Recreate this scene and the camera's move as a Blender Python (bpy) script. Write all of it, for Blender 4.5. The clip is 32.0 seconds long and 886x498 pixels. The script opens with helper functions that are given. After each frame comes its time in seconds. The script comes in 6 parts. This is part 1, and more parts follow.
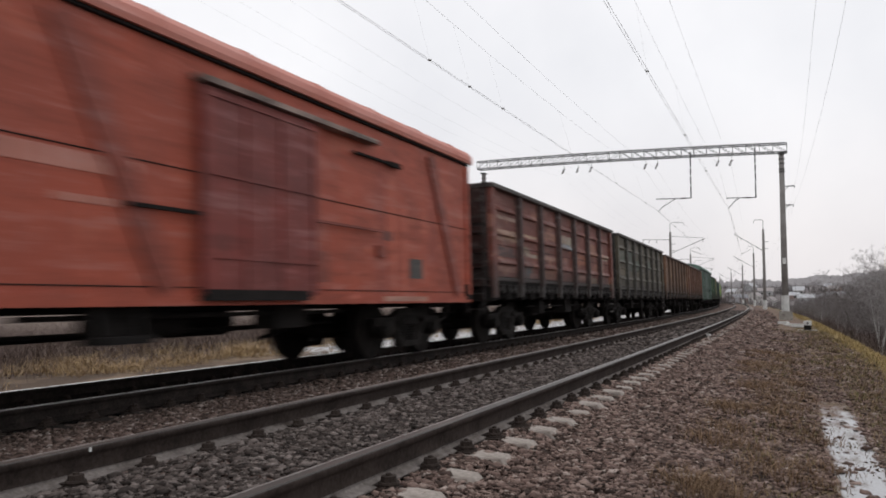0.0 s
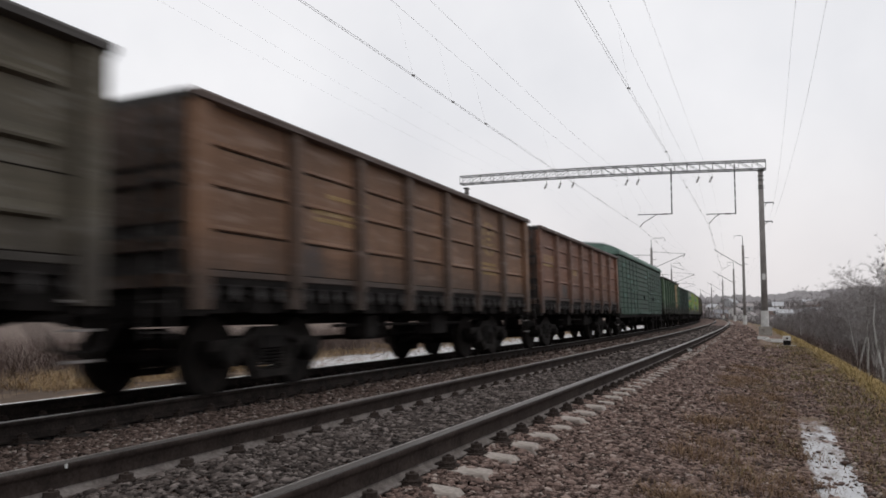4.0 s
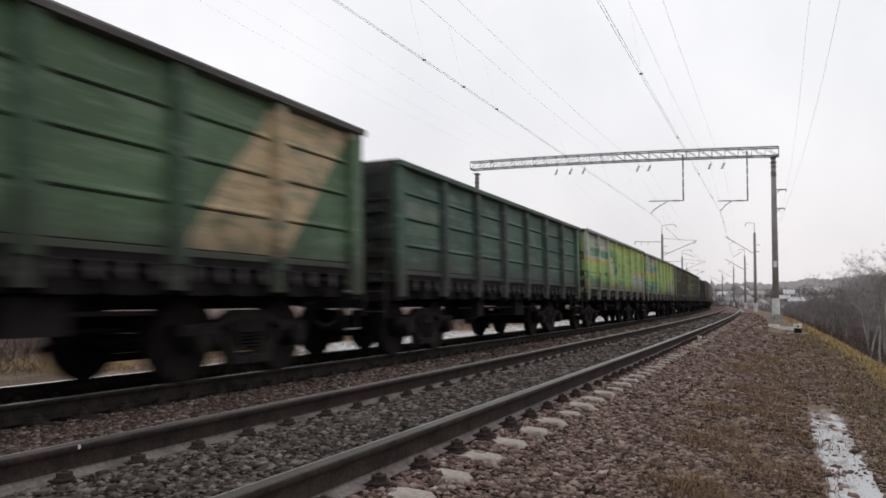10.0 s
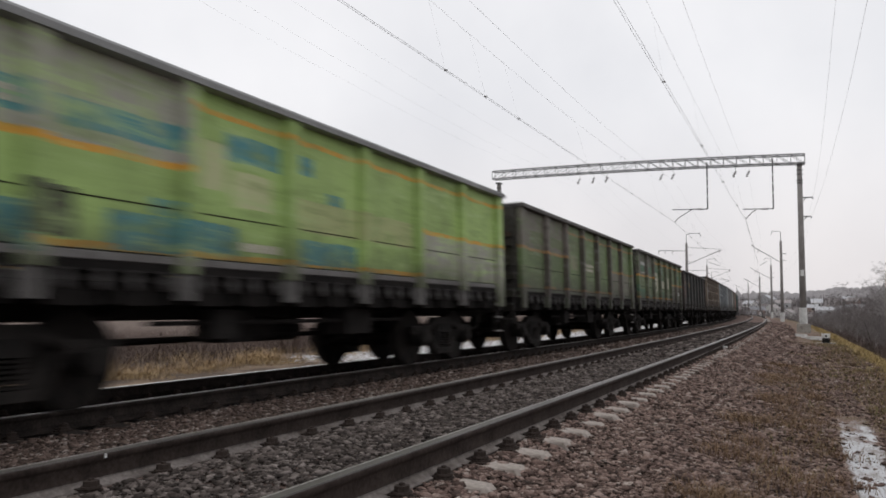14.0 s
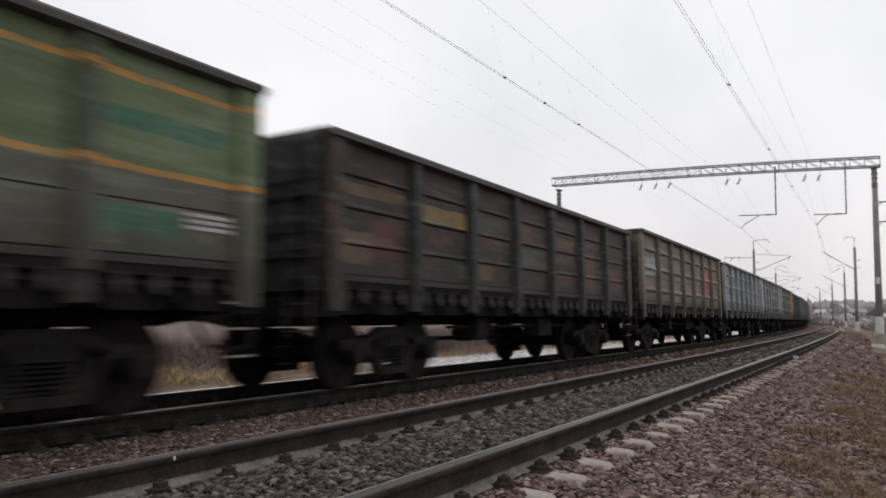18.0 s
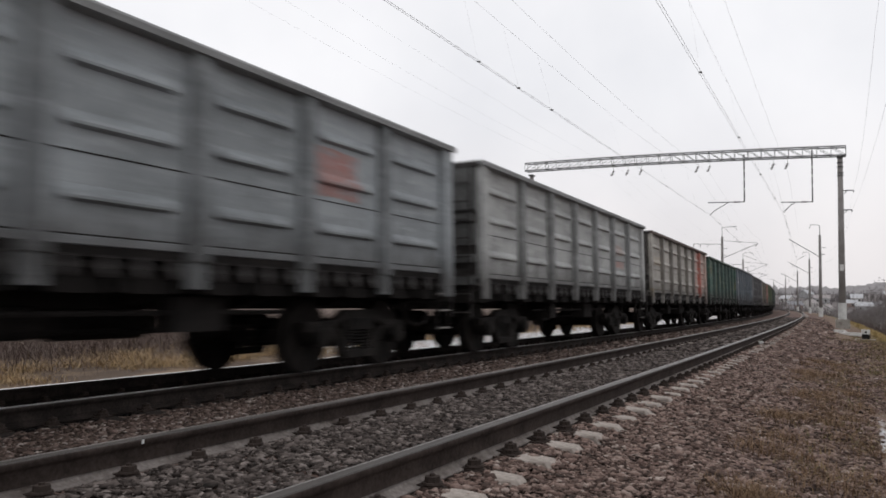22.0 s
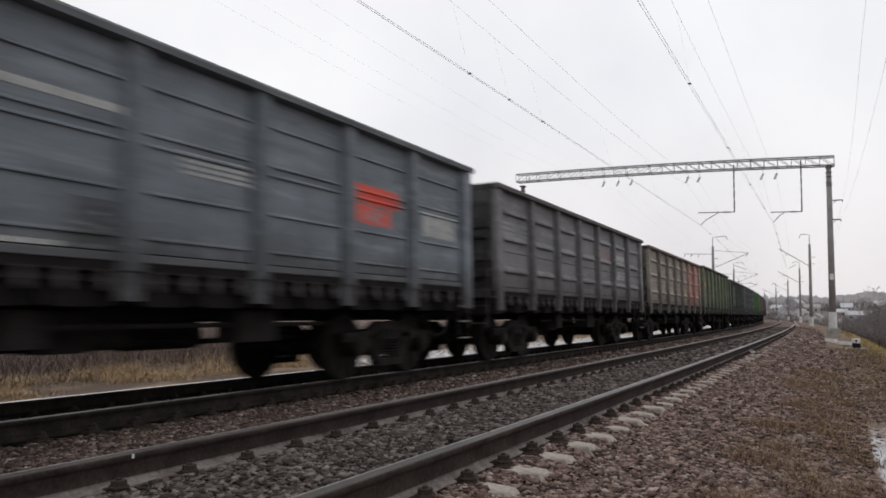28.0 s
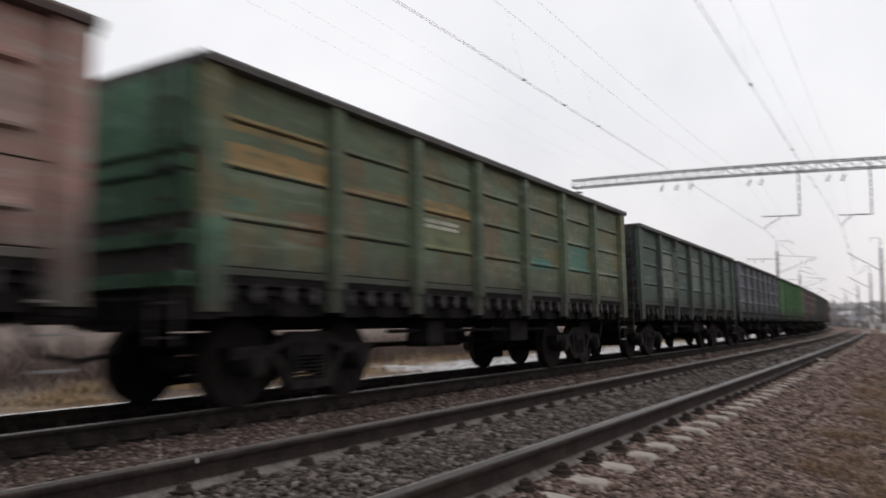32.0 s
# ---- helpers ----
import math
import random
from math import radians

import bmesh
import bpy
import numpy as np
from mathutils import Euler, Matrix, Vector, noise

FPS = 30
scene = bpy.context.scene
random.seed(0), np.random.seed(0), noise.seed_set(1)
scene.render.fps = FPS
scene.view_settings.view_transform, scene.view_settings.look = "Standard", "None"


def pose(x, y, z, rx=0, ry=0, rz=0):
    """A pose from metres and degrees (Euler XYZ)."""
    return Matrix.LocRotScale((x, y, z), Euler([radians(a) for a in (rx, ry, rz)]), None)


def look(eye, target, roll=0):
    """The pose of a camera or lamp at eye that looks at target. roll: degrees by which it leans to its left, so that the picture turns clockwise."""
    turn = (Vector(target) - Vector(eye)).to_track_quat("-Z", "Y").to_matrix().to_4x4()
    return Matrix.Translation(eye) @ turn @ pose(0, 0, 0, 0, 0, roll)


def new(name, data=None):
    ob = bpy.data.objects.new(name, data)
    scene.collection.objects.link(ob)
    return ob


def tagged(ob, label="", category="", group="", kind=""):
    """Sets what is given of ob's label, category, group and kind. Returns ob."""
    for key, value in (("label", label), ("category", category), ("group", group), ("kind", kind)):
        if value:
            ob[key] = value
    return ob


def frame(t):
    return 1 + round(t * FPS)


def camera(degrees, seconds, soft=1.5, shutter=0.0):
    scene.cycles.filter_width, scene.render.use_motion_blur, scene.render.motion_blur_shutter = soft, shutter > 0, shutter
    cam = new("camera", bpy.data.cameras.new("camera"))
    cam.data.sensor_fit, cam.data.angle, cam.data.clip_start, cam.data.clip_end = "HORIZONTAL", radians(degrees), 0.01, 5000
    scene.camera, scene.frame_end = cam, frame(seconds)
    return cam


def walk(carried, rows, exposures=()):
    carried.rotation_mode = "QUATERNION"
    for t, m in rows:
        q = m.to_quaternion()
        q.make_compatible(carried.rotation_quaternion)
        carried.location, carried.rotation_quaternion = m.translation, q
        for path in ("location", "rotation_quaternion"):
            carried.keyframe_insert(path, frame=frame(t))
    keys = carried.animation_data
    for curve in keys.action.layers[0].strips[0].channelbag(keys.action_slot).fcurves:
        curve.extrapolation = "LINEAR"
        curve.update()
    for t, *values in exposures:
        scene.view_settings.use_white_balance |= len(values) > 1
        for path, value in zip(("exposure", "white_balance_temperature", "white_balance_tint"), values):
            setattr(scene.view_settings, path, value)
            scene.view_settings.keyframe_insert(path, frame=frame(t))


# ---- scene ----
# ---------------------------------------------------------------- camera
EYE = 0.77                      # above the outer rail of the near track
cam = camera(60.66, 32.0, soft=1.7, shutter=0.9)
# seconds, yaw, pitch, roll of a camera held by hand on one spot
ROWS = [
    (0, -0.00, 3.70, -0.05), (0.5, -0.49, 4.26, -0.04), (1, -1.52, 4.39, -0.29), (1.5, -1.35, 4.45, -0.35), (2, -0.79, 4.14, -0.72),
    (2.5, -0.90, 4.80, -0.93), (4.5, -1.43, 4.80, 0.11), (5, -1.35, 4.95, 0.32), (5.5, -0.98, 4.97, 0.32), (6, -1.13, 4.52, -0.00),
    (6.5, -1.94, 3.69, -0.03), (7, -1.79, 3.67, 0.27), (7.5, -1.73, 3.63, 0.32), (8, -1.66, 3.36, 0.21), (8.5, -1.71, 2.42, -0.16),
    (9, -1.10, 3.49, -0.39), (9.5, -0.84, 3.64, -0.58), (10, -0.60, 3.70, -0.57), (10.5, -0.12, 3.41, -0.49), (11, 0.54, 2.98, -0.41),
    (11.5, 1.36, 3.08, -0.26), (12, 1.22, 3.77, -0.29), (12.5, 1.29, 4.67, -0.25), (13, 1.31, 4.86, 0.48), (13.5, 0.83, 4.84, -0.26),
    (14, 1.09, 4.41, -0.51), (14.5, 1.12, 3.91, -0.46), (16.5, 1.44, 2.93, -0.95), (17, 2.24, 3.39, -0.59), (17.5, 3.91, 3.82, -0.47),
    (18, 5.58, 4.93, -0.72), (18.5, 6.28, 5.00, -0.67), (19, 5.60, 4.47, -1.00), (19.5, 4.84, 4.27, -1.05), (20, 4.06, 3.94, -1.06),
    (20.5, 3.69, 3.86, -1.25), (21, 3.53, 4.21, -1.21), (21.5, 3.41, 4.01, -1.06), (22, 3.47, 3.77, -1.02), (22.5, 3.57, 3.78, -0.79),
    (23, 3.85, 3.99, -0.62), (23.5, 3.83, 4.15, -0.83), (24, 3.16, 4.44, -0.72), (24.5, 2.81, 4.53, -0.60), (26.5, 2.61, 4.42, -1.01),
    (27, 2.89, 4.63, -1.12), (27.5, 2.80, 4.42, -1.06), (28, 2.87, 4.63, -0.70), (28.5, 3.53, 4.53, -0.86), (29, 3.53, 4.27, -1.38),
    (29.5, 2.79, 4.38, -0.95), (30, 2.76, 4.21, -0.60), (30.5, 3.12, 4.10, -0.44), (31, 3.42, 4.21, -0.23), (31.5, 3.77, 4.36, -0.17),
    (32, 7.10, 5.14, -0.55),
]
walk(cam, [(t, pose(0, 0, EYE, 90 + p, r, y)) for t, y, p, r in ROWS],
     exposures=[(0, 0.02), (2.5, 0.02), (4.9, -0.14), (6, -0.12), (7, -0.12), (9, 0.02), (10, 0.03), (11.5, 0.05), (12.5, 0.03), (14, -0.07), (16.7, -0.02), (19, 0.0), (24, 0.0), (28, 0.0), (32, 0.0)])

# ---------------------------------------------------------------- light
world = bpy.data.worlds.new("overcast")
scene.world = world
world.use_nodes = True
wn, wl = world.node_tree.nodes, world.node_tree.links
wbg = wn["Background"]
sky = wn.new("ShaderNodeTexSky")
sky.sky_type, sky.sun_disc = "NISHITA", False
sky.sun_elevation, sky.sun_rotation = radians(58), radians(-20)
sky.air_density, sky.dust_density, sky.ozone_density = 1.0, 4.0, 1.0
cloud = wn.new("ShaderNodeTexNoise")
cloud.inputs["Scale"].default_value, cloud.inputs["Detail"].default_value = 2.6, 6
ramp = wn.new("ShaderNodeValToRGB")
ramp.color_ramp.elements[0].position, ramp.color_ramp.elements[0].color = 0.34, (9.45, 9.5, 9.9, 1)
ramp.color_ramp.elements[1].position, ramp.color_ramp.elements[1].color = 0.64, (11.2, 11.15, 11.4, 1)
coord = wn.new("ShaderNodeTexCoord")
wmix = wn.new("ShaderNodeMix")
wmix.data_type = "RGBA"
wmix.inputs[0].default_value = 0.93        # the cloud deck over the clear sky
wl.new(coord.outputs["Generated"], cloud.inputs["Vector"])
wl.new(cloud.outputs["Fac"], ramp.inputs["Fac"])
wl.new(sky.outputs["Color"], wmix.inputs[6])
wl.new(ramp.outputs["Color"], wmix.inputs[7])
# the deck darkens and warms towards the horizon, all round
height = wn.new("ShaderNodeSeparateXYZ")
rise = wn.new("ShaderNodeMapRange")
rise.interpolation_type = "SMOOTHSTEP"
rise.inputs["From Min"].default_value, rise.inputs["From Max"].default_value = -0.02, 0.30
haze = wn.new("ShaderNodeMix")
haze.data_type = "RGBA"
haze.inputs[6].default_value, haze.inputs[7].default_value = (0.90, 0.862, 0.852, 1), (1, 1, 1, 1)
deck = wn.new("ShaderNodeMix")
deck.data_type, deck.blend_type = "RGBA", "MULTIPLY"
deck.inputs[0].default_value = 1.0
wl.new(coord.outputs["Generated"], height.inputs[0])
wl.new(height.outputs["Z"], rise.inputs["Value"])
wl.new(rise.outputs["Result"], haze.inputs[0])
wl.new(wmix.outputs[2], deck.inputs[6])
wl.new(haze.outputs[2], deck.inputs[7])
wl.new(deck.outputs[2], wbg.inputs["Color"])
wbg.inputs["Strength"].default_value = 0.09

sun = new("sun", bpy.data.lights.new("sun", "SUN"))
sun.data.energy, sun.data.angle, sun.data.color = 0.6, radians(20), (1.0, 0.97, 0.93)
sun.matrix_world = look((-8, 22, 40), (0, 0, 0))
scene.view_settings.exposure = 0.0

# ---------------------------------------------------------------- the plan of the line
HEAD, CURVE, GRADE = radians(24.566), 0.000524, -0.0016    # heading at the camera, 1/radius, fall
NEAR = 2.77                     # camera to the centre of the near track
SPACE, CANT, DROP = 4.38, 0.047, -0.222   # track spacing, cant, level of the far track
X0, Y0 = -NEAR * math.cos(HEAD), NEAR * math.sin(HEAD)


def heading(s):
    return HEAD - CURVE * s


def at(s, lat, z):
    """A place s metres along the line, lat metres right of the near track's centre, z above its outer rail."""
    h = heading(s)
    x = X0 + (math.cos(h) - math.cos(HEAD)) / CURVE
    y = Y0 - (math.sin(h) - math.sin(HEAD)) / CURVE
    return (x + lat * math.cos(h), y - lat * math.sin(h), z + GRADE * s)


def at_many(s, lat, z):
    h = HEAD - CURVE * s
    x = X0 + (np.cos(h) - math.cos(HEAD)) / CURVE + lat * np.cos(h)
    y = Y0 - (np.sin(h) - math.sin(HEAD)) / CURVE - lat * np.sin(h)
    return np.stack([x, y, z + GRADE * s], -1)


def yaw_at(s):
    return 90 - math.degrees(heading(s))


def on_line(s, lat, z, tilt=0.0):
    """A pose whose x runs along the line and y to its left."""
    return pose(*at(s, lat, z), tilt, 0, yaw_at(s))


# ---------------------------------------------------------------- mesh helpers
class Shape:
    """Collects boxes, tubes and plates of one mesh."""

    def __init__(self):
        self.v, self.f = [], []

    def add(self, v, f):
        n = len(self.v)
        self.v += [tuple(p) for p in v]
        self.f += [tuple(i + n for i in q) for q in f]
        return self

    def box(self, x0, x1, y0, y1, z0, z1, b=0.0):
        if b <= 0:
            v = [(x, y, z) for z in (z0, z1) for y in (y0, y1) for x in (x0, x1)]
            return self.add(v, [(0, 2, 3, 1), (4, 5, 7, 6), (0, 1, 5, 4), (2, 6, 7, 3), (0, 4, 6, 2), (1, 3, 7, 5)])
        # chamfered along its length in x
        sec = [(y0 + b, z0), (y1 - b, z0), (y1, z0 + b), (y1, z1 - b), (y1 - b, z1), (y0 + b, z1), (y0, z1 - b), (y0, z0 + b)]
        return self.prism(sec, x0, x1, "x")

    def prism(self, sec, a, b, axis="x"):
        """A section swept from a to b along an axis; the section lies in the two other axes, in their order."""
        n = len(sec)
        put = {"x": lambda c, p: (c, p[0], p[1]), "y": lambda c, p: (p[0], c, p[1]), "z": lambda c, p: (p[0], p[1], c)}[axis]
        v = [put(c, p) for c in (a, b) for p in sec]
        f = [(i, (i + 1) % n, n + (i + 1) % n, n + i) for i in range(n)] + [tuple(range(n))[::-1], tuple(range(n, 2 * n))]
        return self.add(v, f)

    def disc(self, c, r, a, b, axis="y", n=20, r2=None):
        r2 = r if r2 is None else r2
        v, put = [], {"x": lambda t, p, q: (t, c[1] + p, c[2] + q), "y": lambda t, p, q: (c[0] + p, t, c[2] + q), "z": lambda t, p, q: (c[0] + p, c[1] + q, t)}[axis]
        for t, rr in ((a, r), (b, r2)):
            v += [put(t, rr * math.cos(2 * math.pi * i / n), rr * math.sin(2 * math.pi * i / n)) for i in range(n)]
        f = [(i, (i + 1) % n, n + (i + 1) % n, n + i) for i in range(n)] + [tuple(range(n))[::-1], tuple(range(n, 2 * n))]
        return self.add(v, f)

    def tube(self, pts, r, n=6):
        """A round bar through points."""
        pts = [Vector(p) for p in pts]
        v, f = [], []
        for i, p in enumerate(pts):
            d = (pts[min(i + 1, len(pts) - 1)] - pts[max(i - 1, 0)]).normalized()
            a = d.cross(Vector((0, 0, 1)) if abs(d.z) < 0.9 else Vector((1, 0, 0))).normalized()
            b = d.cross(a)
            v += [tuple(p + r * (a * math.cos(2 * math.pi * k / n) + b * math.sin(2 * math.pi * k / n))) for k in range(n)]
        for i in range(len(pts) - 1):
            f += [(i * n + k, i * n + (k + 1) % n, (i + 1) * n + (k + 1) % n, (i + 1) * n + k) for k in range(n)]
        f += [tuple(range(n))[::-1], tuple(range((len(pts) - 1) * n, len(pts) * n))]
        return self.add(v, f)

    def bar(self, p, q, w, h=None):
        """A flat-sided bar between two points."""
        h = w if h is None else h
        p, q = Vector(p), Vector(q)
        d = (q - p).normalized()
        a = d.cross(Vector((0, 0, 1)) if abs(d.z) < 0.95 else Vector((1, 0, 0))).normalized() * w / 2
        b = d.cross(a).normalized() * h / 2
        v = [tuple(c + i * a + j * b) for c in (p, q) for i, j in ((-1, -1), (1, -1), (1, 1), (-1, 1))]
        return self.add(v, [(3, 2, 1, 0), (4, 5, 6, 7), (0, 1, 5, 4), (1, 2, 6, 5), (2, 3, 7, 6), (3, 0, 4, 7)])

    def mesh(self, name, smooth=False):
        me = bpy.data.meshes.new(name)
        me.from_pydata(self.v, [], self.f)
        bm = bmesh.new()
        bm.from_mesh(me)
        bmesh.ops.recalc_face_normals(bm, faces=bm.faces)
        bm.to_mesh(me)
        bm.free()
        if smooth:
            me.polygons.foreach_set("use_smooth", [True] * len(me.polygons))
        return me


def part(name, shape, material, parent=None, label="", m=None, smooth=False):
    """One mesh object under a thing or a part. shape: a Shape, or a mesh that is shared."""
    me = shape if isinstance(shape, bpy.types.Mesh) else shape.mesh(name, smooth)
    ob = new(name, me)
    if not me.materials:
        me.materials.append(material)
    if me.materials[0] != material:
        ob.material_slots[0].link = "OBJECT"
        ob.material_slots[0].material = material
    ob.parent = parent
    if m is not None:
        ob.matrix_basis = m
    if label:
        ob["label"] = label
    return ob


# ---------------------------------------------------------------- materials
def nodes_of(name):
    m = bpy.data.materials.new(name)
    m.use_nodes = True
    t = m.node_tree
    return m, t.nodes, t.links, t.nodes["Principled BSDF"]


def noise_node(n, l, vec, scale, detail=4, rough=0.55):
    x = n.new("ShaderNodeTexNoise")
    x.inputs["Scale"].default_value, x.inputs["Detail"].default_value, x.inputs["Roughness"].default_value = scale, detail, rough
    l.new(vec, x.inputs["Vector"])
    return x.outputs["Fac"]


def ramp_node(n, l, fac, a, b, ca=(0, 0, 0, 1), cb=(1, 1, 1, 1)):
    x = n.new("ShaderNodeValToRGB")
    e = x.color_ramp.elements
    e[0].position, e[0].color, e[1].position, e[1].color = a, (*ca[:3], 1), b, (*cb[:3], 1)
    l.new(fac, x.inputs["Fac"])
    return x.outputs["Color"]


def ramp_node_range(n, l, value, a, b, ca, cb):
    """Like ramp_node, for values beyond 0 to 1."""
    r = n.new("ShaderNodeMapRange")
    l.new(value, r.inputs["Value"])
    r.inputs["From Min"].default_value, r.inputs["From Max"].default_value = a, b
    return ramp_node(n, l, r.outputs["Result"], 0.0, 1.0, ca, cb)


def mix_node(n, l, fac, a, b):
    x = n.new("ShaderNodeMix")
    x.data_type = "RGBA"
    for k, val in ((0, fac), (6, a), (7, b)):
        if isinstance(val, (int, float)):
            x.inputs[k].default_value = val
        elif isinstance(val, tuple):
            x.inputs[k].default_value = (*val[:3], 1)
        else:
            l.new(val, x.inputs[k])
    return x.outputs[2]


def mapped(n, l, scale=(1, 1, 1), kind="Object", shift=(0, 0, 0)):
    c = n.new("ShaderNodeTexCoord")
    m = n.new("ShaderNodeMapping")
    m.inputs["Scale"].default_value, m.inputs["Location"].default_value = scale, shift
    l.new(c.outputs[kind], m.inputs["Vector"])
    return m.outputs["Vector"]


def mapped_uv(n, l, vec, scale):
    m = n.new("ShaderNodeMapping")
    m.inputs["Scale"].default_value = scale
    l.new(vec, m.inputs["Vector"])
    return m.outputs["Vector"]


def bump_node(n, l, height, bsdf, strength=0.3, dist=0.01):
    b = n.new("ShaderNodeBump")
    b.inputs["Strength"].default_value, b.inputs["Distance"].default_value = strength, dist
    l.new(height, b.inputs["Height"])
    l.new(b.outputs["Normal"], bsdf.inputs["Normal"])


def surface(name, a, b, scale=3.0, rough=0.8, metal=0.0, fine=40.0, bump=0.2, stretch=(1, 1, 1), spot=None, spot_at=(0.6, 0.7), spot_scale=1.0):
    """A two-tone surface with coarse and fine variation and, if given, spots of a third colour."""
    m, n, l, p = nodes_of(name)
    v = mapped(n, l, stretch)
    big = noise_node(n, l, v, scale, 5)
    small = noise_node(n, l, v, fine, 3)
    col = mix_node(n, l, ramp_node(n, l, big, 0.35, 0.65), a, b)
    dark = ramp_node(n, l, small, 0.3, 0.7, (0.72, 0.72, 0.72), (1.15, 1.15, 1.15))
    x = n.new("ShaderNodeMix")
    x.data_type, x.blend_type = "RGBA", "MULTIPLY"
    x.inputs[0].default_value = 1.0
    l.new(col, x.inputs[6])
    l.new(dark, x.inputs[7])
    col = x.outputs[2]
    if spot:
        col = mix_node(n, l, ramp_node(n, l, noise_node(n, l, v, spot_scale, 6, 0.65), *spot_at), col, spot)
    l.new(col, p.inputs["Base Color"])
    p.inputs["Roughness"].default_value, p.inputs["Metallic"].default_value = rough, metal
    p.inputs["Specular IOR Level"].default_value = 0.10 if rough >= 0.8 else 0.4      # dust and soot hardly shine
    if bump:
        bump_node(n, l, small, p, bump, 0.01)
    return m

SHINE = surface("rail_edge_highlight", (0.34, 0.325, 0.315), (0.46, 0.44, 0.43), 2, 0.35, 0.7, bump=0.03)
STEEL = surface("worn_rail_head", (0.050, 0.044, 0.040), (0.085, 0.075, 0.069), 2, 0.42, 0.25, bump=0.04)
POLISHED = surface("polished_running_rail", (0.56, 0.55, 0.54), (0.64, 0.63, 0.62), 2, 0.22, 1.0, bump=0)
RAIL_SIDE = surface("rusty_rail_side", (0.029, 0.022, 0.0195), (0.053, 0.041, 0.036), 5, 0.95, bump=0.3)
# rail side of the far track, darkened for the shade under the train
SHADED_RAIL = surface("shaded_rail_side", (0.017, 0.0138, 0.0125), (0.034, 0.027, 0.024), 5, 0.95, bump=0.3)
FOOT = surface("dusty_rail_foot", (0.15, 0.130, 0.119), (0.24, 0.213, 0.197), 5, 0.95, bump=0.3, spot=(0.070, 0.055, 0.047), spot_at=(0.50, 0.70), spot_scale=3)
CLIP = surface("dark_rail_clip", (0.030, 0.023, 0.020), (0.056, 0.043, 0.037), 9, 0.9, bump=0.3)
CONCRETE = surface("weathered_concrete", (0.30, 0.28, 0.25), (0.40, 0.38, 0.35), 4, 0.9, bump=0.4, spot=(0.13, 0.10, 0.085), spot_at=(0.52, 0.68), spot_scale=5)
SLEEPER = surface("dusty_sleeper", (0.29, 0.255, 0.228), (0.385, 0.345, 0.312), 4, 0.92, bump=0.4, spot=(0.12, 0.095, 0.08), spot_at=(0.54, 0.72), spot_scale=5)
# far track's sleepers, their colour darkened for the train's shade
SHADED_SLEEPER = surface("shaded_sleeper", (0.030, 0.025, 0.022), (0.055, 0.046, 0.041), 4, 0.95, bump=0.4)
POLE_GREY = surface("pole_concrete", (0.20, 0.185, 0.178), (0.27, 0.255, 0.245), 1.5, 0.9, bump=0.2)
GALV = surface("galvanised_steel", (0.30, 0.31, 0.32), (0.42, 0.43, 0.44), 3, 0.55, 0.4, bump=0.05)
WIRE = surface("old_copper_wire", (0.11, 0.105, 0.10), (0.15, 0.14, 0.135), 2, 0.6, 0.3, bump=0)
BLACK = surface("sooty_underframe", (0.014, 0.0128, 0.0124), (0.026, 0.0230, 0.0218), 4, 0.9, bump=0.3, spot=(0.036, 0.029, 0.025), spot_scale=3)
WHITEPAINT = surface("chalky_white_paint", (0.55, 0.55, 0.54), (0.72, 0.72, 0.70), 4, 0.85, bump=0.2)

# ---------------------------------------------------------------- ground
LATS = [-1400, -600, -300, -150, -90, -60, -45, -35, -28, -22, -18, -15, -12, -10, -8.6, -7.6, -6.9, -6.2, -5.6, -4.8, -3.6, -3.2, -2.8, -2.2, -1.6, -1.3, -1.0, -0.6, 0.6, 1.0, 1.3, 1.45, 1.9, 2.3, 2.7, 3.1, 3.6, 4.2, 4.7, 5.2, 6, 7.5, 9.5, 12, 16, 22, 30, 45, 70, 120, 200, 350, 700, 1500]
LEVEL = {-1400: 0.0, -60: -1.0, -22: -0.9, -12: -0.75, -8.6: -0.72, -7.6: -0.70, -6.9: -0.62, -6.2: -0.50, -5.6: -0.47, -4.8: -0.445, -3.6: -0.42, -3.2: -0.415, -2.8: -0.395, -2.2: -0.325, -1.6: -0.25, -1.3: -0.235, -1.0: -0.235, -0.6: -0.215, 0.6: -0.195, 1.0: -0.212, 1.3: -0.262, 1.45: -0.262, 1.9: -0.275, 2.3: -0.32, 2.7: -0.38, 3.6: -0.45, 4.2: -0.455, 4.7: -0.58, 5.2: -0.90, 6: -1.45, 9.5: -3.5, 16: -5.5, 70: -6.0, 200: -4.0, 700: 6.0, 1500: 14.0}
STATIONS = [-60, -40, -25] + list(np.arange(-16, 30, 0.5)) + list(np.arange(30, 100, 2)) + list(range(100, 440, 10)) + [480, 560, 700, 900, 1200, 1600, 2100]


def level(lat):
    return float(np.interp(lat, sorted(LEVEL), [LEVEL[k] for k in sorted(LEVEL)]))


def ground_z(s, lat):
    """Height of the ground in the line's own frame, with small waves off the ballast."""
    rough = 0.0 if -6.2 < lat < 1.6 else 0.05 * min(1.0, min(abs(lat + 6.2), abs(lat - 1.6)))
    return level(lat) + rough * noise.noise(Vector((s * 0.6, lat * 0.9, 0))) + 1.5 * rough * noise.noise(Vector((s * 0.09, lat * 0.13, 7)))


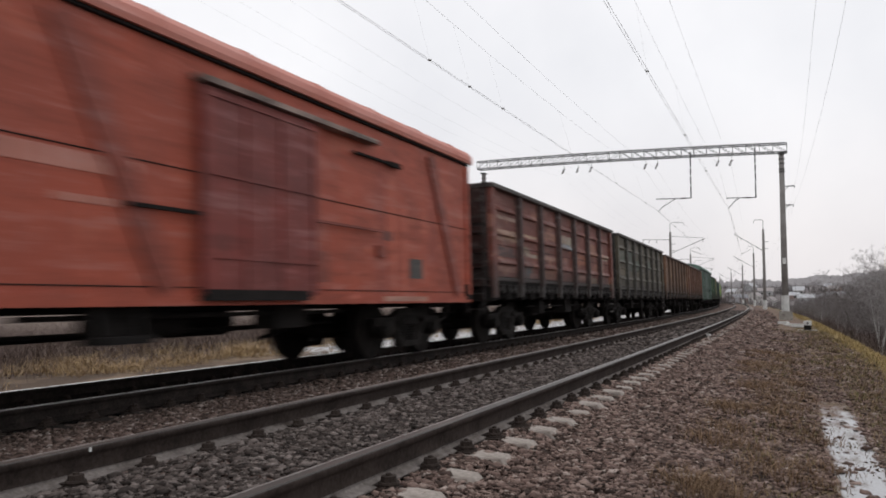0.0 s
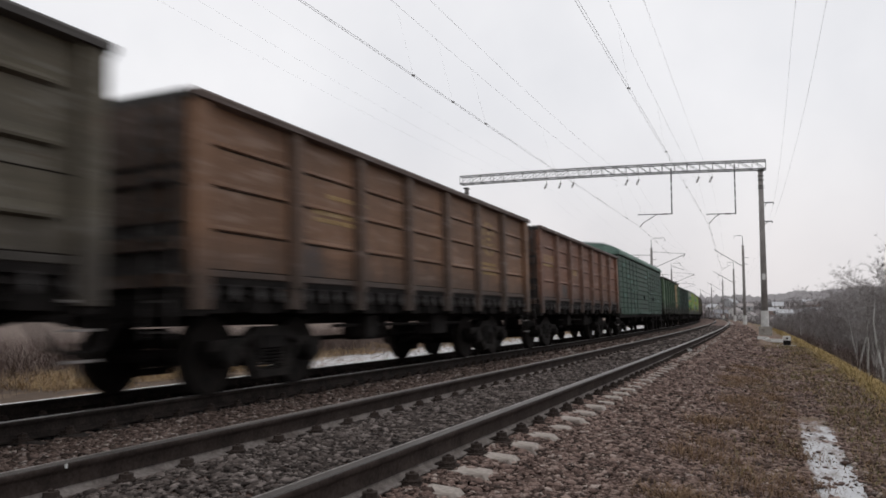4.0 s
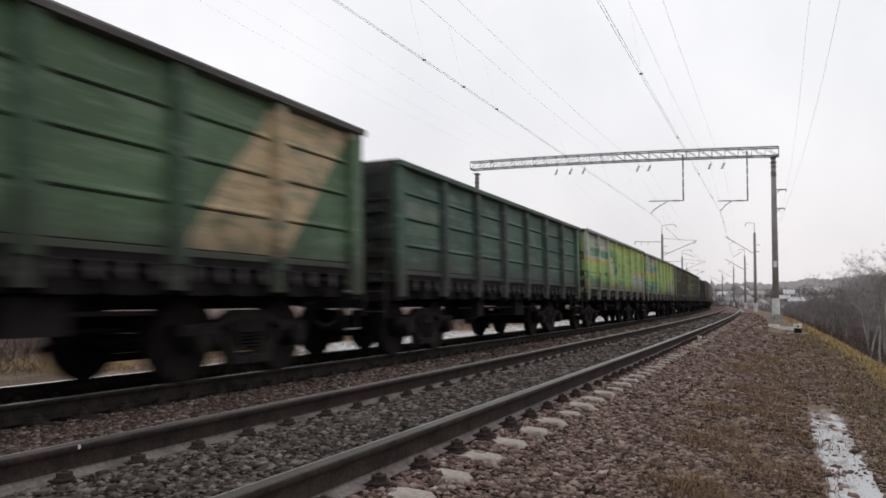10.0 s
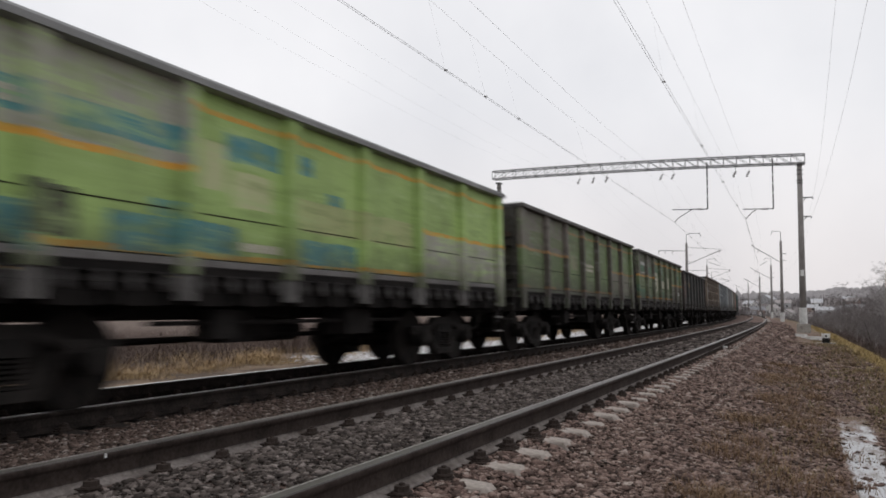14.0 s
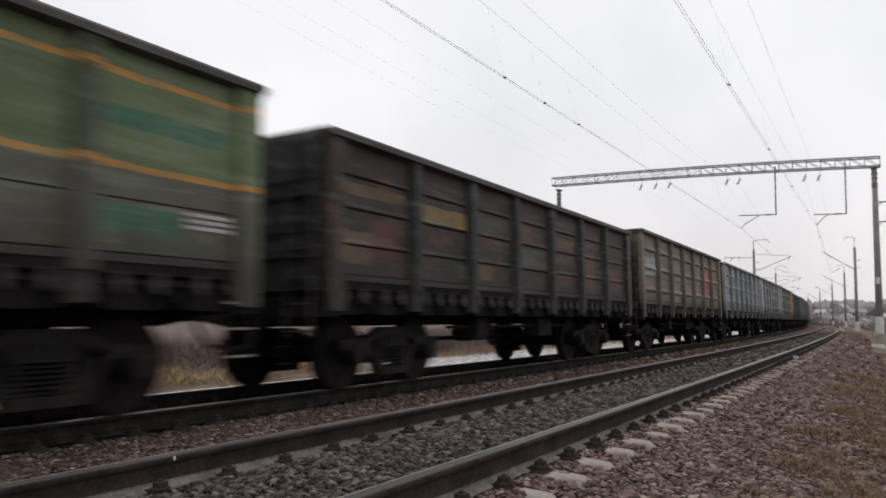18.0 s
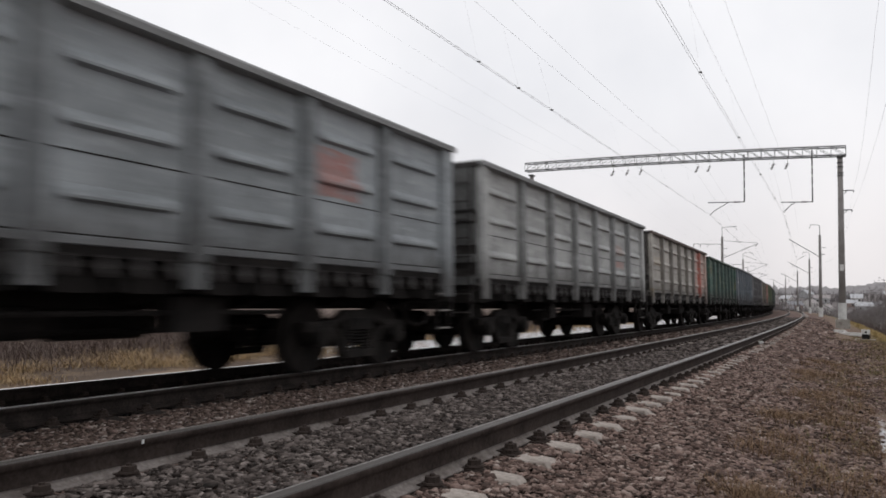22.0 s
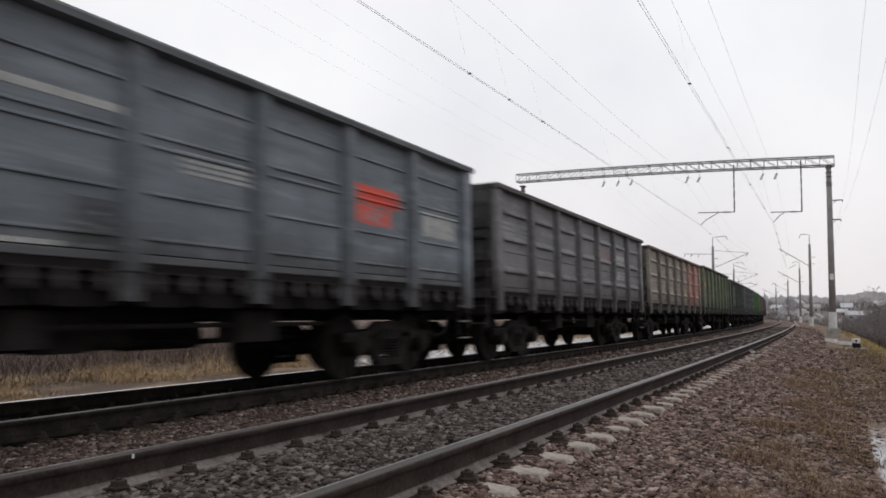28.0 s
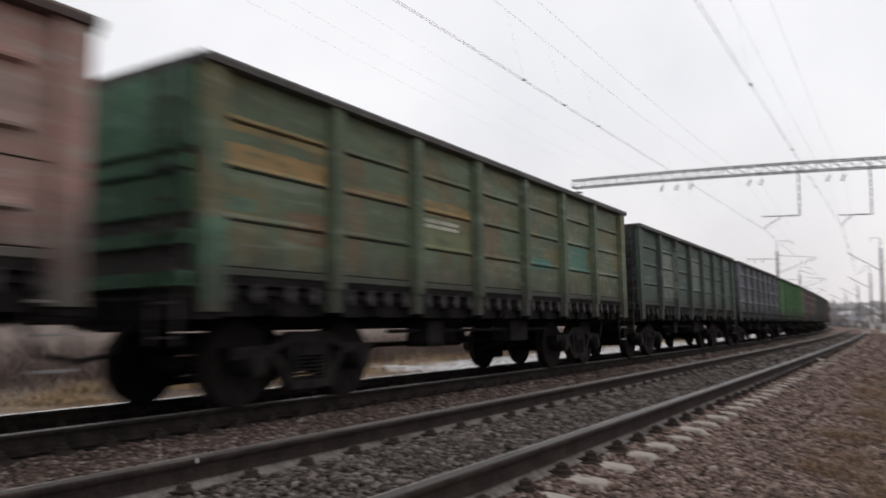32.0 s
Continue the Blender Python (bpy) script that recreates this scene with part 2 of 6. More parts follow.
def build_ground(material):
    v = [at(s, lat, ground_z(s, lat)) for s in STATIONS for lat in LATS]
    w = len(LATS)
    f = [(i * w + j, i * w + j + 1, (i + 1) * w + j + 1, (i + 1) * w + j) for i in range(len(STATIONS) - 1) for j in range(w - 1)]
    me = bpy.data.meshes.new("ground")
    me.from_pydata(v, [], f)
    me.materials.append(material)
    uv = me.uv_layers.new(name="line")      # u: metres along the line, v: metres to its right
    pts = [(s, lat) for s in STATIONS for lat in LATS]
    for loop in me.loops:
        uv.data[loop.index].uv = pts[loop.vertex_index]
    me.polygons.foreach_set("use_smooth", [True] * len(me.polygons))
    return tagged(new("ground", me), "railway embankment of gravel, dry grass and patches of snow", "ground", kind="structure")


def ground_material():
    m, n, l, p = nodes_of("embankment_ground")
    uv = n.new("ShaderNodeUVMap")
    uv.uv_map = "line"
    sep = n.new("ShaderNodeSeparateXYZ")
    l.new(uv.outputs["UV"], sep.inputs[0])
    lat = sep.outputs["Y"]
    vec = uv.outputs["UV"]
    wob = noise_node(n, l, vec, 0.7, 4)
    fine = noise_node(n, l, vec, 14, 4, 0.7)
    mid = noise_node(n, l, vec, 2.2, 5, 0.6)
    shifted = n.new("ShaderNodeMath")
    shifted.operation = "MULTIPLY_ADD"
    l.new(wob, shifted.inputs[0])
    shifted.inputs[1].default_value = 1.6
    l.new(lat, shifted.inputs[2])
    d = shifted.outputs[0]

    def band(a, b):
        r = n.new("ShaderNodeMapRange")
        r.interpolation_type = "SMOOTHSTEP"
        l.new(d, r.inputs["Value"])
        r.inputs["From Min"].default_value, r.inputs["From Max"].default_value = a, b
        return r.outputs["Result"]

    def window(out, a, b, c, e):
        """1 between b and c, fading to 0 at a and e."""
        r = n.new("ShaderNodeMapRange")
        l.new(out, r.inputs["Value"])
        r.inputs["From Min"].default_value, r.inputs["From Max"].default_value = a, b
        q = n.new("ShaderNodeMapRange")
        l.new(out, q.inputs["Value"])
        q.inputs["From Min"].default_value, q.inputs["From Max"].default_value = e, c
        k = n.new("ShaderNodeMath")
        k.operation = "MULTIPLY"
        l.new(r.outputs["Result"], k.inputs[0])
        l.new(q.outputs["Result"], k.inputs[1])
        return k.outputs[0]

    def times(a, b):
        k = n.new("ShaderNodeMath")
        k.operation = "MULTIPLY"
        for i, x in enumerate((a, b)):
            if isinstance(x, float):
                k.inputs[i].default_value = x
            else:
                l.new(x, k.inputs[i])
        return k.outputs[0]

    def plus(a, b):
        k = n.new("ShaderNodeMath")
        k.operation = "ADD"
        l.new(a, k.inputs[0])
        l.new(b, k.inputs[1])
        return k.outputs[0]

    stone = mix_node(n, l, ramp_node(n, l, fine, 0.35, 0.65), (0.088, 0.061, 0.052), (0.24, 0.168, 0.146))
    stone = mix_node(n, l, ramp_node(n, l, mid, 0.45, 0.7), stone, (0.065, 0.046, 0.038))
    grit = noise_node(n, l, vec, 38, 4, 0.75)
    soil = mix_node(n, l, ramp_node(n, l, grit, 0.38, 0.64), (0.078, 0.054, 0.043), (0.276, 0.198, 0.161))
    soil = mix_node(n, l, ramp_node(n, l, mid, 0.50, 0.62, (0, 0, 0), (0.6, 0.6, 0.6)), soil, (0.135, 0.108, 0.052))
    grass = mix_node(n, l, ramp_node(n, l, mid, 0.4, 0.62), (0.23, 0.185, 0.085), (0.32, 0.26, 0.12))
    grass = mix_node(n, l, ramp_node(n, l, fine, 0.35, 0.75), grass, (0.06, 0.06, 0.02))
    straw = mix_node(n, l, ramp_node(n, l, fine, 0.3, 0.7), (0.15, 0.108, 0.076), (0.30, 0.222, 0.155))
    straw = mix_node(n, l, ramp_node(n, l, wob, 0.36, 0.52, (0.1, 0.1, 0.1), (0.92, 0.92, 0.92)), straw, (0.095, 0.070, 0.054))
    scrub = mix_node(n, l, ramp_node(n, l, mid, 0.4, 0.6), (0.105, 0.080, 0.068), (0.175, 0.136, 0.117))
    col = mix_node(n, l, band(2.85, 3.7), stone, soil)
    # the shade under the train, painted into the far track's bed
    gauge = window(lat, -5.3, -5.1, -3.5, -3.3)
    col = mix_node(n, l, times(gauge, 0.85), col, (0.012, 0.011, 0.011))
    col = mix_node(n, l, band(4.6, 5.3), col, grass)
    col = mix_node(n, l, band(7.0, 11.0), col, scrub)
    col = mix_node(n, l, band(-6.6, -7.6), col, straw)
    col = mix_node(n, l, band(-9.6, -11.0), col, scrub)

    # thawing snow: a rut on the verge, and the ground beyond the far track
    along = sep.outputs["X"]
    rut = times(window(lat, 2.86, 3.08, 3.34, 3.62), window(along, 0.0, 2.5, 7.5, 17.0))
    edge = times(window(lat, -9.0, -8.7, -8.2, -7.6), window(along, 3.0, 7.0, 200.0, 300.0))
    field = times(window(lat, -13.0, -11.0, -7.6, -7.2), window(along, 10.0, 19.0, 160.0, 260.0))
    wide = times(window(lat, -40.0, -30.0, -13.0, -11.0), window(along, 24.0, 40.0, 160.0, 260.0))
    melt = noise_node(n, l, vec, 1.9, 6, 0.66)
    ragged = noise_node(n, l, mapped_uv(n, l, vec, (1.0, 3.2, 1.0)), 2.6, 6, 0.7)
    cover = plus(times(plus(times(rut, 0.92), times(edge, 0.62)), 0.60), times(plus(times(melt, 0.45), times(ragged, 0.5)), 0.95))
    far_cover = plus(times(plus(field, times(wide, 0.8)), 0.50), times(ragged, 1.0))
    col = mix_node(n, l, ramp_node(n, l, cover, 0.86, 1.06), col, (0.50, 0.505, 0.52))
    col = mix_node(n, l, ramp_node(n, l, far_cover, 0.97, 1.05), col, (0.60, 0.605, 0.62))
    l.new(col, p.inputs["Base Color"])
    p.inputs["Roughness"].default_value = 0.95
    p.inputs["Specular IOR Level"].default_value = 0.10
    bump_node(n, l, fine, p, 0.7, 0.05)
    return m


build_ground(ground_material())

# ---------------------------------------------------------------- tracks
RAIL_HALF = [(0.030, 0.0), (0.0355, -0.004), (0.0375, -0.013), (0.0365, -0.034), (0.016, -0.045), (0.010, -0.058), (0.009, -0.105), (0.013, -0.132), (0.026, -0.150), (0.050, -0.160), (0.075, -0.166), (0.075, -0.180)]
RAIL_SECTION = [(-a, b) for a, b in RAIL_HALF[::-1]] + RAIL_HALF
FOOT_HALF = [(0.0155, -0.131), (0.028, -0.148), (0.051, -0.158), (0.077, -0.164), (0.077, -0.179), (0.0155, -0.179)]
HEAD_SECTION = [(-0.030, 0.003), (0.030, 0.003), (0.035, -0.004), (-0.035, -0.004)]
PITCH, FIRST = 0.505, -7.715    # sleeper spacing, the first sleeper


def sweep(section, lat, z, s0, s1, step):
    n = len(section)
    st = np.arange(s0, s1 + 1e-6, step)
    v, f = [], []
    for s in st:
        v += [at(s, lat + a, z + b) for a, b in section]
    for i in range(len(st) - 1):
        f += [(i * n + k, (i + 1) * n + k, (i + 1) * n + (k + 1) % n, i * n + (k + 1) % n) for k in range(n)]
    f += [tuple(range(n)), tuple(range((len(st) - 1) * n, len(st) * n))[::-1]]
    return Shape().add(v, f)


TRACKS = [("near", 0.0, 0.0), ("far", -SPACE, DROP)]


def sleeper_mesh():
    s = Shape()
    # prestressed concrete, lower in the middle, its ends bevelled
    prof = [(-1.23, -0.20), (-1.215, -0.06), (-1.17, -0.016), (-1.00, -0.002), (-0.55, 0.0), (-0.35, -0.045), (0.35, -0.045), (0.55, 0.0), (1.00, -0.002), (1.17, -0.016), (1.215, -0.06), (1.23, -0.20)]
    v = []
    for y, z in prof:
        v += [(-0.14, y, -0.20), (-0.105, y, z - 0.012), (-0.093, y, z), (0.093, y, z), (0.105, y, z - 0.012), (0.14, y, -0.20)]
    f = []
    for i in range(len(prof) - 1):
        f += [(i * 6 + k, i * 6 + k + 1, i * 6 + k + 7, i * 6 + k + 6) for k in range(5)]
    n = len(prof) * 6
    f += [(0, 5, 4, 3, 2, 1), tuple(range(n - 6, n))]
    return s.add(v, f).mesh("sleeper")


def fastening(s, y, side):
    """A bolted clip: base plate, clamp on the rail's foot, washers, spring and nut."""
    c = y + side * 0.122
    s.box(-0.075, 0.075, c - 0.055, c + 0.06, -0.012, 0.010)
    s.box(-0.045, 0.045, c - side * 0.050 - 0.03, c - side * 0.050 + 0.03, 0.010, 0.026)
    s.disc((0, c, 0), 0.060, 0.010, 0.020, "z", 14, 0.058)
    s.disc((0, c, 0), 0.048, 0.020, 0.030, "z", 12, 0.048)
    s.disc((0, c, 0), 0.056, 0.030, 0.040, "z", 14, 0.052)
    s.disc((0, c, 0), 0.042, 0.040, 0.068, "z", 8, 0.040)
    s.disc((0, c, 0), 0.016, 0.068, 0.080, "z", 8, 0.014)


def tracks():
    sl = sleeper_mesh()
    clip = Shape()
    for y in (-0.8, 0.8):
        for side in (-1, 1):
            fastening(clip, y, side)
    clip = clip.mesh("clip")
    for k, (name, lat, z) in enumerate(TRACKS):
        track = tagged(new("track_" + name), "railway track of steel rails on concrete sleepers", "railway track", kind="structure")
        for side in (1, -1):
            zz = z - (CANT if side < 0 else 0)
            r = part("rail", sweep(RAIL_SECTION, lat + side * 0.8, zz, -16, 420, 1.0), RAIL_SIDE if k == 0 else SHADED_RAIL, track, smooth=True)
            for e in (1, -1):
                part("rail_foot", sweep([(e * a, b) for a, b in FOOT_HALF], lat + side * 0.8, zz, -16, 90, 1.0), FOOT if k == 0 else SHADED_RAIL, r, "dusty upper face of the rail's foot", smooth=True)
            part("rail_head", sweep(HEAD_SECTION, lat + side * 0.8, zz, -16, 420, 1.0), POLISHED if k and side < 0 else STEEL, r, "running surface polished by the wheels" if k and side < 0 else "dull running surface")
            # bright strip along the head's left edge, laid there as its highlight
            if k == 0 or side > 0:
                part("rail_edge", sweep([(-0.034, 0.0040), (-0.020, 0.0050), (-0.020, 0.002), (-0.034, 0.001)], lat + side * 0.8, zz, -16, 420, 1.0), SHINE, r, "pale strip laid as a highlight on the running surface")
        tilt = -math.degrees(CANT / 1.6)
        far = Shape()
        s = FIRST
        while s < 200:
            m = on_line(s, lat, z - CANT / 2 - 0.182, tilt) @ pose(random.uniform(-0.015, 0.015), 0, random.uniform(-0.008, 0.006), 0, 0, random.uniform(-0.6, 0.6))
            if s < (70 if k == 0 else 45):
                part("sleeper", sl, SLEEPER if k == 0 else SHADED_SLEEPER, track, m=m)
                part("rail_clip", clip, CLIP, track, m=m)
            else:
                far.add([m @ p.co for p in sl.vertices], [tuple(p.vertices) for p in sl.polygons])
            s += PITCH
        if k == 0:
            part("paint_mark", Shape().box(-0.007, 0.007, -0.043, -0.037, -0.026, -0.004), WHITEPAINT, track, "small white paint mark", m=on_line(3.05, -0.8, -CANT))
        tagged(part("sleepers", far, SLEEPER if k == 0 else SHADED_SLEEPER, track), kind="stuff")


tracks()

# ---------------------------------------------------------------- the train
BAYS = (-6.375, -4.35, -2.61, -0.87, 0.87, 2.61, 4.35, 6.375)      # a gondola's seven bays, the outer two longer


def bay_x(b):
    """Where a count of bays from the near end lies along a gondola."""
    return BAYS[0] + b * 2.025 if b < 0 else BAYS[7] + (b - 7) * 2.025 if b > 7 else float(np.interp(b, range(8), BAYS))


def raised(z):
    """Heights on the bodies, for sides that end about 3.4 m above the rails."""
    return z if z < 1.02 else 1.02 + (z - 1.02) * 1.035


def paint(name, a, b=None, rust=0.25, dirt=0.35, rough=0.6, rustcol=(0.10, 0.047, 0.03), seed=0, zones=(), blotch=0.0, blotchcol=(0.1, 0.1, 0.06), low_dark=0.0, chalky=0.085):
    """Old wagon paint: faded areas, streaks that run down, rust spots, dust.
    zones: areas of another colour (bay from, bay to, z from, z to, colour, slant)."""
    m, n, l, p = nodes_of(name)
    b = b or tuple(c * 0.70 for c in a)
    v = mapped(n, l, shift=(seed * 3.7, seed * 1.3, 0))
    streak = mapped(n, l, (5.0, 1.0, 0.55), shift=(seed * 2.1, 0, 0))
    big = noise_node(n, l, v, 0.9, 4)
    col = mix_node(n, l, ramp_node(n, l, big, 0.38, 0.62), a, b)
    if blotch:
        col = mix_node(n, l, ramp_node(n, l, noise_node(n, l, v, 1.7, 3, 0.5), 0.66 - 0.3 * blotch, 0.70 - 0.3 * blotch), col, blotchcol)
    if zones:
        warp = n.new("ShaderNodeTexNoise")
        warp.inputs["Scale"].default_value = 2.5
        warp.inputs["Detail"].default_value = 5
        warp.inputs["Roughness"].default_value = 0.65
        l.new(v, warp.inputs["Vector"])
        co = n.new("ShaderNodeTexCoord")
        w = n.new("ShaderNodeVectorMath")
        w.operation = "MULTIPLY_ADD"
        w.inputs[1].default_value = (0.10, 0.0, 0.10)
        l.new(warp.outputs["Color"], w.inputs[0])
        l.new(co.outputs["Object"], w.inputs[2])
        sep = n.new("ShaderNodeSeparateXYZ")
        l.new(w.outputs[0], sep.inputs[0])
        wear = ramp_node(n, l, noise_node(n, l, v, 4.0, 6, 0.7), 0.50, 0.70, (1, 1, 1), (0.2, 0.2, 0.2))
        for z in zones:
            b0, b1, z0, z1, zc = z[:5]
            x = sep.outputs["X"]
            if len(z) > 5:
                k = n.new("ShaderNodeMath")
                k.operation = "MULTIPLY_ADD"
                l.new(sep.outputs["Z"], k.inputs[0])
                k.inputs[1].default_value = z[5]
                l.new(x, k.inputs[2])
                x = k.outputs[0]
            fac = None
            for out, lo, hi in ((x, bay_x(b0) + 0.05, bay_x(b1) + 0.05), (sep.outputs["Z"], raised(z0) + 0.05, raised(z1) + 0.05)):
                k = n.new("ShaderNodeMath")
                k.operation = "COMPARE"
                l.new(out, k.inputs[0])
                k.inputs[1].default_value, k.inputs[2].default_value = (lo + hi) / 2, (hi - lo) / 2
                if fac is None:
                    fac = k.outputs[0]
                else:
                    q = n.new("ShaderNodeMath")
                    q.operation = "MULTIPLY"
                    l.new(fac, q.inputs[0])
                    l.new(k.outputs[0], q.inputs[1])
                    fac = q.outputs[0]
            q = n.new("ShaderNodeMath")
            q.operation = "MULTIPLY"
            l.new(fac, q.inputs[0])
            l.new(wear, q.inputs[1])
            col = mix_node(n, l, q.outputs[0], col, zc)
    scuff = noise_node(n, l, mapped(n, l, (0.55, 1.0, 3.6), shift=(seed * 1.9, 0, seed)), 1.6, 6, 0.65)
    col = mix_node(n, l, ramp_node(n, l, scuff, 0.54, 0.66, (0, 0, 0), (0.7, 0.7, 0.7)), col, tuple(0.88 * c + chalky for c in a))
    chips = noise_node(n, l, mapped(n, l, (1.0, 1.0, 1.7), shift=(seed * 0.7, 0, seed * 1.1)), 5.5, 6, 0.7)
    col = mix_node(n, l, ramp_node(n, l, chips, 0.56, 0.66, (0, 0, 0), (0.6, 0.6, 0.6)), col, tuple(min(0.8, 1.2 * c + 0.88 * chalky) for c in a))
    col = mix_node(n, l, ramp_node(n, l, scuff, 0.34, 0.47, (0.55, 0.55, 0.55), (0, 0, 0)), col, tuple(0.45 * c for c in a))
    patch = noise_node(n, l, mapped(n, l, (1.0, 1.0, 0.8), shift=(seed * 2.9, 0, seed * 0.6)), 2.3, 5, 0.6)
    col = mix_node(n, l, ramp_node(n, l, patch, 0.58, 0.64, (0, 0, 0), (0.35, 0.35, 0.35)), col, tuple(0.5 * c + 0.02 for c in a))
    runs = noise_node(n, l, streak, 2.0, 5, 0.6)
    col = mix_node(n, l, ramp_node(n, l, runs, 0.45, 0.85, (0, 0, 0), (dirt, dirt, dirt)), col, (0.055, 0.047, 0.042))
    spots = noise_node(n, l, v, 3.2, 7, 0.7)
    lo = 0.72 - 0.25 * rust
    col = mix_node(n, l, ramp_node(n, l, spots, lo, lo + 0.10), col, rustcol)
    # darker towards the bottom, with a ragged upper edge
    if low_dark:
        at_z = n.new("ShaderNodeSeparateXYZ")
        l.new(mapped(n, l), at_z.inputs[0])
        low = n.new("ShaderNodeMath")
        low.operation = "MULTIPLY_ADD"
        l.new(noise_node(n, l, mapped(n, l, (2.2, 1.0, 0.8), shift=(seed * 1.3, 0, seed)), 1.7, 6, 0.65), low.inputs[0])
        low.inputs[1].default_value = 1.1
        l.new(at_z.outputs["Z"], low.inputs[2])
        col = mix_node(n, l, ramp_node_range(n, l, low.outputs[0], 1.86, 2.46, (low_dark, low_dark, low_dark), (0, 0, 0)), col, (0.030, 0.025, 0.022))
    fine = noise_node(n, l, v, 60, 3)
    col = mix_node(n, l, ramp_node(n, l, fine, 0.4, 0.75, (0, 0, 0), (0.2, 0.2, 0.2)), col, tuple(min(1, c * 1.5 + 0.02) for c in a))
    l.new(col, p.inputs["Base Color"])
    p.inputs["Roughness"].default_value = rough
    p.inputs["Specular IOR Level"].default_value = 0.28
    bump_node(n, l, spots, p, 0.15, 0.006)
    return m


DARKTOP = paint("dusty_top_edge", (0.085, 0.078, 0.073), rust=0.3)


MESH = {}


def shared(key, make):
    if key not in MESH:
        MESH[key] = make()
    return MESH[key]


def wheelset_shape():
    s = Shape()
    s.disc((0, 0, 0), 0.085, -1.0, 1.0, "y", 10)
    for side in (-1, 1):
        c = side * 0.80
        s.disc((0, 0, 0), 0.475, c - 0.065, c + 0.055, "y", 28)
        s.disc((0, 0, 0), 0.505, c - side * 0.065 - 0.016, c - side * 0.065 + 0.016, "y", 28)
        s.disc((0, 0, 0), 0.40, c + side * 0.055, c + side * 0.06, "y", 24)
        s.disc((0, 0, 0), 0.16, c, c + side * 0.10, "y", 14, 0.13)
        for k in range(3):
            a = 2 * math.pi * k / 3
            s.disc((0.27 * math.cos(a), 0, 0.27 * math.sin(a)), 0.035, c + side * 0.05, c + side * 0.07, "y", 8)
    return s


def side_frame_shape(side):
    """Cast side frame of a three-piece bogie, with its window, axle boxes and springs apart."""
    y0, y1 = sorted((side * 0.96, side * 1.10))
    s = Shape()
    s.prism([(-0.62, 0.66), (-0.34, 0.82), (0.34, 0.82), (0.62, 0.66), (0.66, 0.56), (0.36, 0.70), (-0.36, 0.70), (-0.66, 0.56)], y0, y1, "y")
    s.prism([(-1.22, 0.66), (-0.60, 0.68), (-0.60, 0.55), (-1.20, 0.53)], y0, y1, "y")
    s.prism([(1.22, 0.66), (0.60, 0.68), (0.60, 0.55), (1.20, 0.53)], y0, y1, "y")
    s.prism([(-0.66, 0.58), (-0.56, 0.58), (-0.28, 0.24), (-0.36, 0.18)], y0, y1, "y")
    s.prism([(0.66, 0.58), (0.56, 0.58), (0.28, 0.24), (0.36, 0.18)], y0, y1, "y")
    s.prism([(-0.36, 0.26), (0.36, 0.26), (0.36, 0.16), (-0.36, 0.16)], y0 - 0.02, y1 + 0.02, "y")
    s.prism([(-0.34, 0.72), (-0.25, 0.72), (-0.25, 0.25), (-0.34, 0.25)], y0, y1, "y")
    s.prism([(0.34, 0.72), (0.25, 0.72), (0.25, 0.25), (0.34, 0.25)], y0, y1, "y")
    return s


def axle_box_shape(side):
    s = Shape()
    s.disc((0, 0, 0.475), 0.15, side * 0.95, side * 1.16, "y", 14)
    s.disc((0, 0, 0.475), 0.11, side * 1.16, side * 1.20, "y", 14)
    s.box(-0.17, 0.17, *sorted((side * 0.94, side * 1.12)), 0.44, 0.60)
    return s


def springs_shape(side):
    s = Shape()
    for x in (-0.16, 0.0, 0.16):
        for k in range(6):
            s.disc((x, side * 1.03, 0), 0.07, 0.27 + k * 0.045, 0.295 + k * 0.045, "z", 10)
    return s


def bolster_shape():
    s = Shape()
    s.box(-0.22, 0.22, -1.12, 1.12, 0.54, 0.70)
    s.disc((0, 0, 0), 0.25, 0.70, 0.86, "z", 16)
    s.box(-1.15, 1.15, -0.06, 0.06, 0.38, 0.46)
    for x in (-0.40, 0.40):
        s.box(x - 0.04, x + 0.04, -0.95, 0.95, 0.32, 0.42)
    return s


AXLES = []                      # (wheelset, place on its bogie), for motions()


def bogie(wagon, x):
    b = part("bogie", shared("bolster", lambda: bolster_shape().mesh("bogie")), BLACK, wagon, "black cast-steel bogie", m=pose(x, 0, 0))
    for side in (-1, 1):
        part("side_frame", shared(("frame", side), lambda: side_frame_shape(side).mesh("side_frame")), BOGIE, b)
        for dx in (-0.925, 0.925):
            part("axle_box", shared(("box", side), lambda: axle_box_shape(side).mesh("axle_box")), BOGIE, b, m=pose(dx, 0, 0))
        tagged(part("spring_nest", shared(("spring", side), lambda: springs_shape(side).mesh("spring_nest")), BOGIE, b), kind="stuff")
    for dx in (-0.925, 0.925):
        w = part("wheelset", shared("wheels", lambda: wheelset_shape().mesh("wheelset")), WHEEL, b, m=pose(dx, 0, 0.475))
        AXLES.append((w, dx))
    return b


def coupler_shape(end, half):
    s = Shape()
    e = end
    s.box(*sorted((e * half, e * (half + 0.42))), -0.09, 0.09, 0.98, 1.16)
    s.box(*sorted((e * (half + 0.40), e * (half + 0.66))), -0.17, 0.17, 0.92, 1.22)
    s.tube([(e * half, -0.5, 0.95), (e * (half + 0.25), -0.52, 0.62), (e * (half + 0.6), -0.46, 0.55)], 0.03)
    return s


def underframe_shape(half):
    return Shape().box(-half + 0.1, half - 0.1, -0.26, 0.26, 0.84, 1.12, 0.02)


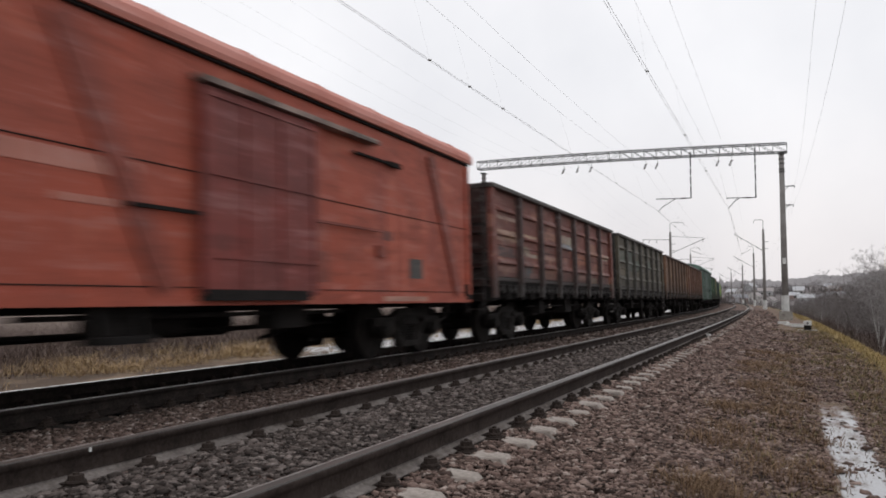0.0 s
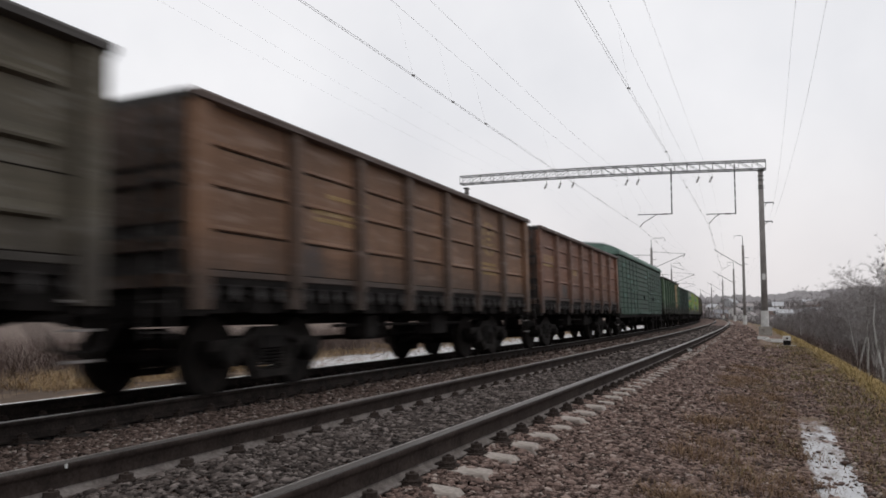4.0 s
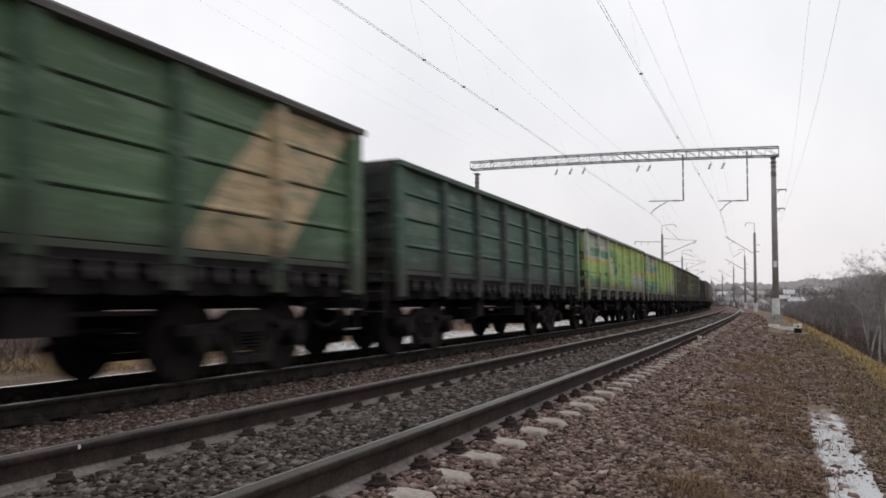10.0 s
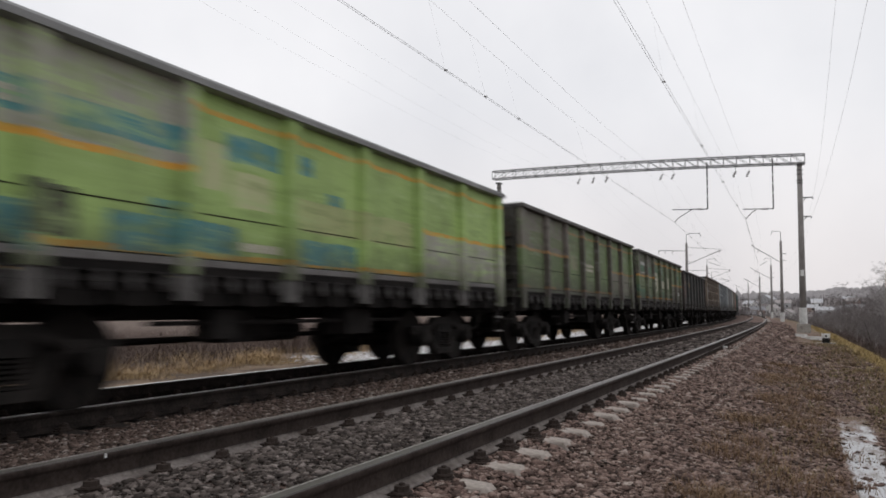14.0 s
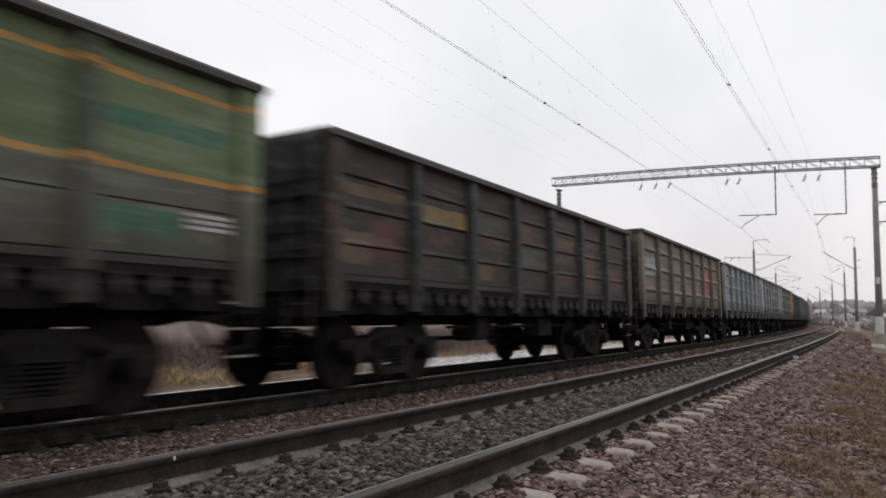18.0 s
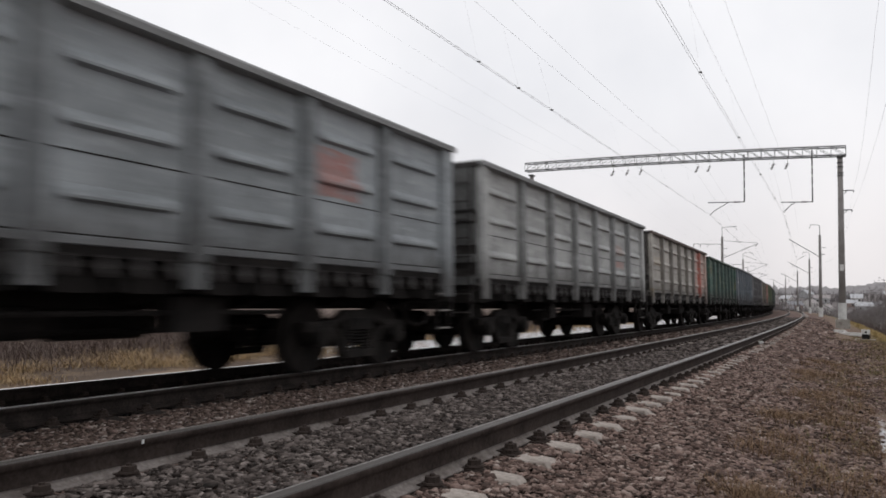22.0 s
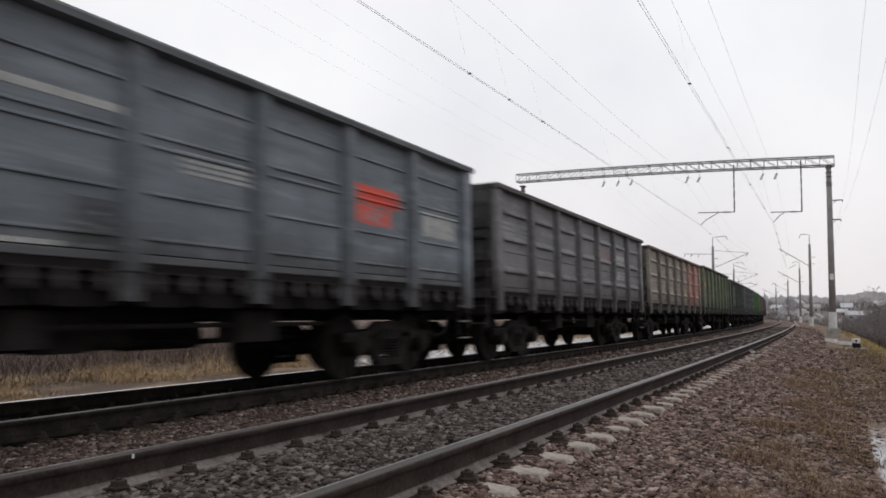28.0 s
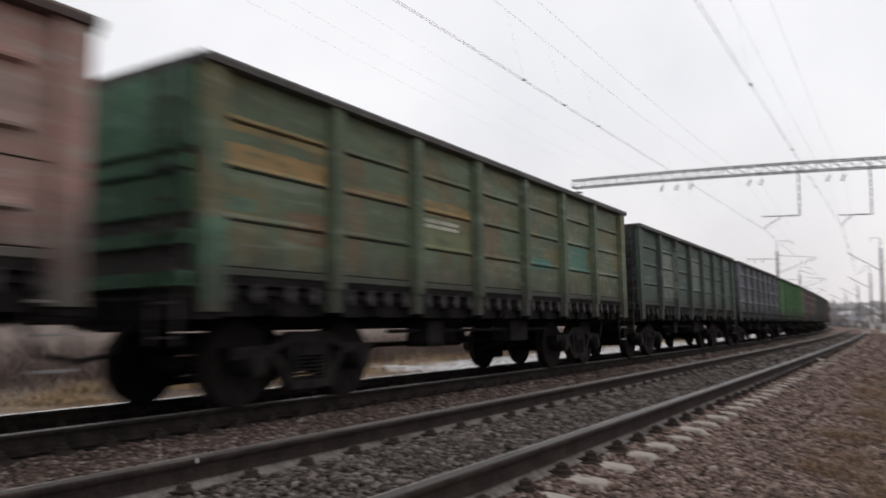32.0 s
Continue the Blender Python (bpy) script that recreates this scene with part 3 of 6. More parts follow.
def under(g, half, key):
    """Centre sill, cross-bearers and end beams."""
    u = part("centre_sill", shared(("sill", key), lambda: underframe_shape(half).mesh("centre_sill")), BLACK, g)
    for i in range(8):
        x = -half + 0.12 + i * (2 * half - 0.24) / 7
        part("cross_bearer", shared("bearer", lambda: Shape().prism([(-1.42, 1.18), (1.42, 1.18), (1.42, 1.06), (0.3, 0.86), (-0.3, 0.86), (-1.42, 1.06)], -0.06, 0.06, "x").mesh("cross_bearer")), BLACK, u, m=pose(x, 0, 0))
    for e in (-1, 1):
        part("end_beam", shared(("beam", key, e), lambda: Shape().box(*sorted((e * half, e * (half - 0.25))), -1.5, 1.5, 0.95, 1.25).mesh("end_beam")), BLACK, u)


def brake_gear_shape():
    s = Shape()
    s.tube([(0.7, 0.55, 0.70), (1.9, 0.55, 0.70)], 0.21, 14)
    s.box(-1.2, -0.7, -0.75, -0.35, 0.55, 0.95)
    s.tube([(-0.7, -0.55, 0.72), (-0.2, -0.55, 0.72)], 0.16, 12)
    s.tube([(-3.6, -0.3, 0.62), (3.6, -0.3, 0.62)], 0.025)
    s.tube([(-3.6, 0.3, 0.55), (3.6, 0.3, 0.58)], 0.025)
    s.tube([(-6.2, 0.7, 0.92), (6.2, 0.7, 0.92)], 0.022)
    s.tube([(-2.7, -1.05, 0.80), (2.7, -1.05, 0.80)], 0.03)
    s.box(-1.9, -1.5, -1.2, -0.9, 0.62, 0.95)
    s.box(0.9, 1.6, -1.15, -0.8, 0.60, 0.96)
    s.bar((-2.6, -0.3, 0.62), (-2.4, 0.3, 0.40), 0.06)
    s.bar((2.6, -0.3, 0.62), (2.4, 0.3, 0.40), 0.06)
    return s


HALF = 6.375                    # half of a gondola's body
SIDE = 1.45                     # half its width at the sheets


def gondola_side_shape(side, top):
    """Plain side sheet from sill to top chord."""
    y = side * SIDE
    return Shape().box(-HALF, HALF, *sorted((y, y - side * 0.012)), 1.46, top - 0.06)


def swage_shape(side, i, z, w, margin, deep):
    """One pressed swage of a bay: a rounded lip over an undercut."""
    y = side * SIDE
    x0, x1 = BAYS[i] + (0.33 if i == 0 else 0.12) + margin, BAYS[i + 1] - (0.33 if i == 6 else 0.12) - margin
    sec = [(0.0, w * 0.58), (deep * 0.25, w * 0.42), (deep * 0.80, w * 0.14), (deep, -w * 0.06), (deep * 0.94, -w * 0.22), (0.0, -w * 0.34)]
    v, f, n = [], [], len(sec)
    for x, k in ((x0, 0.0), (x0 + 0.06, 1.0), (x1 - 0.06, 1.0), (x1, 0.0)):
        v += [(x, y + side * d * k, z + h * (0.3 + 0.7 * k)) for d, h in sec]
    for r in range(3):
        f += [(r * n + k, r * n + k + 1, (r + 1) * n + k + 1, (r + 1) * n + k) for k in range(n - 1)]
    return Shape().add(v, f)


def seam_shape(side, i, z):
    y = side * SIDE
    x0, x1 = BAYS[i] + 0.11, BAYS[i + 1] - 0.11
    return Shape().box(x0, x1, *sorted((y, y + side * 0.004)), z - 0.007, z + 0.007)


RIBS = {
    # height of the side at which the swages and seams lie: (share, width, margin, depth)
    "stamped": ([(0.795, 0.165, 0.13, 0.075), (0.545, 0.165, 0.13, 0.075), (0.25, 0.165, 0.13, 0.075)], [0.425]),
    "long": ([(0.78, 0.075, 0.0, 0.03), (0.56, 0.075, 0.0, 0.03), (0.32, 0.075, 0.0, 0.03)], [0.763, 0.543, 0.303]),
    "double": ([(0.83, 0.05, 0.0, 0.03), (0.62, 0.05, 0.0, 0.03), (0.57, 0.05, 0.0, 0.03), (0.36, 0.05, 0.0, 0.03), (0.16, 0.05, 0.0, 0.03)], []),
    "flat": ([], [0.335]),
}


SEAM = surface("dark_seam", (0.008, 0.007, 0.0065), (0.018, 0.014, 0.012), 6, 0.95, bump=0)
HATCH = surface("black_hatch", (0.010, 0.009, 0.0086), (0.021, 0.0185, 0.0175), 5, 0.95, bump=0.3, spot=(0.035, 0.028, 0.024), spot_scale=4)
SILL = paint("grimy_shaded_sill", (0.040, 0.036, 0.034), (0.022, 0.019, 0.018), 0.3, 0.6, seed=77)


def gondola(name_label, body, posts=None, chord=None, ribs="stamped", end=None, top=3.36, foot=None):
    g = tagged(new("gondola_wagon"), name_label, "freight wagon", group="wagons of the train")
    posts, chord, end, foot = posts or body, chord or body, end or body, foot or SILL
    for side in (-1, 1):
        y = side * SIDE
        sheet = part("side_wall", shared(("side", side, top), lambda: gondola_side_shape(side, top).mesh("side_wall")), body, g)
        if side < 0:
            swages, seams = RIBS[ribs]
            for i in range(7):
                for share, w, margin, deep in swages:
                    z = 1.27 + share * (top - 1.33)
                    part("swage", shared(("swage", i, z, w, margin), lambda: swage_shape(side, i, z, w, margin, deep).mesh("swage")), body, sheet)
                for share in seams:
                    z = 1.27 + share * (top - 1.33)
                    part("seam", shared(("seam", i, z), lambda: seam_shape(side, i, z).mesh("seam")), SEAM, sheet)
                part("seam", shared(("seam", i, 1.475), lambda: seam_shape(side, i, 1.475).mesh("seam")), SEAM, sheet)
        for i in range(8):
            x = BAYS[i]
            if i in (0, 7):
                cx = x + (0.16 if i == 0 else -0.16)
                mk = lambda: Shape().prism([(cx - 0.16, y - side * 0.02), (cx + 0.16, y - side * 0.02), (cx + 0.14, y + side * 0.10), (cx - 0.14, y + side * 0.10)], 1.02, top - 0.08, "z").mesh("corner_post")
                part("corner_post", shared(("corner", side, i, top), mk), body, g)
            else:
                mk = lambda: Shape().prism([(x - 0.125, y - side * 0.005), (x + 0.125, y - side * 0.005), (x + 0.085, y + side * 0.115), (x - 0.085, y + side * 0.115)], 1.30, top - 0.08, "z").mesh("side_post")
                p = part("side_post", shared(("post", side, i, top), mk), posts, g)
                mk = lambda: Shape().prism([(x - 0.115, y - side * 0.02), (x + 0.115, y - side * 0.02), (x + 0.08, y + side * 0.085), (x - 0.08, y + side * 0.085)], 1.03, 1.30, "z").mesh("post_foot")
                part("post_foot", shared(("post_foot", side, i), mk), foot, p, "grimy foot of the post")
        mk = lambda: Shape().prism([(y - side * 0.06, top - 0.09), (y + side * 0.150, top - 0.09), (y + side * 0.160, top - 0.03), (y + side * 0.145, top), (y - side * 0.06, top)], -HALF - 0.02, HALF + 0.02, "x").mesh("top_chord")
        part("top_chord", shared(("chord", side, top), mk), chord, g)
        part("side_sill", shared(("sill", side), lambda: Shape().box(-HALF, HALF, *sorted((y - side * 0.08, y + side * 0.03)), 1.385, 1.464, 0.008).mesh("side_sill")), BLACK if side > 0 else foot, g, "grimy lower sill")
        # black strip added below the sill to darken that band
        part("sill_flange", shared(("flange", side), lambda: Shape().box(-HALF, HALF, *sorted((y - side * 0.08, y + side * 0.015)), 1.29, 1.384).mesh("sill_flange")), HATCH, g, "black strip below the lower sill")
        for i in range(7):
            for share in (0.30, 0.74):
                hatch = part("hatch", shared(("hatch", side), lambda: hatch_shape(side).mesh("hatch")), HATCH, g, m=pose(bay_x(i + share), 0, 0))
                if side < 0:
                    for dx in (-0.20, 0.20):
                        part("hinge", shared("hinge", lambda: hinge_shape(side).mesh("hinge")), SILL, hatch, "grimy hinge strap", m=pose(dx, 0, 0))
    for e in (-1, 1):
        # sheet colour holds both grime and the shade between the wagons
        w = part("end_wall", shared(("end", e, top), lambda: end_shape(e, top).mesh("end_wall")), SILL, g, "end sheet darkened for grime and for shade in its recesses")
        for z0, z1 in ((1.98, 2.36), (2.62, top - 0.12)):
            part("end_panel", shared(("panel", e, z0, z1), lambda: Shape().box(*sorted((e * HALF, e * (HALF + 0.05))), -1.42, 1.42, z0, z1).mesh("end_panel")), end, w, "painted end panel")
        for z in (1.35, 1.75, 2.48):
            part("end_rib", shared(("rib", e, z), lambda: Shape().prism([(-1.38, z - 0.08), (1.38, z - 0.08), (1.38, z + 0.06), (-1.38, z + 0.06)], e * HALF, e * (HALF + 0.09), "x").mesh("end_rib")), end, w)
        part("coupler", shared(("coupler", e), lambda: coupler_shape(e, HALF).mesh("coupler")), BLACK, g)
    lad = part("ladder", shared(("ladder", top), lambda: ladder_shape(top).mesh("ladder")), SILL, g)
    for k in range(8):
        part("rung", shared("ladder_rung", lambda: Shape().bar((-HALF - 0.12, -1.36, 0), (-HALF - 0.12, -0.98, 0), 0.025).mesh("rung")), SILL, lad, m=pose(0, 0, 0.78 + k * 0.33))
    part("floor", shared("floor", lambda: Shape().box(-HALF, HALF, -1.4, 1.4, 1.2, 1.26).mesh("floor")), BLACK, g)
    steps = part("foot_steps", shared("steps", lambda: Shape().bar((HALF - 0.42, -1.46, 0.50), (HALF - 0.42, -1.46, 1.1), 0.03).bar((HALF - 0.06, -1.46, 0.50), (HALF - 0.06, -1.46, 1.1), 0.03).mesh("foot_steps")), BLACK, g)
    for z in (0.52, 0.80, 1.06):
        part("rung", shared("rung", lambda: Shape().box(HALF - 0.42, HALF - 0.06, -1.51, -1.43, -0.012, 0.012).mesh("rung")), POLE_GREY, steps, "pale worn rung", m=pose(0, 0, z))
    under(g, HALF, "gondola")
    part("brake_gear", shared("brake", lambda: brake_gear_shape().mesh("brake_gear")), BLACK, g)
    for x in (-4.325, 4.325):
        bogie(g, x)
    return g


def stencil(g, b0, b1, z0, z1, rows, material, seed=1, plane=-1.45):
    """Stencilled lines that cannot be read: rows of short bars on the side."""
    rnd, s = random.Random(seed), Shape()
    x1, y = bay_x(b1), plane - 0.005
    z0, z1 = raised(z0), raised(z1)
    h = (z1 - z0) / rows
    for r in range(rows):
        x = bay_x(b0)
        while x < x1 - 0.02:
            w = min(rnd.uniform(0.04, 0.16), x1 - x)
            s.box(x, x + w * 0.8, y - 0.002, y + 0.002, z0 + r * h + h * 0.2, z0 + r * h + h * 0.82)
            x += w
    return tagged(part("stencil", s, material, g, "worn stencilled lines"), kind="stuff")


def hatch_shape(side):
    """The edge of a floor hatch, tucked under the sill, with its latch below."""
    s = Shape()
    y = side * 1.44
    s.box(-0.40, 0.40, *sorted((y - side * 0.20, y - side * 0.10)), 1.06, 1.32)
    s.prism([(-0.30, 1.10), (0.30, 1.10), (0.24, 0.98), (-0.24, 0.98)], *sorted((y - side * 0.16, y - side * 0.06)), "y")
    for x in (-0.31, 0.31):
        s.box(x - 0.03, x + 0.03, *sorted((y - side * 0.14, y + side * 0.01)), 0.99, 1.12)
    return s


def hinge_shape(side):
    """A hinge strap that hangs a floor hatch from the sill."""
    s = Shape()
    y = side * 1.44
    s.prism([(-0.055, 1.31), (0.055, 1.31), (0.045, 1.17), (0.025, 1.12), (-0.025, 1.12), (-0.045, 1.17)], *sorted((y - side * 0.05, y + side * 0.035)), "y")
    s.disc((0, 0, 1.16), 0.045, *sorted((y - side * 0.04, y + side * 0.05)), "y", 8)
    return s


def end_shape(e, top):
    s = Shape()
    x = e * HALF
    s.box(*sorted((x, x - e * 0.012)), -1.44, 1.44, 1.15, top - 0.05)
    s.box(*sorted((x - e * 0.05, x + e * 0.06)), -1.5, 1.5, top - 0.11, top - 0.005)
    return s


def ladder_shape(top):
    s = Shape()
    x = -HALF - 0.12
    for y in (-1.36, -0.98):
        s.bar((x, y, 0.7), (x, y, top - 0.1), 0.03)
    return s


def boxcar_frame(g, h, body, roof):
    """What the two covered wagons share: ends, roof, underframe, bogies."""
    sec = [(1.55, 3.56), (1.57, 3.62), (1.55, 3.71), (1.47, 3.80), (1.25, 3.90), (0.8, 4.02), (0.0, 4.10), (-0.8, 4.02), (-1.25, 3.90), (-1.47, 3.80), (-1.55, 3.71), (-1.57, 3.62), (-1.55, 3.56)]
    part("roof", Shape().prism(sec, -h - 0.06, h + 0.06, "x"), roof, g)
    for k in range(9):
        x = -h + (k + 0.5) * 2 * h / 9
        part("roof_seam", Shape().prism([(p[0] * 1.004, p[1] + 0.012) for p in sec], x - 0.03, x + 0.03, "x"), roof, g)
    for e in (-1, 1):
        w = part("end_wall", Shape().box(*sorted((e * h, e * (h - 0.03))), -1.46, 1.46, 0.95, 3.6), body, g)
        for y in (-0.9, -0.3, 0.3, 0.9):
            part("end_rib", Shape().box(*sorted((e * h, e * (h + 0.07))), y - 0.05, y + 0.05, 1.0, 3.55), body, w)
        part("coupler", coupler_shape(e, h), BLACK, g)
    under(g, h, h)
    part("brake_gear", shared("brake", lambda: brake_gear_shape().mesh("brake_gear")), BLACK, g)
    part("floor", Shape().box(-h, h, -1.42, 1.42, 0.98, 1.1), BLACK, g)
    for x in (-h + 1.95, h - 1.95):
        bogie(g, x)


def lift_body(g):
    """Carries the heights of a covered wagon's own sheets, roof and doors to raised()."""
    for ob in g.children_recursive:
        if ob.data and ob.data not in MESH.values():
            for v in ob.data.vertices:
                v.co.z = raised(v.co.z)


def red_boxcar(length):
    """Steel covered wagon: smooth sheets, diagonal braces, one wide sliding door under a rail."""
    stains = [(5.25, 5.44, 1.05, 3.1, (0.27, 0.062, 0.042)), (6.28, 6.46, 1.6, 3.3, (0.28, 0.064, 0.043)), (4.2, 4.5, 1.2, 1.6, (0.20, 0.06, 0.045)), (4.05, 4.3, 2.0, 3.2, (0.29, 0.066, 0.045)), (5.55, 5.62, 1.05, 2.9, (0.48, 0.125, 0.075)), (5.75, 5.85, 1.05, 2.4, (0.46, 0.115, 0.07)), (5.36, 5.56, 1.85, 2.0, (0.12, 0.05, 0.045))]
    body = paint("red_oxide_paint", (0.385, 0.082, 0.046), (0.31, 0.070, 0.043), 0.16, 0.5, seed=1, rustcol=(0.15, 0.045, 0.033), blotch=0.12, blotchcol=(0.43, 0.115, 0.07), zones=stains)
    brace_paint = paint("brown_red_brace", (0.25, 0.060, 0.040), (0.19, 0.052, 0.038), 0.2, 0.5, seed=4)
    door_paint = paint("crimson_brown_door", (0.235, 0.050, 0.040), (0.145, 0.039, 0.035), 0.22, 0.55, seed=3)
    # pink paint lightened for the light that falls on the roof
    roof = paint("pink_lit_roof", (0.56, 0.235, 0.19), (0.50, 0.175, 0.13), 0.05, 0.2, seed=2)
    worn = paint("worn_door_track", (0.40, 0.30, 0.255), (0.06, 0.045, 0.04), 0.2, 0.5, seed=7)
    pale = paint("pale_worn_edge", (0.46, 0.26, 0.20), (0.40, 0.18, 0.13), 0.1, 0.3, seed=8)
    g = tagged(new("covered_wagon"), "orange-red covered freight wagon with a sliding door and diagonal braces", "freight wagon", group="wagons of the train")
    h = length / 2 - 0.585
    for side in (-1, 1):
        y = side * 1.46
        out = lambda d: sorted((y, y + side * d))
        lift = lambda a, b: sorted((y + side * a, y + side * b))
        part("side_wall", Shape().box(-h, h, *sorted((y, y - side * 0.02)), 0.95, 3.6), body, g)
        # black strip that stands for the shaded gap below the roof
        part("eave_rail", Shape().box(-h, h, *out(0.05), 3.525, 3.58), BLACK, g, "black strip painted for the shade under the eaves")
        part("side_sill", Shape().box(-h, h, *out(0.03), 0.90, 1.02), body, g)
        part("sill_edge", Shape().box(3.2, 4.75, *lift(0.031, 0.040), 0.93, 1.01), pale, g, "paint worn to a pale edge")
        part("seam", Shape().box(-h, h, *out(0.010), 2.285, 2.296), BLACK, g)
        part("seam", Shape().box(-h, h, *out(0.008), 1.085, 1.095), BLACK, g)
        for x0, z0, x1, z1, w in ((-h + 0.25, 3.45, -h + 1.75, 1.05, 0.28), (-1.3, 1.05, -2.6, 3.45, 0.28), (h - 1.75, 3.45, h - 0.62, 1.05, 0.28), (h - 0.08, 1.05, h - 0.08, 3.5, 0.12), (-h + 0.08, 1.05, -h + 0.08, 3.5, 0.12)):
            part("brace", Shape().bar((x0, y + side * 0.02, z0), (x1, y + side * 0.02, z1), 0.05, w), brace_paint if w > 0.2 else body, g)
        door = part("sliding_door", Shape().box(-0.88, 1.25, *lift(0.03, 0.10), 1.0, 3.22), door_paint, g, "brown-crimson sliding door")
        for x in (-0.85, -0.15, 0.53, 1.22):
            part("door_stile", Shape().box(x - 0.04, x + 0.04, *lift(0.10, 0.125), 1.02, 3.20), door_paint, door)
        for z in (1.42, 2.30, 3.14):
            part("door_rail", Shape().box(-0.88, 1.25, *lift(0.10, 0.12), z - 0.025, z + 0.025), door_paint, door)
        part("door_latch", Shape().box(1.2, 3.05, *lift(0.06, 0.10), 1.955, 1.99), brace_paint, door, "dark latch bar")
        part("door_latch", Shape().box(-1.85, -0.88, *lift(0.05, 0.09), 1.83, 1.87), BLACK, door, "dark latch bar")
        part("latch_box", Shape().box(3.02, 3.22, *lift(0.0, 0.06), 1.60, 1.76), brace_paint, g)
        part("door_track", Shape().box(-0.95, 2.9, *lift(0.02, 0.17), 3.235, 3.30), worn, g, "worn door track, pale and sooty")
        part("door_track", Shape().box(-0.88, 1.05, *lift(0.02, 0.14), 0.95, 1.07), BLACK, g)
        part("hook", Shape().box(2.35, 3.75, *lift(0.03, 0.08), 3.03, 3.065).box(3.35, 3.75, *lift(0.03, 0.10), 3.01, 3.08), BLACK, g)
        part("notice_plate", Shape().box(4.15, 4.62, *out(0.008), 1.30, 1.62), DARKTOP, g, "small dark painted square")
    boxcar_frame(g, h, body, roof)
    chalk = paint("faded_chalk_lines", (0.50, 0.22, 0.17), rust=0.25)
    stencil(g, 0.6, 2.55, 2.00, 2.26, 1, chalk, 5, -1.46)
    stencil(g, 2.0, 2.4, 1.76, 1.87, 1, chalk, 6, -1.46)
    lift_body(g)
    part("step", Shape().box(-2.2, -1.6, -1.62, -1.3, 0.55, 0.62).bar((-2.15, -1.5, 0.6), (-2.15, -1.4, 1.0), 0.04).bar((-1.65, -1.5, 0.6), (-1.65, -1.4, 1.0), 0.04), BLACK, g)
    return g


def green_boxcar(length):
    """Covered wagon with eleven smooth strakes split by dark grooves, and a wide sliding door amid each side."""
    body = paint("deep_green_paint", (0.026, 0.068, 0.044), (0.020, 0.047, 0.033), 0.06, 0.5, seed=5, blotch=0.15, blotchcol=(0.040, 0.092, 0.070), chalky=0.022)
    roof = paint("pale_green_roof", (0.15, 0.24, 0.20), (0.11, 0.18, 0.15), 0.05, 0.2, seed=6)
    groove = surface("dark_groove", (0.004, 0.006, 0.005), (0.008, 0.011, 0.009), 4, 0.95, bump=0)
    worn = paint("worn_green_bar", (0.085, 0.15, 0.12), (0.05, 0.10, 0.08), 0.1, 0.4, seed=10)
    g = tagged(new("covered_wagon"), "deep green covered freight wagon with grooved sides and sliding doors", "freight wagon", group="wagons of the train")
    h = length / 2 - 0.30
    rows, z0 = 11, 1.05
    pitch = (3.50 - z0) / rows
    for side in (-1, 1):
        y = side * 1.44
        lift = lambda a, b: sorted((y + side * a, y + side * b))
        # wall colour supplies the shade seen in the grooves
        wall = part("side_wall", Shape().box(-h, h, *sorted((y, y - side * 0.02)), 0.98, 3.56), groove, g, "wall painted near black for the shade in the grooves")
        for x0, x1, shift, deep in ((-h, -2.72, 0.0, 0.036), (-2.58, 1.70, 0.0, 0.046), (1.80, h, -0.085, 0.036)):
            cuts = [0.985] + [z0 + k * pitch + shift for k in range(1, rows + 1)]
            cuts[-1] = 3.55
            for a, b in zip(cuts, cuts[1:]):
                part("strake", Shape().prism([(y, a + 0.024), (y + side * deep * 0.8, a + 0.024), (y + side * deep, a + 0.034), (y + side * deep * 0.9, b - 0.006), (y, b)], x0, x1, "x"), body, wall)
        for x in [-h + 0.08 + k * (h - 2.8) / 5 for k in range(6)] + [1.90 + k * (h - 1.98) / 6 for k in range(7)]:
            part("side_post", Shape().prism([(x - 0.10, y + side * 0.02), (x + 0.10, y + side * 0.02), (x + 0.055, y + side * 0.055), (x - 0.055, y + side * 0.055)], 0.97, 3.53, "z"), body, g)
        for x in (-2.65, 1.75):
            part("door_post", Shape().box(x - 0.07, x + 0.07, *lift(0.0, 0.022), 0.985, 3.54), body, g)
        part("side_sill", Shape().box(-h, h, *sorted((y - side * 0.10, y - side * 0.01)), 0.84, 0.975), HATCH, g, "black side sill")
        part("door_track", Shape().box(-2.4, 2.05, *lift(0.05, 0.15), 1.02, 1.065), worn, g, "pale worn lower door track")
        part("door_track", Shape().box(2.05, 3.9, *lift(0.04, 0.10), 0.99, 1.04), BLACK, g)
        # black strip in place of the shade below the roof
        part("eave_rail", Shape().box(-h, h, *lift(0.0, 0.07), 3.515, 3.57), BLACK, g, "black strip painted for the shade under the eaves")
        for x0, x1 in ((2.0, 3.8), (-4.9, -2.72)):
            part("door_bar", Shape().box(x0, x1, *lift(0.05, 0.095), 2.105, 2.15), worn, g, "worn bar that holds the door")
        for x, z in ((3.86, 1.83), (-0.2, 1.86)):
            part("latch", Shape().disc((x, 0, z), 0.12, *lift(0.03, 0.075), "y", 10), groove, g, "dark latch plate")
    boxcar_frame(g, h, body, roof)
    snow = surface("old_roof_snow", (0.62, 0.63, 0.65), (0.74, 0.75, 0.76), 3, 0.95, bump=0.4)
    part("snow", Shape().prism([(1.30, 3.89), (0.8, 4.025), (0.0, 4.105), (-0.8, 4.025), (-1.30, 3.89), (-0.9, 4.06), (0.0, 4.16), (0.9, 4.06)], -h - 0.04, -h + 1.5, "x"), snow, g, "thin old snow on the roof's end")
    patch = paint("faded_green_patch", (0.05, 0.125, 0.095), (0.07, 0.14, 0.11), 0.02, 0.3, seed=8, chalky=0.03)
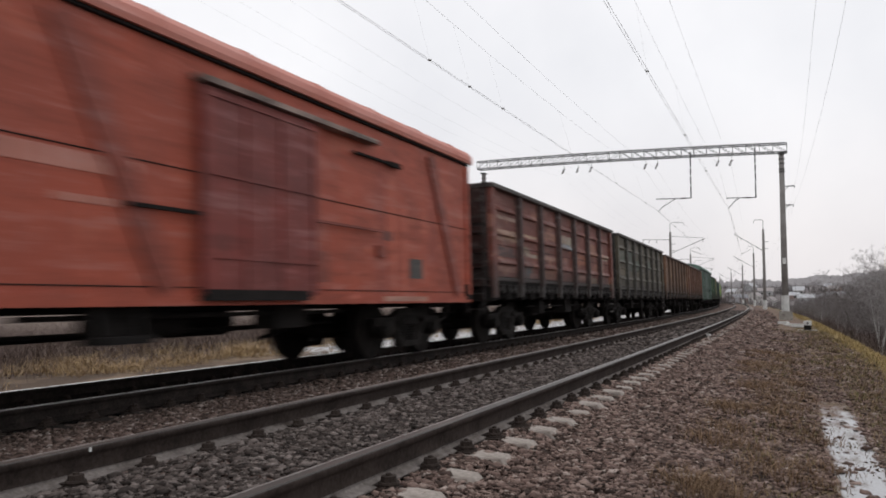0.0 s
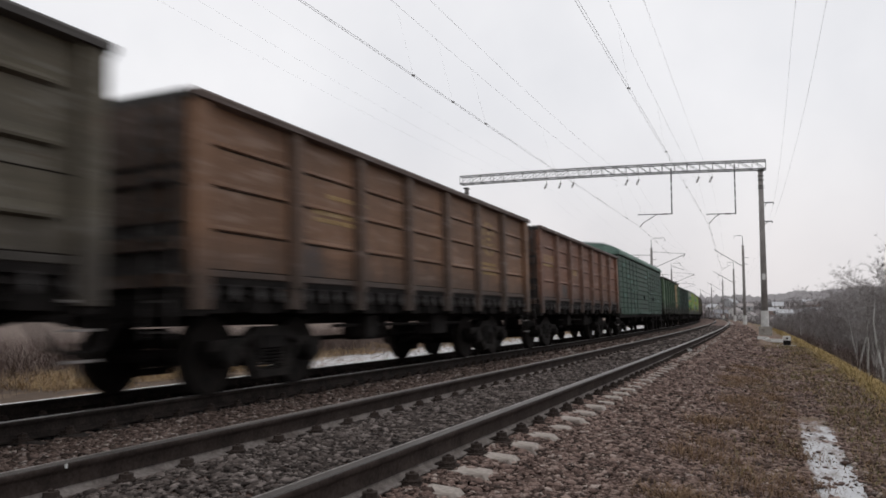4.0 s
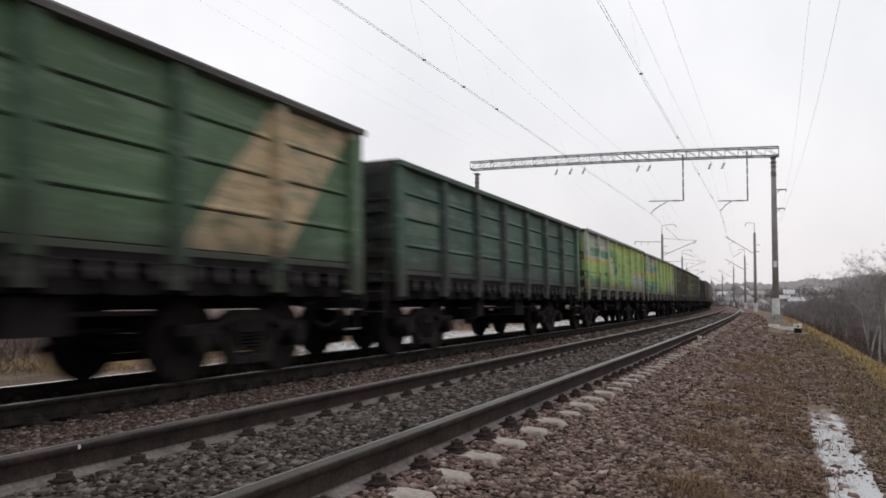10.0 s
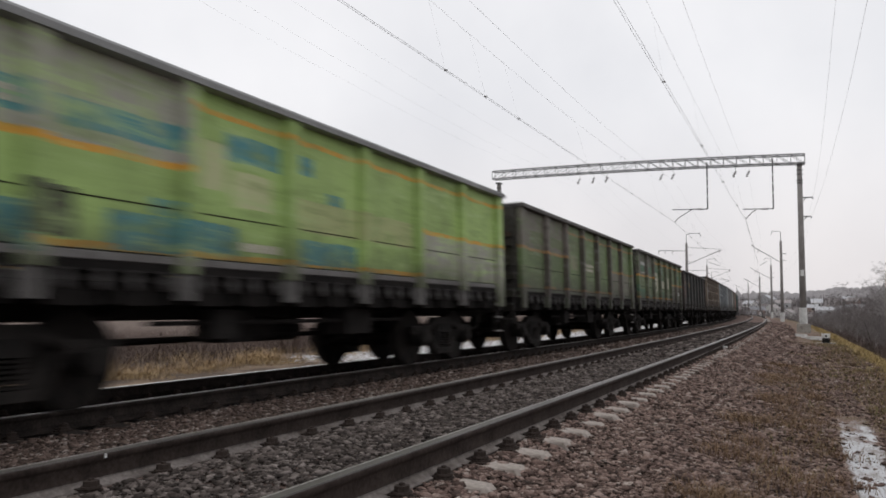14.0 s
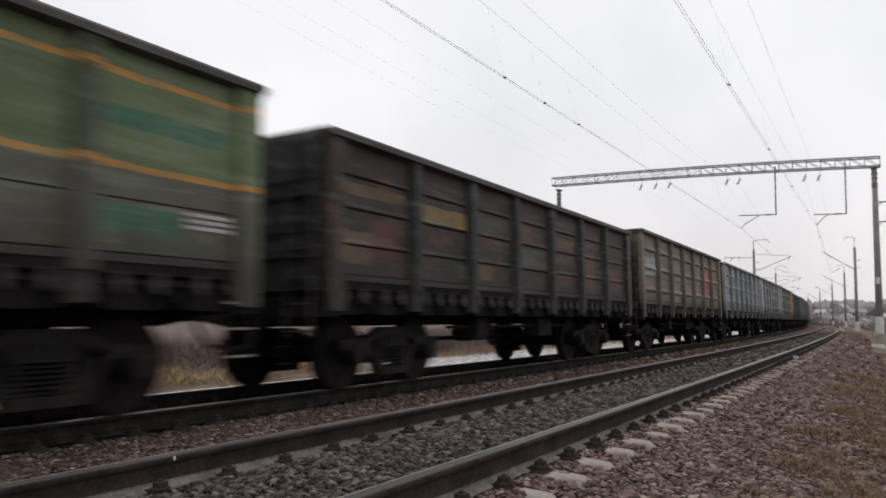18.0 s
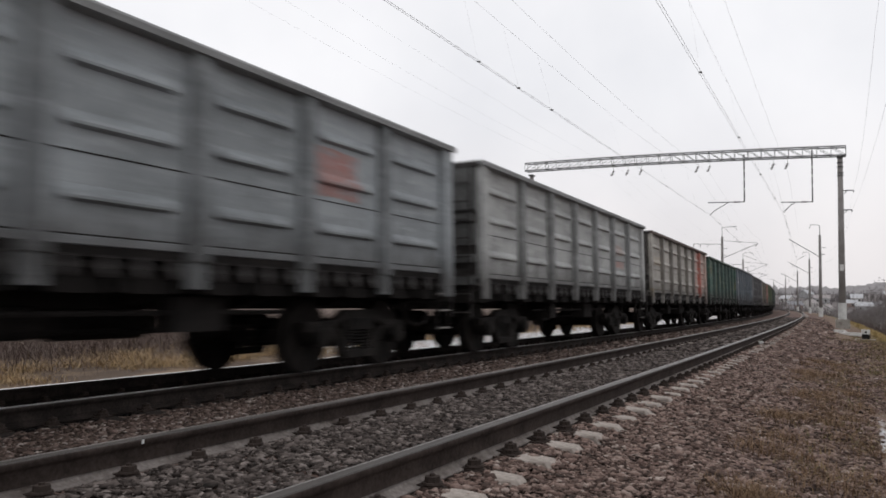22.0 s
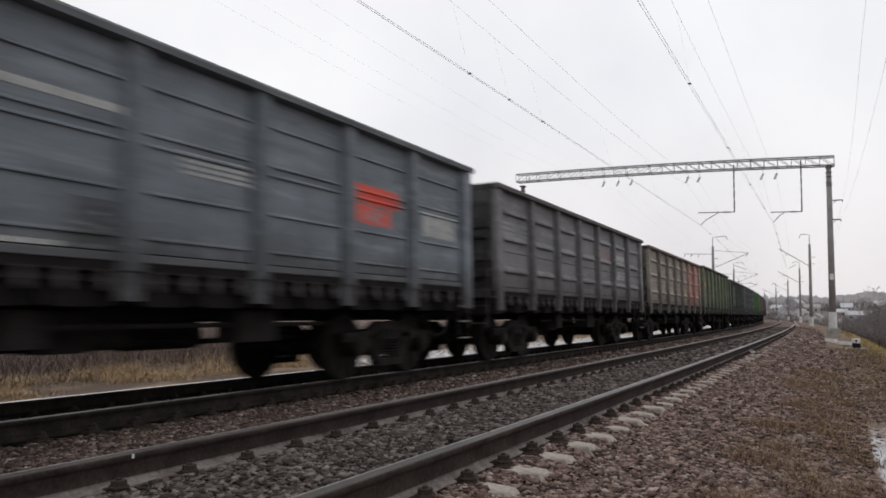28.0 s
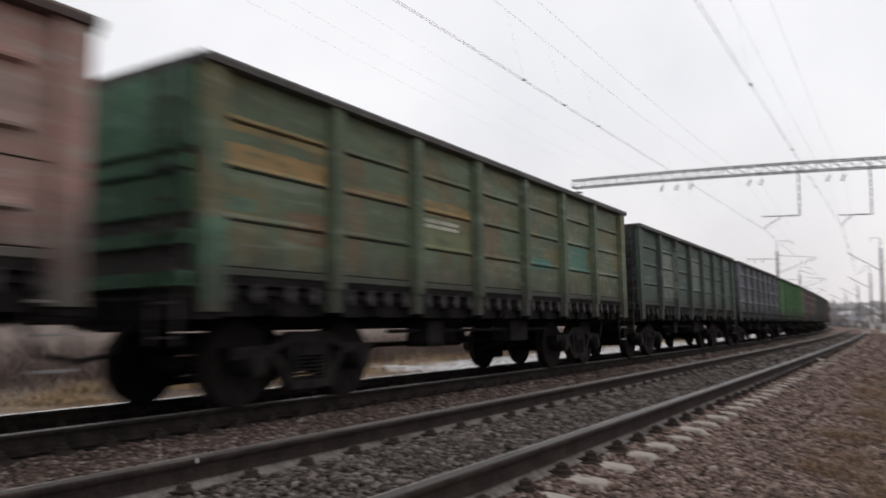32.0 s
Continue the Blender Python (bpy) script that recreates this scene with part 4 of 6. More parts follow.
    pale = paint("pale_green_patch", (0.13, 0.19, 0.165), (0.09, 0.15, 0.125), 0.02, 0.3, seed=9, chalky=0.04)
    for k, x, w, m in ((9, -7.4, 0.9, patch), (7, -5.9, 0.8, patch), (6, -5.2, 0.9, patch), (3, -7.2, 0.7, patch), (4, -4.3, 0.5, patch), (2, -3.9, 0.6, patch), (0, -4.6, 0.6, patch), (8, 0.6, 0.8, patch), (3, 6.35, 0.5, pale), (4, 6.5, 0.3, patch), (0, 4.9, 0.9, pale), (5, 5.0, 0.5, patch)):
        z, y = z0 + k * pitch + (-0.085 if x > 1.8 else 0.0), -1.44 - (0.0475 if -2.6 < x < 1.8 else 0.0375)
        part("paint_patch", Shape().box(x, x + w, y - 0.002, y + 0.004, z + 0.04, z + pitch - 0.02), m, g, "repainted patch")
    lift_body(g)
    return g


BOGIE = surface("dusty_bogie", (0.013, 0.0118, 0.0112), (0.030, 0.0262, 0.0240), 5, 0.85, bump=0.3, spot=(0.060, 0.050, 0.045), spot_at=(0.60, 0.74), spot_scale=4)
WHEEL = surface("dark_wheel", (0.0095, 0.0085, 0.0080), (0.019, 0.0155, 0.0140), 6, 0.8, bump=0.2)

TRAIN = []                      # wagons in order, each with its length over the couplers
LEN, LEN_RED, LEN_GREEN = 13.92, 14.73, 17.68


def build_train():
    P = paint
    gold = P("gold_stencil_paint", (0.36, 0.24, 0.10), rust=0.2)
    white = P("white_stencil_paint", (0.50, 0.50, 0.48), rust=0.15)
    cream = P("cream_mark_paint", (0.55, 0.52, 0.42), rust=0.2)
    greytop = P("grey_top_edge", (0.27, 0.275, 0.275), rust=0.05)
    browntop = P("brown_top_edge", (0.11, 0.08, 0.068), rust=0.2)
    greentop = P("green_top_edge", (0.07, 0.115, 0.085), rust=0.1)

    def add(label, col, ribs, top=3.36, chord=DARKTOP, zones=(), posts=None, end=None, foot=None, **more):
        k, top = len(TRAIN), raised(top)
        m = P("wagon_paint", col, seed=k + 2, zones=zones, low_dark=0.85, **more)
        # posts darker than the body, on several wagons for shade on their sides
        pm = P("dark_post_paint", posts, seed=k + 30, zones=[z for z in zones if z[1] - z[0] > 1.5 or z[3] - z[2] > 1.2], low_dark=0.7) if posts else m
        low = foot or col
        dull = sum(low) / 3
        grime = P("sill_paint", tuple((0.42 if dull < 0.18 else 0.68) * c + 0.10 * dull + 0.010 for c in low), tuple((0.20 if dull < 0.18 else 0.36) * c + 0.06 * dull + 0.008 for c in low), 0.45, 0.8, seed=k + 90, low_dark=0.6)
        # end paint darkened too, partly for the shade between wagons
        g = gondola(label, m, posts=pm, chord=chord, ribs=ribs, top=top, end=P("end_paint", end or tuple(0.62 * c + 0.006 for c in posts or col), rust=0.4, dirt=0.6, seed=k + 60), foot=grime)
        TRAIN.append((g, LEN))
        return g

    TRAIN.append((red_boxcar(LEN_RED), LEN_RED))
    # 1, 2
    add("reddish-brown gondola wagon, scuffed and patched", (0.172, 0.052, 0.038), "stamped", posts=(0.058, 0.029, 0.025), zones=[(0.15, 0.95, 2.25, 2.5, (0.36, 0.24, 0.17)), (1.1, 1.6, 1.4, 1.75, (0.09, 0.12, 0.13)), (1.0, 1.5, 2.05, 2.2, (0.25, 0.22, 0.15)), (5.9, 6.75, 2.28, 2.45, (0.36, 0.30, 0.23)), (5.2, 5.75, 1.47, 1.64, (0.30, 0.24, 0.16)), (5.25, 5.75, 2.33, 2.72, (0.30, 0.155, 0.095)), (6.65, 7.0, 1.32, 1.5, (0.22, 0.15, 0.11)), (0.3, 0.95, 1.9, 2.12, (0.06, 0.045, 0.045)), (1.5, 1.95, 1.35, 1.6, (0.30, 0.15, 0.13)), (3.06, 3.92, 2.38, 2.74, (0.36, 0.33, 0.26)), (3.1, 3.85, 2.36, 2.52, (0.19, 0.22, 0.24)), (2.1, 2.9, 1.5, 1.75, (0.28, 0.12, 0.075)), (4.1, 4.9, 2.0, 2.3, (0.29, 0.11, 0.06)), (2.1, 2.6, 2.05, 2.2, (0.11, 0.05, 0.04)), (0.2, 0.95, 2.72, 2.80, (0.36, 0.27, 0.22)), (0.15, 0.9, 1.58, 1.70, (0.36, 0.20, 0.16)), (1.1, 1.9, 2.42, 2.50, (0.38, 0.26, 0.17)), (1.1, 1.9, 1.98, 2.06, (0.34, 0.30, 0.24)), (2.1, 2.9, 2.52, 2.72, (0.33, 0.17, 0.12)), (2.15, 2.9, 1.98, 2.08, (0.36, 0.22, 0.17)), (4.1, 4.9, 1.55, 1.68, (0.34, 0.20, 0.16)), (5.1, 5.4, 1.5, 2.9, (0.30, 0.15, 0.11)), (6.1, 6.4, 1.5, 2.7, (0.33, 0.20, 0.15))], rust=0.6, top=3.40, foot=(0.055, 0.030, 0.025), blotch=0.3, blotchcol=(0.28, 0.125, 0.088))
    add("dark olive-green gondola wagon, grimy", (0.100, 0.086, 0.060), "stamped", top=3.43, posts=(0.050, 0.046, 0.037), zones=[(1.05, 1.95, 2.1, 2.9, (0.068, 0.086, 0.072)), (0.1, 0.95, 1.9, 2.2, (0.13, 0.105, 0.07)), (2.05, 2.95, 2.2, 2.6, (0.08, 0.105, 0.085)), (0.1, 0.95, 2.4, 2.85, (0.085, 0.10, 0.075)), (3.1, 3.9, 1.6, 2.1, (0.12, 0.115, 0.08)), (4.1, 4.9, 2.3, 2.7, (0.08, 0.10, 0.078))], rust=0.45, dirt=0.5)
    # 3, 4: twins in brown
    g = add("brown gondola wagon with faded gold stencils", (0.200, 0.108, 0.062), "long", chord=browntop, posts=(0.110, 0.066, 0.044), zones=[(0.95, 1.4, 1.4, 1.9, (0.05, 0.05, 0.055))])
    ring_mark(g, gold, bay_x(5.5), 2.66)
    stencil(g, 1.3, 2.0, 2.2, 2.4, 2, gold, 7), stencil(g, 1.5, 2.2, 2.55, 2.65, 1, gold, 8), stencil(g, 5.1, 5.8, 1.8, 2.1, 3, gold, 9)
    g = add("red-brown gondola wagon with yellowish marks", (0.205, 0.100, 0.064), "long", chord=browntop, blotch=0.2, blotchcol=(0.125, 0.060, 0.040), posts=(0.15, 0.078, 0.052), zones=[(1.45, 1.85, 1.5, 1.85, (0.06, 0.055, 0.055)), (0.15, 0.95, 2.45, 2.65, (0.27, 0.165, 0.085)), (4.95, 5.5, 2.4, 2.9, (0.27, 0.16, 0.09))])
    stencil(g, 2.1, 2.7, 2.2, 2.4, 3, gold, 10), stencil(g, 5.05, 5.5, 1.9, 2.1, 2, gold, 11), stencil(g, 0.3, 0.9, 2.3, 2.4, 1, gold, 51)
    # 5
    TRAIN.append((green_boxcar(LEN_GREEN), LEN_GREEN))
    # 6, 7
    g = add("green gondola wagon with a beige diagonal band", (0.088, 0.152, 0.082), "long", top=3.41, posts=(0.052, 0.096, 0.056), zones=[(4.30, 5.36, 1.42, 3.3, (0.50, 0.36, 0.215), -0.85), (2.05, 2.6, 1.5, 1.95, (0.05, 0.05, 0.045)), (2.1, 2.9, 2.2, 2.4, (0.16, 0.22, 0.13))])
    stencil(g, 1.2, 1.9, 2.35, 2.5, 1, cream, 12)
    add("dark green gondola wagon", (0.056, 0.106, 0.078), "long", top=3.20, posts=(0.032, 0.053, 0.045), chord=greentop, blotch=0.25, blotchcol=(0.075, 0.115, 0.085), zones=[(0.15, 0.95, 2.35, 2.6, (0.16, 0.19, 0.15)), (0.2, 0.9, 2.05, 2.25, (0.10, 0.15, 0.11))], rust=0.35)
    # 8 to 11: one livery, in four states
    lime, grey, orange = (0.335, 0.475, 0.155), (0.38, 0.38, 0.375), (0.62, 0.29, 0.03)

    def livery(main, grey, orange, teal, logo):
        z = [(-0.1, 2.0, 2.36, 3.3, grey), (5.0, 7.1, 0.9, 2.17, grey), (-0.1, 7.1, 0.8, 1.47, grey), (-0.1, 2.0, 2.31, 2.38, orange), (-0.1, 5.0, 1.47, 1.53, orange), (2.0, 7.1, 2.98, 3.04, orange), (5.0, 7.1, 2.17, 2.235, orange)]
        z += [(0.45, 0.98, 2.5, 2.78, teal), (1.15, 1.95, 2.5, 2.75, teal), (0.38, 0.98, 1.4, 1.82, teal), (0.0, 0.2, 1.7, 1.95, teal), (2.35, 2.9, 2.55, 2.85, teal), (1.75, 1.95, 1.85, 2.0, teal), (3.05, 3.3, 2.6, 2.85, teal), (3.5, 3.7, 2.25, 2.45, teal), (3.1, 3.9, 1.5, 1.8, teal), (1.5, 1.95, 1.48, 1.65, teal)]
        z += [(2.05, 2.35, 2.2, 2.7, logo), (2.4, 2.8, 2.05, 2.45, logo), (3.0, 3.9, 2.0, 2.3, tuple((a + b) / 2 for a, b in zip(main, logo))), (0.95, 1.25, 1.55, 1.98, (0.045, 0.04, 0.04))]
        return z

    g = add("lime-green and grey gondola wagon with orange stripes and dark green patches", lime, "flat", top=3.30, chord=greytop, zones=livery(lime, grey, orange, (0.045, 0.17, 0.125), lime) + [(2.50, 2.93, 2.30, 2.90, (0.050, 0.175, 0.15)), (2.08, 2.28, 2.82, 3.0, (0.05, 0.18, 0.13)), (2.75, 2.95, 1.98, 2.30, (0.06, 0.19, 0.14)), (3.05, 3.85, 1.48, 1.80, (0.045, 0.15, 0.16))], end=(0.27, 0.42, 0.12), foot=grey, rust=0.1, dirt=0.25)
    painted_mark(g, P("faded_cream_mark", (0.50, 0.53, 0.33), rust=0.35), P("ghostly_cream_mark", (0.38, 0.48, 0.22), rust=0.35)), stencil(g, 3.3, 3.8, 1.53, 1.75, 3, P("dim_teal_lines", (0.17, 0.29, 0.28), rust=0.3), 13), stencil(g, 1.2, 1.9, 2.8, 2.95, 1, cream, 14)
    g = add("lime-green and grey gondola wagon with orange stripes and blue patches", lime, "flat", top=3.30, chord=greytop, zones=livery(lime, (0.32, 0.30, 0.28), orange, (0.05, 0.21, 0.26), (0.45, 0.46, 0.26)) + [(1.45, 2.45, 1.53, 1.84, (0.05, 0.21, 0.26)), (3.1, 4.9, 1.9, 2.3, (0.36, 0.38, 0.18))], foot=(0.28, 0.27, 0.26), rust=0.25, dirt=0.35)
    stencil(g, 0.5, 0.95, 2.55, 2.72, 2, cream, 15), stencil(g, 2.5, 2.9, 1.55, 1.7, 1, cream, 16)
    olive = (0.132, 0.185, 0.078)
    g = add("grimy olive-green gondola wagon with grey-brown panels", olive, "flat", top=3.30, zones=livery(olive, (0.145, 0.125, 0.11), (0.30, 0.16, 0.06), (0.11, 0.13, 0.065), (0.21, 0.21, 0.13)), posts=(0.072, 0.066, 0.046), rust=0.45, dirt=0.5)
    stencil(g, 3.1, 3.8, 2.05, 2.3, 2, cream, 60)
    deep = (0.130, 0.172, 0.085)
    g = add("green gondola wagon with orange stripes and a white mark", deep, "flat", top=3.30, zones=livery(deep, (0.090, 0.078, 0.070), (0.50, 0.23, 0.05), (0.050, 0.130, 0.078), deep) + [(5.95, 6.8, 2.54, 2.72, (0.04, 0.13, 0.09)), (6.05, 6.5, 1.63, 1.88, (0.04, 0.12, 0.085)), (3.15, 3.75, 2.58, 2.9, (0.045, 0.14, 0.10))], foot=(0.05, 0.042, 0.038), posts=(0.085, 0.098, 0.055), rust=0.3, dirt=0.45)
    painted_mark(g, cream, cream)
    stencil(g, 0.12, 0.34, 2.75, 2.90, 1, white, 40), stencil(g, 0.5, 0.97, 2.72, 2.92, 1, white, 41), stencil(g, 0.55, 0.97, 2.44, 2.50, 1, white, 42), stencil(g, 0.1, 0.3, 1.95, 2.03, 1, white, 43), stencil(g, 3.2, 3.7, 2.64, 2.86, 4, P("faded_green_lines", (0.14, 0.22, 0.16), rust=0.2), 44), stencil(g, 6.55, 6.85, 1.72, 1.90, 3, white, 45)
    # 12
    g = add("very dark brown gondola wagon, heavily weathered", (0.036, 0.026, 0.022), "long", top=3.16, posts=(0.026, 0.029, 0.027), zones=[(1.05, 1.95, 2.3, 2.55, (0.22, 0.15, 0.06)), (1.75, 1.95, 1.55, 1.75, (0.05, 0.13, 0.085)), (3.05, 3.9, 1.9, 2.2, (0.08, 0.085, 0.065)), (0.1, 0.9, 2.45, 2.6, (0.15, 0.10, 0.05)), (5.05, 5.6, 1.5, 2.4, (0.12, 0.05, 0.03)), (0.1, 0.5, 1.6, 2.0, (0.14, 0.095, 0.06)), (0.5, 0.8, 1.7, 2.2, (0.09, 0.035, 0.025)), (2.1, 2.9, 2.35, 2.6, (0.05, 0.06, 0.055)), (2.1, 2.5, 1.55, 1.8, (0.16, 0.10, 0.05)), (3.1, 3.5, 2.35, 2.6, (0.11, 0.06, 0.04)), (4.1, 4.7, 1.6, 1.85, (0.10, 0.045, 0.035)), (6.1, 6.6, 1.6, 2.1, (0.09, 0.04, 0.03)), (4.1, 4.8, 2.35, 2.55, (0.12, 0.07, 0.045))], rust=0.7, dirt=0.5)
    # 13 to 16: pressed sides, pale
    g = add("beige gondola wagon with a red patch", (0.200, 0.160, 0.119), "stamped", top=3.40, chord=browntop, posts=(0.125, 0.098, 0.074), zones=[(0.2, 0.92, 2.2, 2.7, (0.33, 0.34, 0.35)), (5.1, 5.9, 2.0, 2.7, (0.48, 0.10, 0.055)), (2.05, 2.9, 1.5, 1.8, (0.25, 0.23, 0.20))])
    g = add("blue-grey gondola wagon with a faded red patch", (0.298, 0.322, 0.335), "stamped", top=3.40, chord=greytop, posts=(0.19, 0.204, 0.212), zones=[(5.1, 5.65, 2.2, 2.8, (0.34, 0.175, 0.155)), (5.15, 5.55, 2.55, 2.72, (0.36, 0.16, 0.14))], rust=0.15)
    g = add("light grey gondola wagon", (0.40, 0.405, 0.395), "stamped", top=3.41, chord=greytop, posts=(0.22, 0.225, 0.222), zones=[(5.15, 5.8, 1.95, 2.15, (0.36, 0.20, 0.17)), (2.02, 2.25, 1.45, 1.75, (0.06, 0.06, 0.06)), (5.2, 5.7, 2.3, 2.6, (0.35, 0.28, 0.25))], rust=0.12)
    g = add("pale beige-grey gondola wagon, red at one end", (0.42, 0.395, 0.355), "stamped", top=3.40, chord=browntop, posts=(0.18, 0.165, 0.145), zones=[(5.05, 7.1, 0.8, 3.3, (0.44, 0.30, 0.26)), (5.86, 6.14, 1.0, 3.3, (0.46, 0.12, 0.085)), (5.0, 5.3, 1.0, 2.2, (0.40, 0.20, 0.15)), (6.3, 6.7, 1.3, 2.4, (0.42, 0.24, 0.20)), (-0.1, 1.0, 1.2, 1.5, (0.34, 0.26, 0.15)), (0.2, 0.95, 2.3, 2.6, (0.40, 0.35, 0.28))], rust=0.35)
    # 17
    g = add("teal-green gondola wagon with khaki patches", (0.050, 0.115, 0.088), "long", top=3.34, chord=greentop, posts=(0.05, 0.085, 0.075), zones=[(5.1, 5.7, 1.9, 2.3, (0.20, 0.16, 0.085)), (4.1, 4.8, 1.5, 1.75, (0.12, 0.13, 0.07))], blotch=0.55, blotchcol=(0.105, 0.11, 0.06), rust=0.35)
    stencil(g, 5.1, 5.7, 2.15, 2.2, 1, white, 17), stencil(g, 3.2, 3.6, 2.5, 2.7, 2, cream, 18), stencil(g, 5.1, 5.6, 1.62, 1.68, 1, cream, 19)
    # 18
    g = add("slate-blue gondola wagon with a red mark and white lines", (0.168, 0.192, 0.217), "double", top=3.42, chord=P("slate_top_edge", (0.12, 0.13, 0.14), rust=0.05), posts=(0.135, 0.155, 0.175), zones=[(5.12, 5.80, 2.13, 2.38, (0.62, 0.075, 0.04), 0.10), (5.24, 5.95, 2.40, 2.66, (0.66, 0.065, 0.03), 0.10), (6.2, 6.75, 2.12, 2.48, (0.42, 0.42, 0.40)), (0.15, 0.95, 2.42, 2.62, (0.36, 0.36, 0.35)), (2.65, 2.98, 1.5, 1.9, (0.04, 0.042, 0.045)), (-0.05, 0.35, 0.85, 1.3, (0.30, 0.30, 0.30))], rust=0.1, dirt=0.35)
    stencil(g, 0.25, 1.0, 2.7, 2.85, 1, white, 20), stencil(g, 0.2, 1.0, 2.42, 2.6, 1, white, 21), stencil(g, 0.25, 0.6, 2.1, 2.3, 2, white, 22), stencil(g, 3.35, 3.95, 2.26, 2.50, 4, white, 24), stencil(g, 2.15, 2.95, 2.66, 2.78, 1, white, 52), stencil(g, 2.1, 2.6, 1.45, 1.52, 1, white, 25), stencil(g, 1.2, 1.9, 2.62, 2.78, 1, white, 26)
    # 19, 20
    g = add("dark grey gondola wagon with pale stencils", (0.178, 0.175, 0.180), "stamped", top=3.38, posts=(0.102, 0.100, 0.103), zones=[(4.3, 4.95, 2.42, 2.72, (0.22, 0.15, 0.15)), (5.15, 5.85, 2.42, 2.75, (0.24, 0.24, 0.24))], dirt=0.45)
    stencil(g, 0.15, 0.95, 2.45, 2.75, 3, P("pale_grey_lines", (0.28, 0.28, 0.28), rust=0.3), 61)
    stencil(g, 5.1, 5.9, 2.48, 2.70, 1, white, 27), stencil(g, 5.1, 5.9, 1.95, 2.2, 4, white, 28), stencil(g, 6.1, 6.6, 2.4, 2.5, 1, cream, 50)
    g = add("beige-grey gondola wagon, pink at one end", (0.295, 0.262, 0.215), "stamped", top=3.34, chord=browntop, posts=(0.155, 0.135, 0.112), zones=[(4.9, 7.1, 1.2, 3.3, (0.34, 0.185, 0.160)), (5.05, 5.9, 1.4, 2.3, (0.36, 0.145, 0.12)), (5.5, 5.95, 2.2, 2.9, (0.37, 0.16, 0.13)), (5.88, 6.12, 1.2, 3.3, (0.33, 0.13, 0.105)), (6.05, 6.6, 1.9, 2.1, (0.38, 0.28, 0.17)), (5.4, 5.8, 2.02, 2.2, (0.40, 0.29, 0.18)), (6.3, 6.8, 2.3, 2.7, (0.30, 0.20, 0.175)), (4.1, 4.9, 1.7, 2.15, (0.29, 0.26, 0.19)), (1.1, 1.9, 2.2, 2.8, (0.21, 0.20, 0.18))], rust=0.4, dirt=0.5)
    stencil(g, 4.2, 4.8, 1.72, 2.05, 4, P("dim_khaki_lines", (0.33, 0.29, 0.18), rust=0.3), 29)
    # 21 onwards
    g = add("green gondola wagon with ochre patches", (0.118, 0.148, 0.088), "long", top=3.45, posts=(0.092, 0.118, 0.070), end=(0.05, 0.14, 0.075), zones=[(0.2, 0.98, 2.80, 2.95, (0.25, 0.165, 0.065)), (0.15, 0.95, 2.45, 2.68, (0.31, 0.19, 0.07)), (0.15, 0.4, 2.0, 2.15, (0.07, 0.17, 0.12)), (0.6, 0.98, 1.75, 2.1, (0.15, 0.085, 0.045)), (1.1, 1.35, 1.5, 2.9, (0.15, 0.10, 0.055)), (1.1, 1.9, 2.42, 2.55, (0.20, 0.13, 0.06)), (3.1, 3.5, 1.6, 2.8, (0.15, 0.11, 0.06)), (-0.05, 0.15, 1.1, 1.9, (0.07, 0.19, 0.12)), (2.1, 2.95, 2.4, 2.6, (0.26, 0.17, 0.06)), (4.05, 4.7, 1.85, 2.05, (0.05, 0.19, 0.15)), (5.1, 5.8, 1.9, 2.4, (0.05, 0.16, 0.12)), (2.1, 2.9, 1.9, 2.2, (0.16, 0.17, 0.08))], blotch=0.55, blotchcol=(0.135, 0.118, 0.06), rust=0.5)
    stencil(g, 2.1, 2.7, 2.2, 2.35, 2, cream, 30)
    add("dark green gondola wagon with pale panels", (0.060, 0.090, 0.070), "long", top=3.34, posts=(0.045, 0.062, 0.05), zones=[(1.1, 1.95, 1.6, 2.9, (0.17, 0.19, 0.15)), (3.1, 3.9, 1.9, 2.9, (0.14, 0.16, 0.13))], rust=0.4)
    add("dark grey gondola wagon", (0.12, 0.125, 0.14), "stamped", posts=(0.08, 0.085, 0.095))
    add("bright green gondola wagon", (0.07, 0.19, 0.055), "long", posts=(0.06, 0.15, 0.05))
    add("pinkish grey gondola wagon", (0.19, 0.14, 0.13), "stamped", posts=(0.15, 0.115, 0.105))
    add("dark grey-green gondola wagon", (0.07, 0.08, 0.07), "long")
    add("dark brown gondola wagon", (0.10, 0.07, 0.06), "long")


def ring_mark(g, gold, cx, cz):
    """A faded painted ring, broken in places, over two rows of bars."""
    s, y = Shape(), -SIDE - 0.008
    for a0, a1 in ((15, 80), (95, 170), (185, 262), (280, 350)):
        pts = [radians(a0 + (a1 - a0) * k / 6) for k in range(7)]
        for p, q in zip(pts, pts[1:]):
            s.add([(cx + r * math.cos(t), y, cz + r * math.sin(t) * 0.95) for t in (p, q) for r in (0.33, 0.42)], [(0, 1, 3, 2)])
    part("mark", s, gold, g, "faded gold painted ring")
    b = Shape()
    for k in range(3):
        b.box(cx - 0.14, cx + 0.14, y - 0.002, y + 0.002, cz - 0.16 + k * 0.13, cz - 0.09 + k * 0.13)
    tagged(part("mark_bars", b, gold, g, "faded gold bars inside the ring"), kind="stuff")


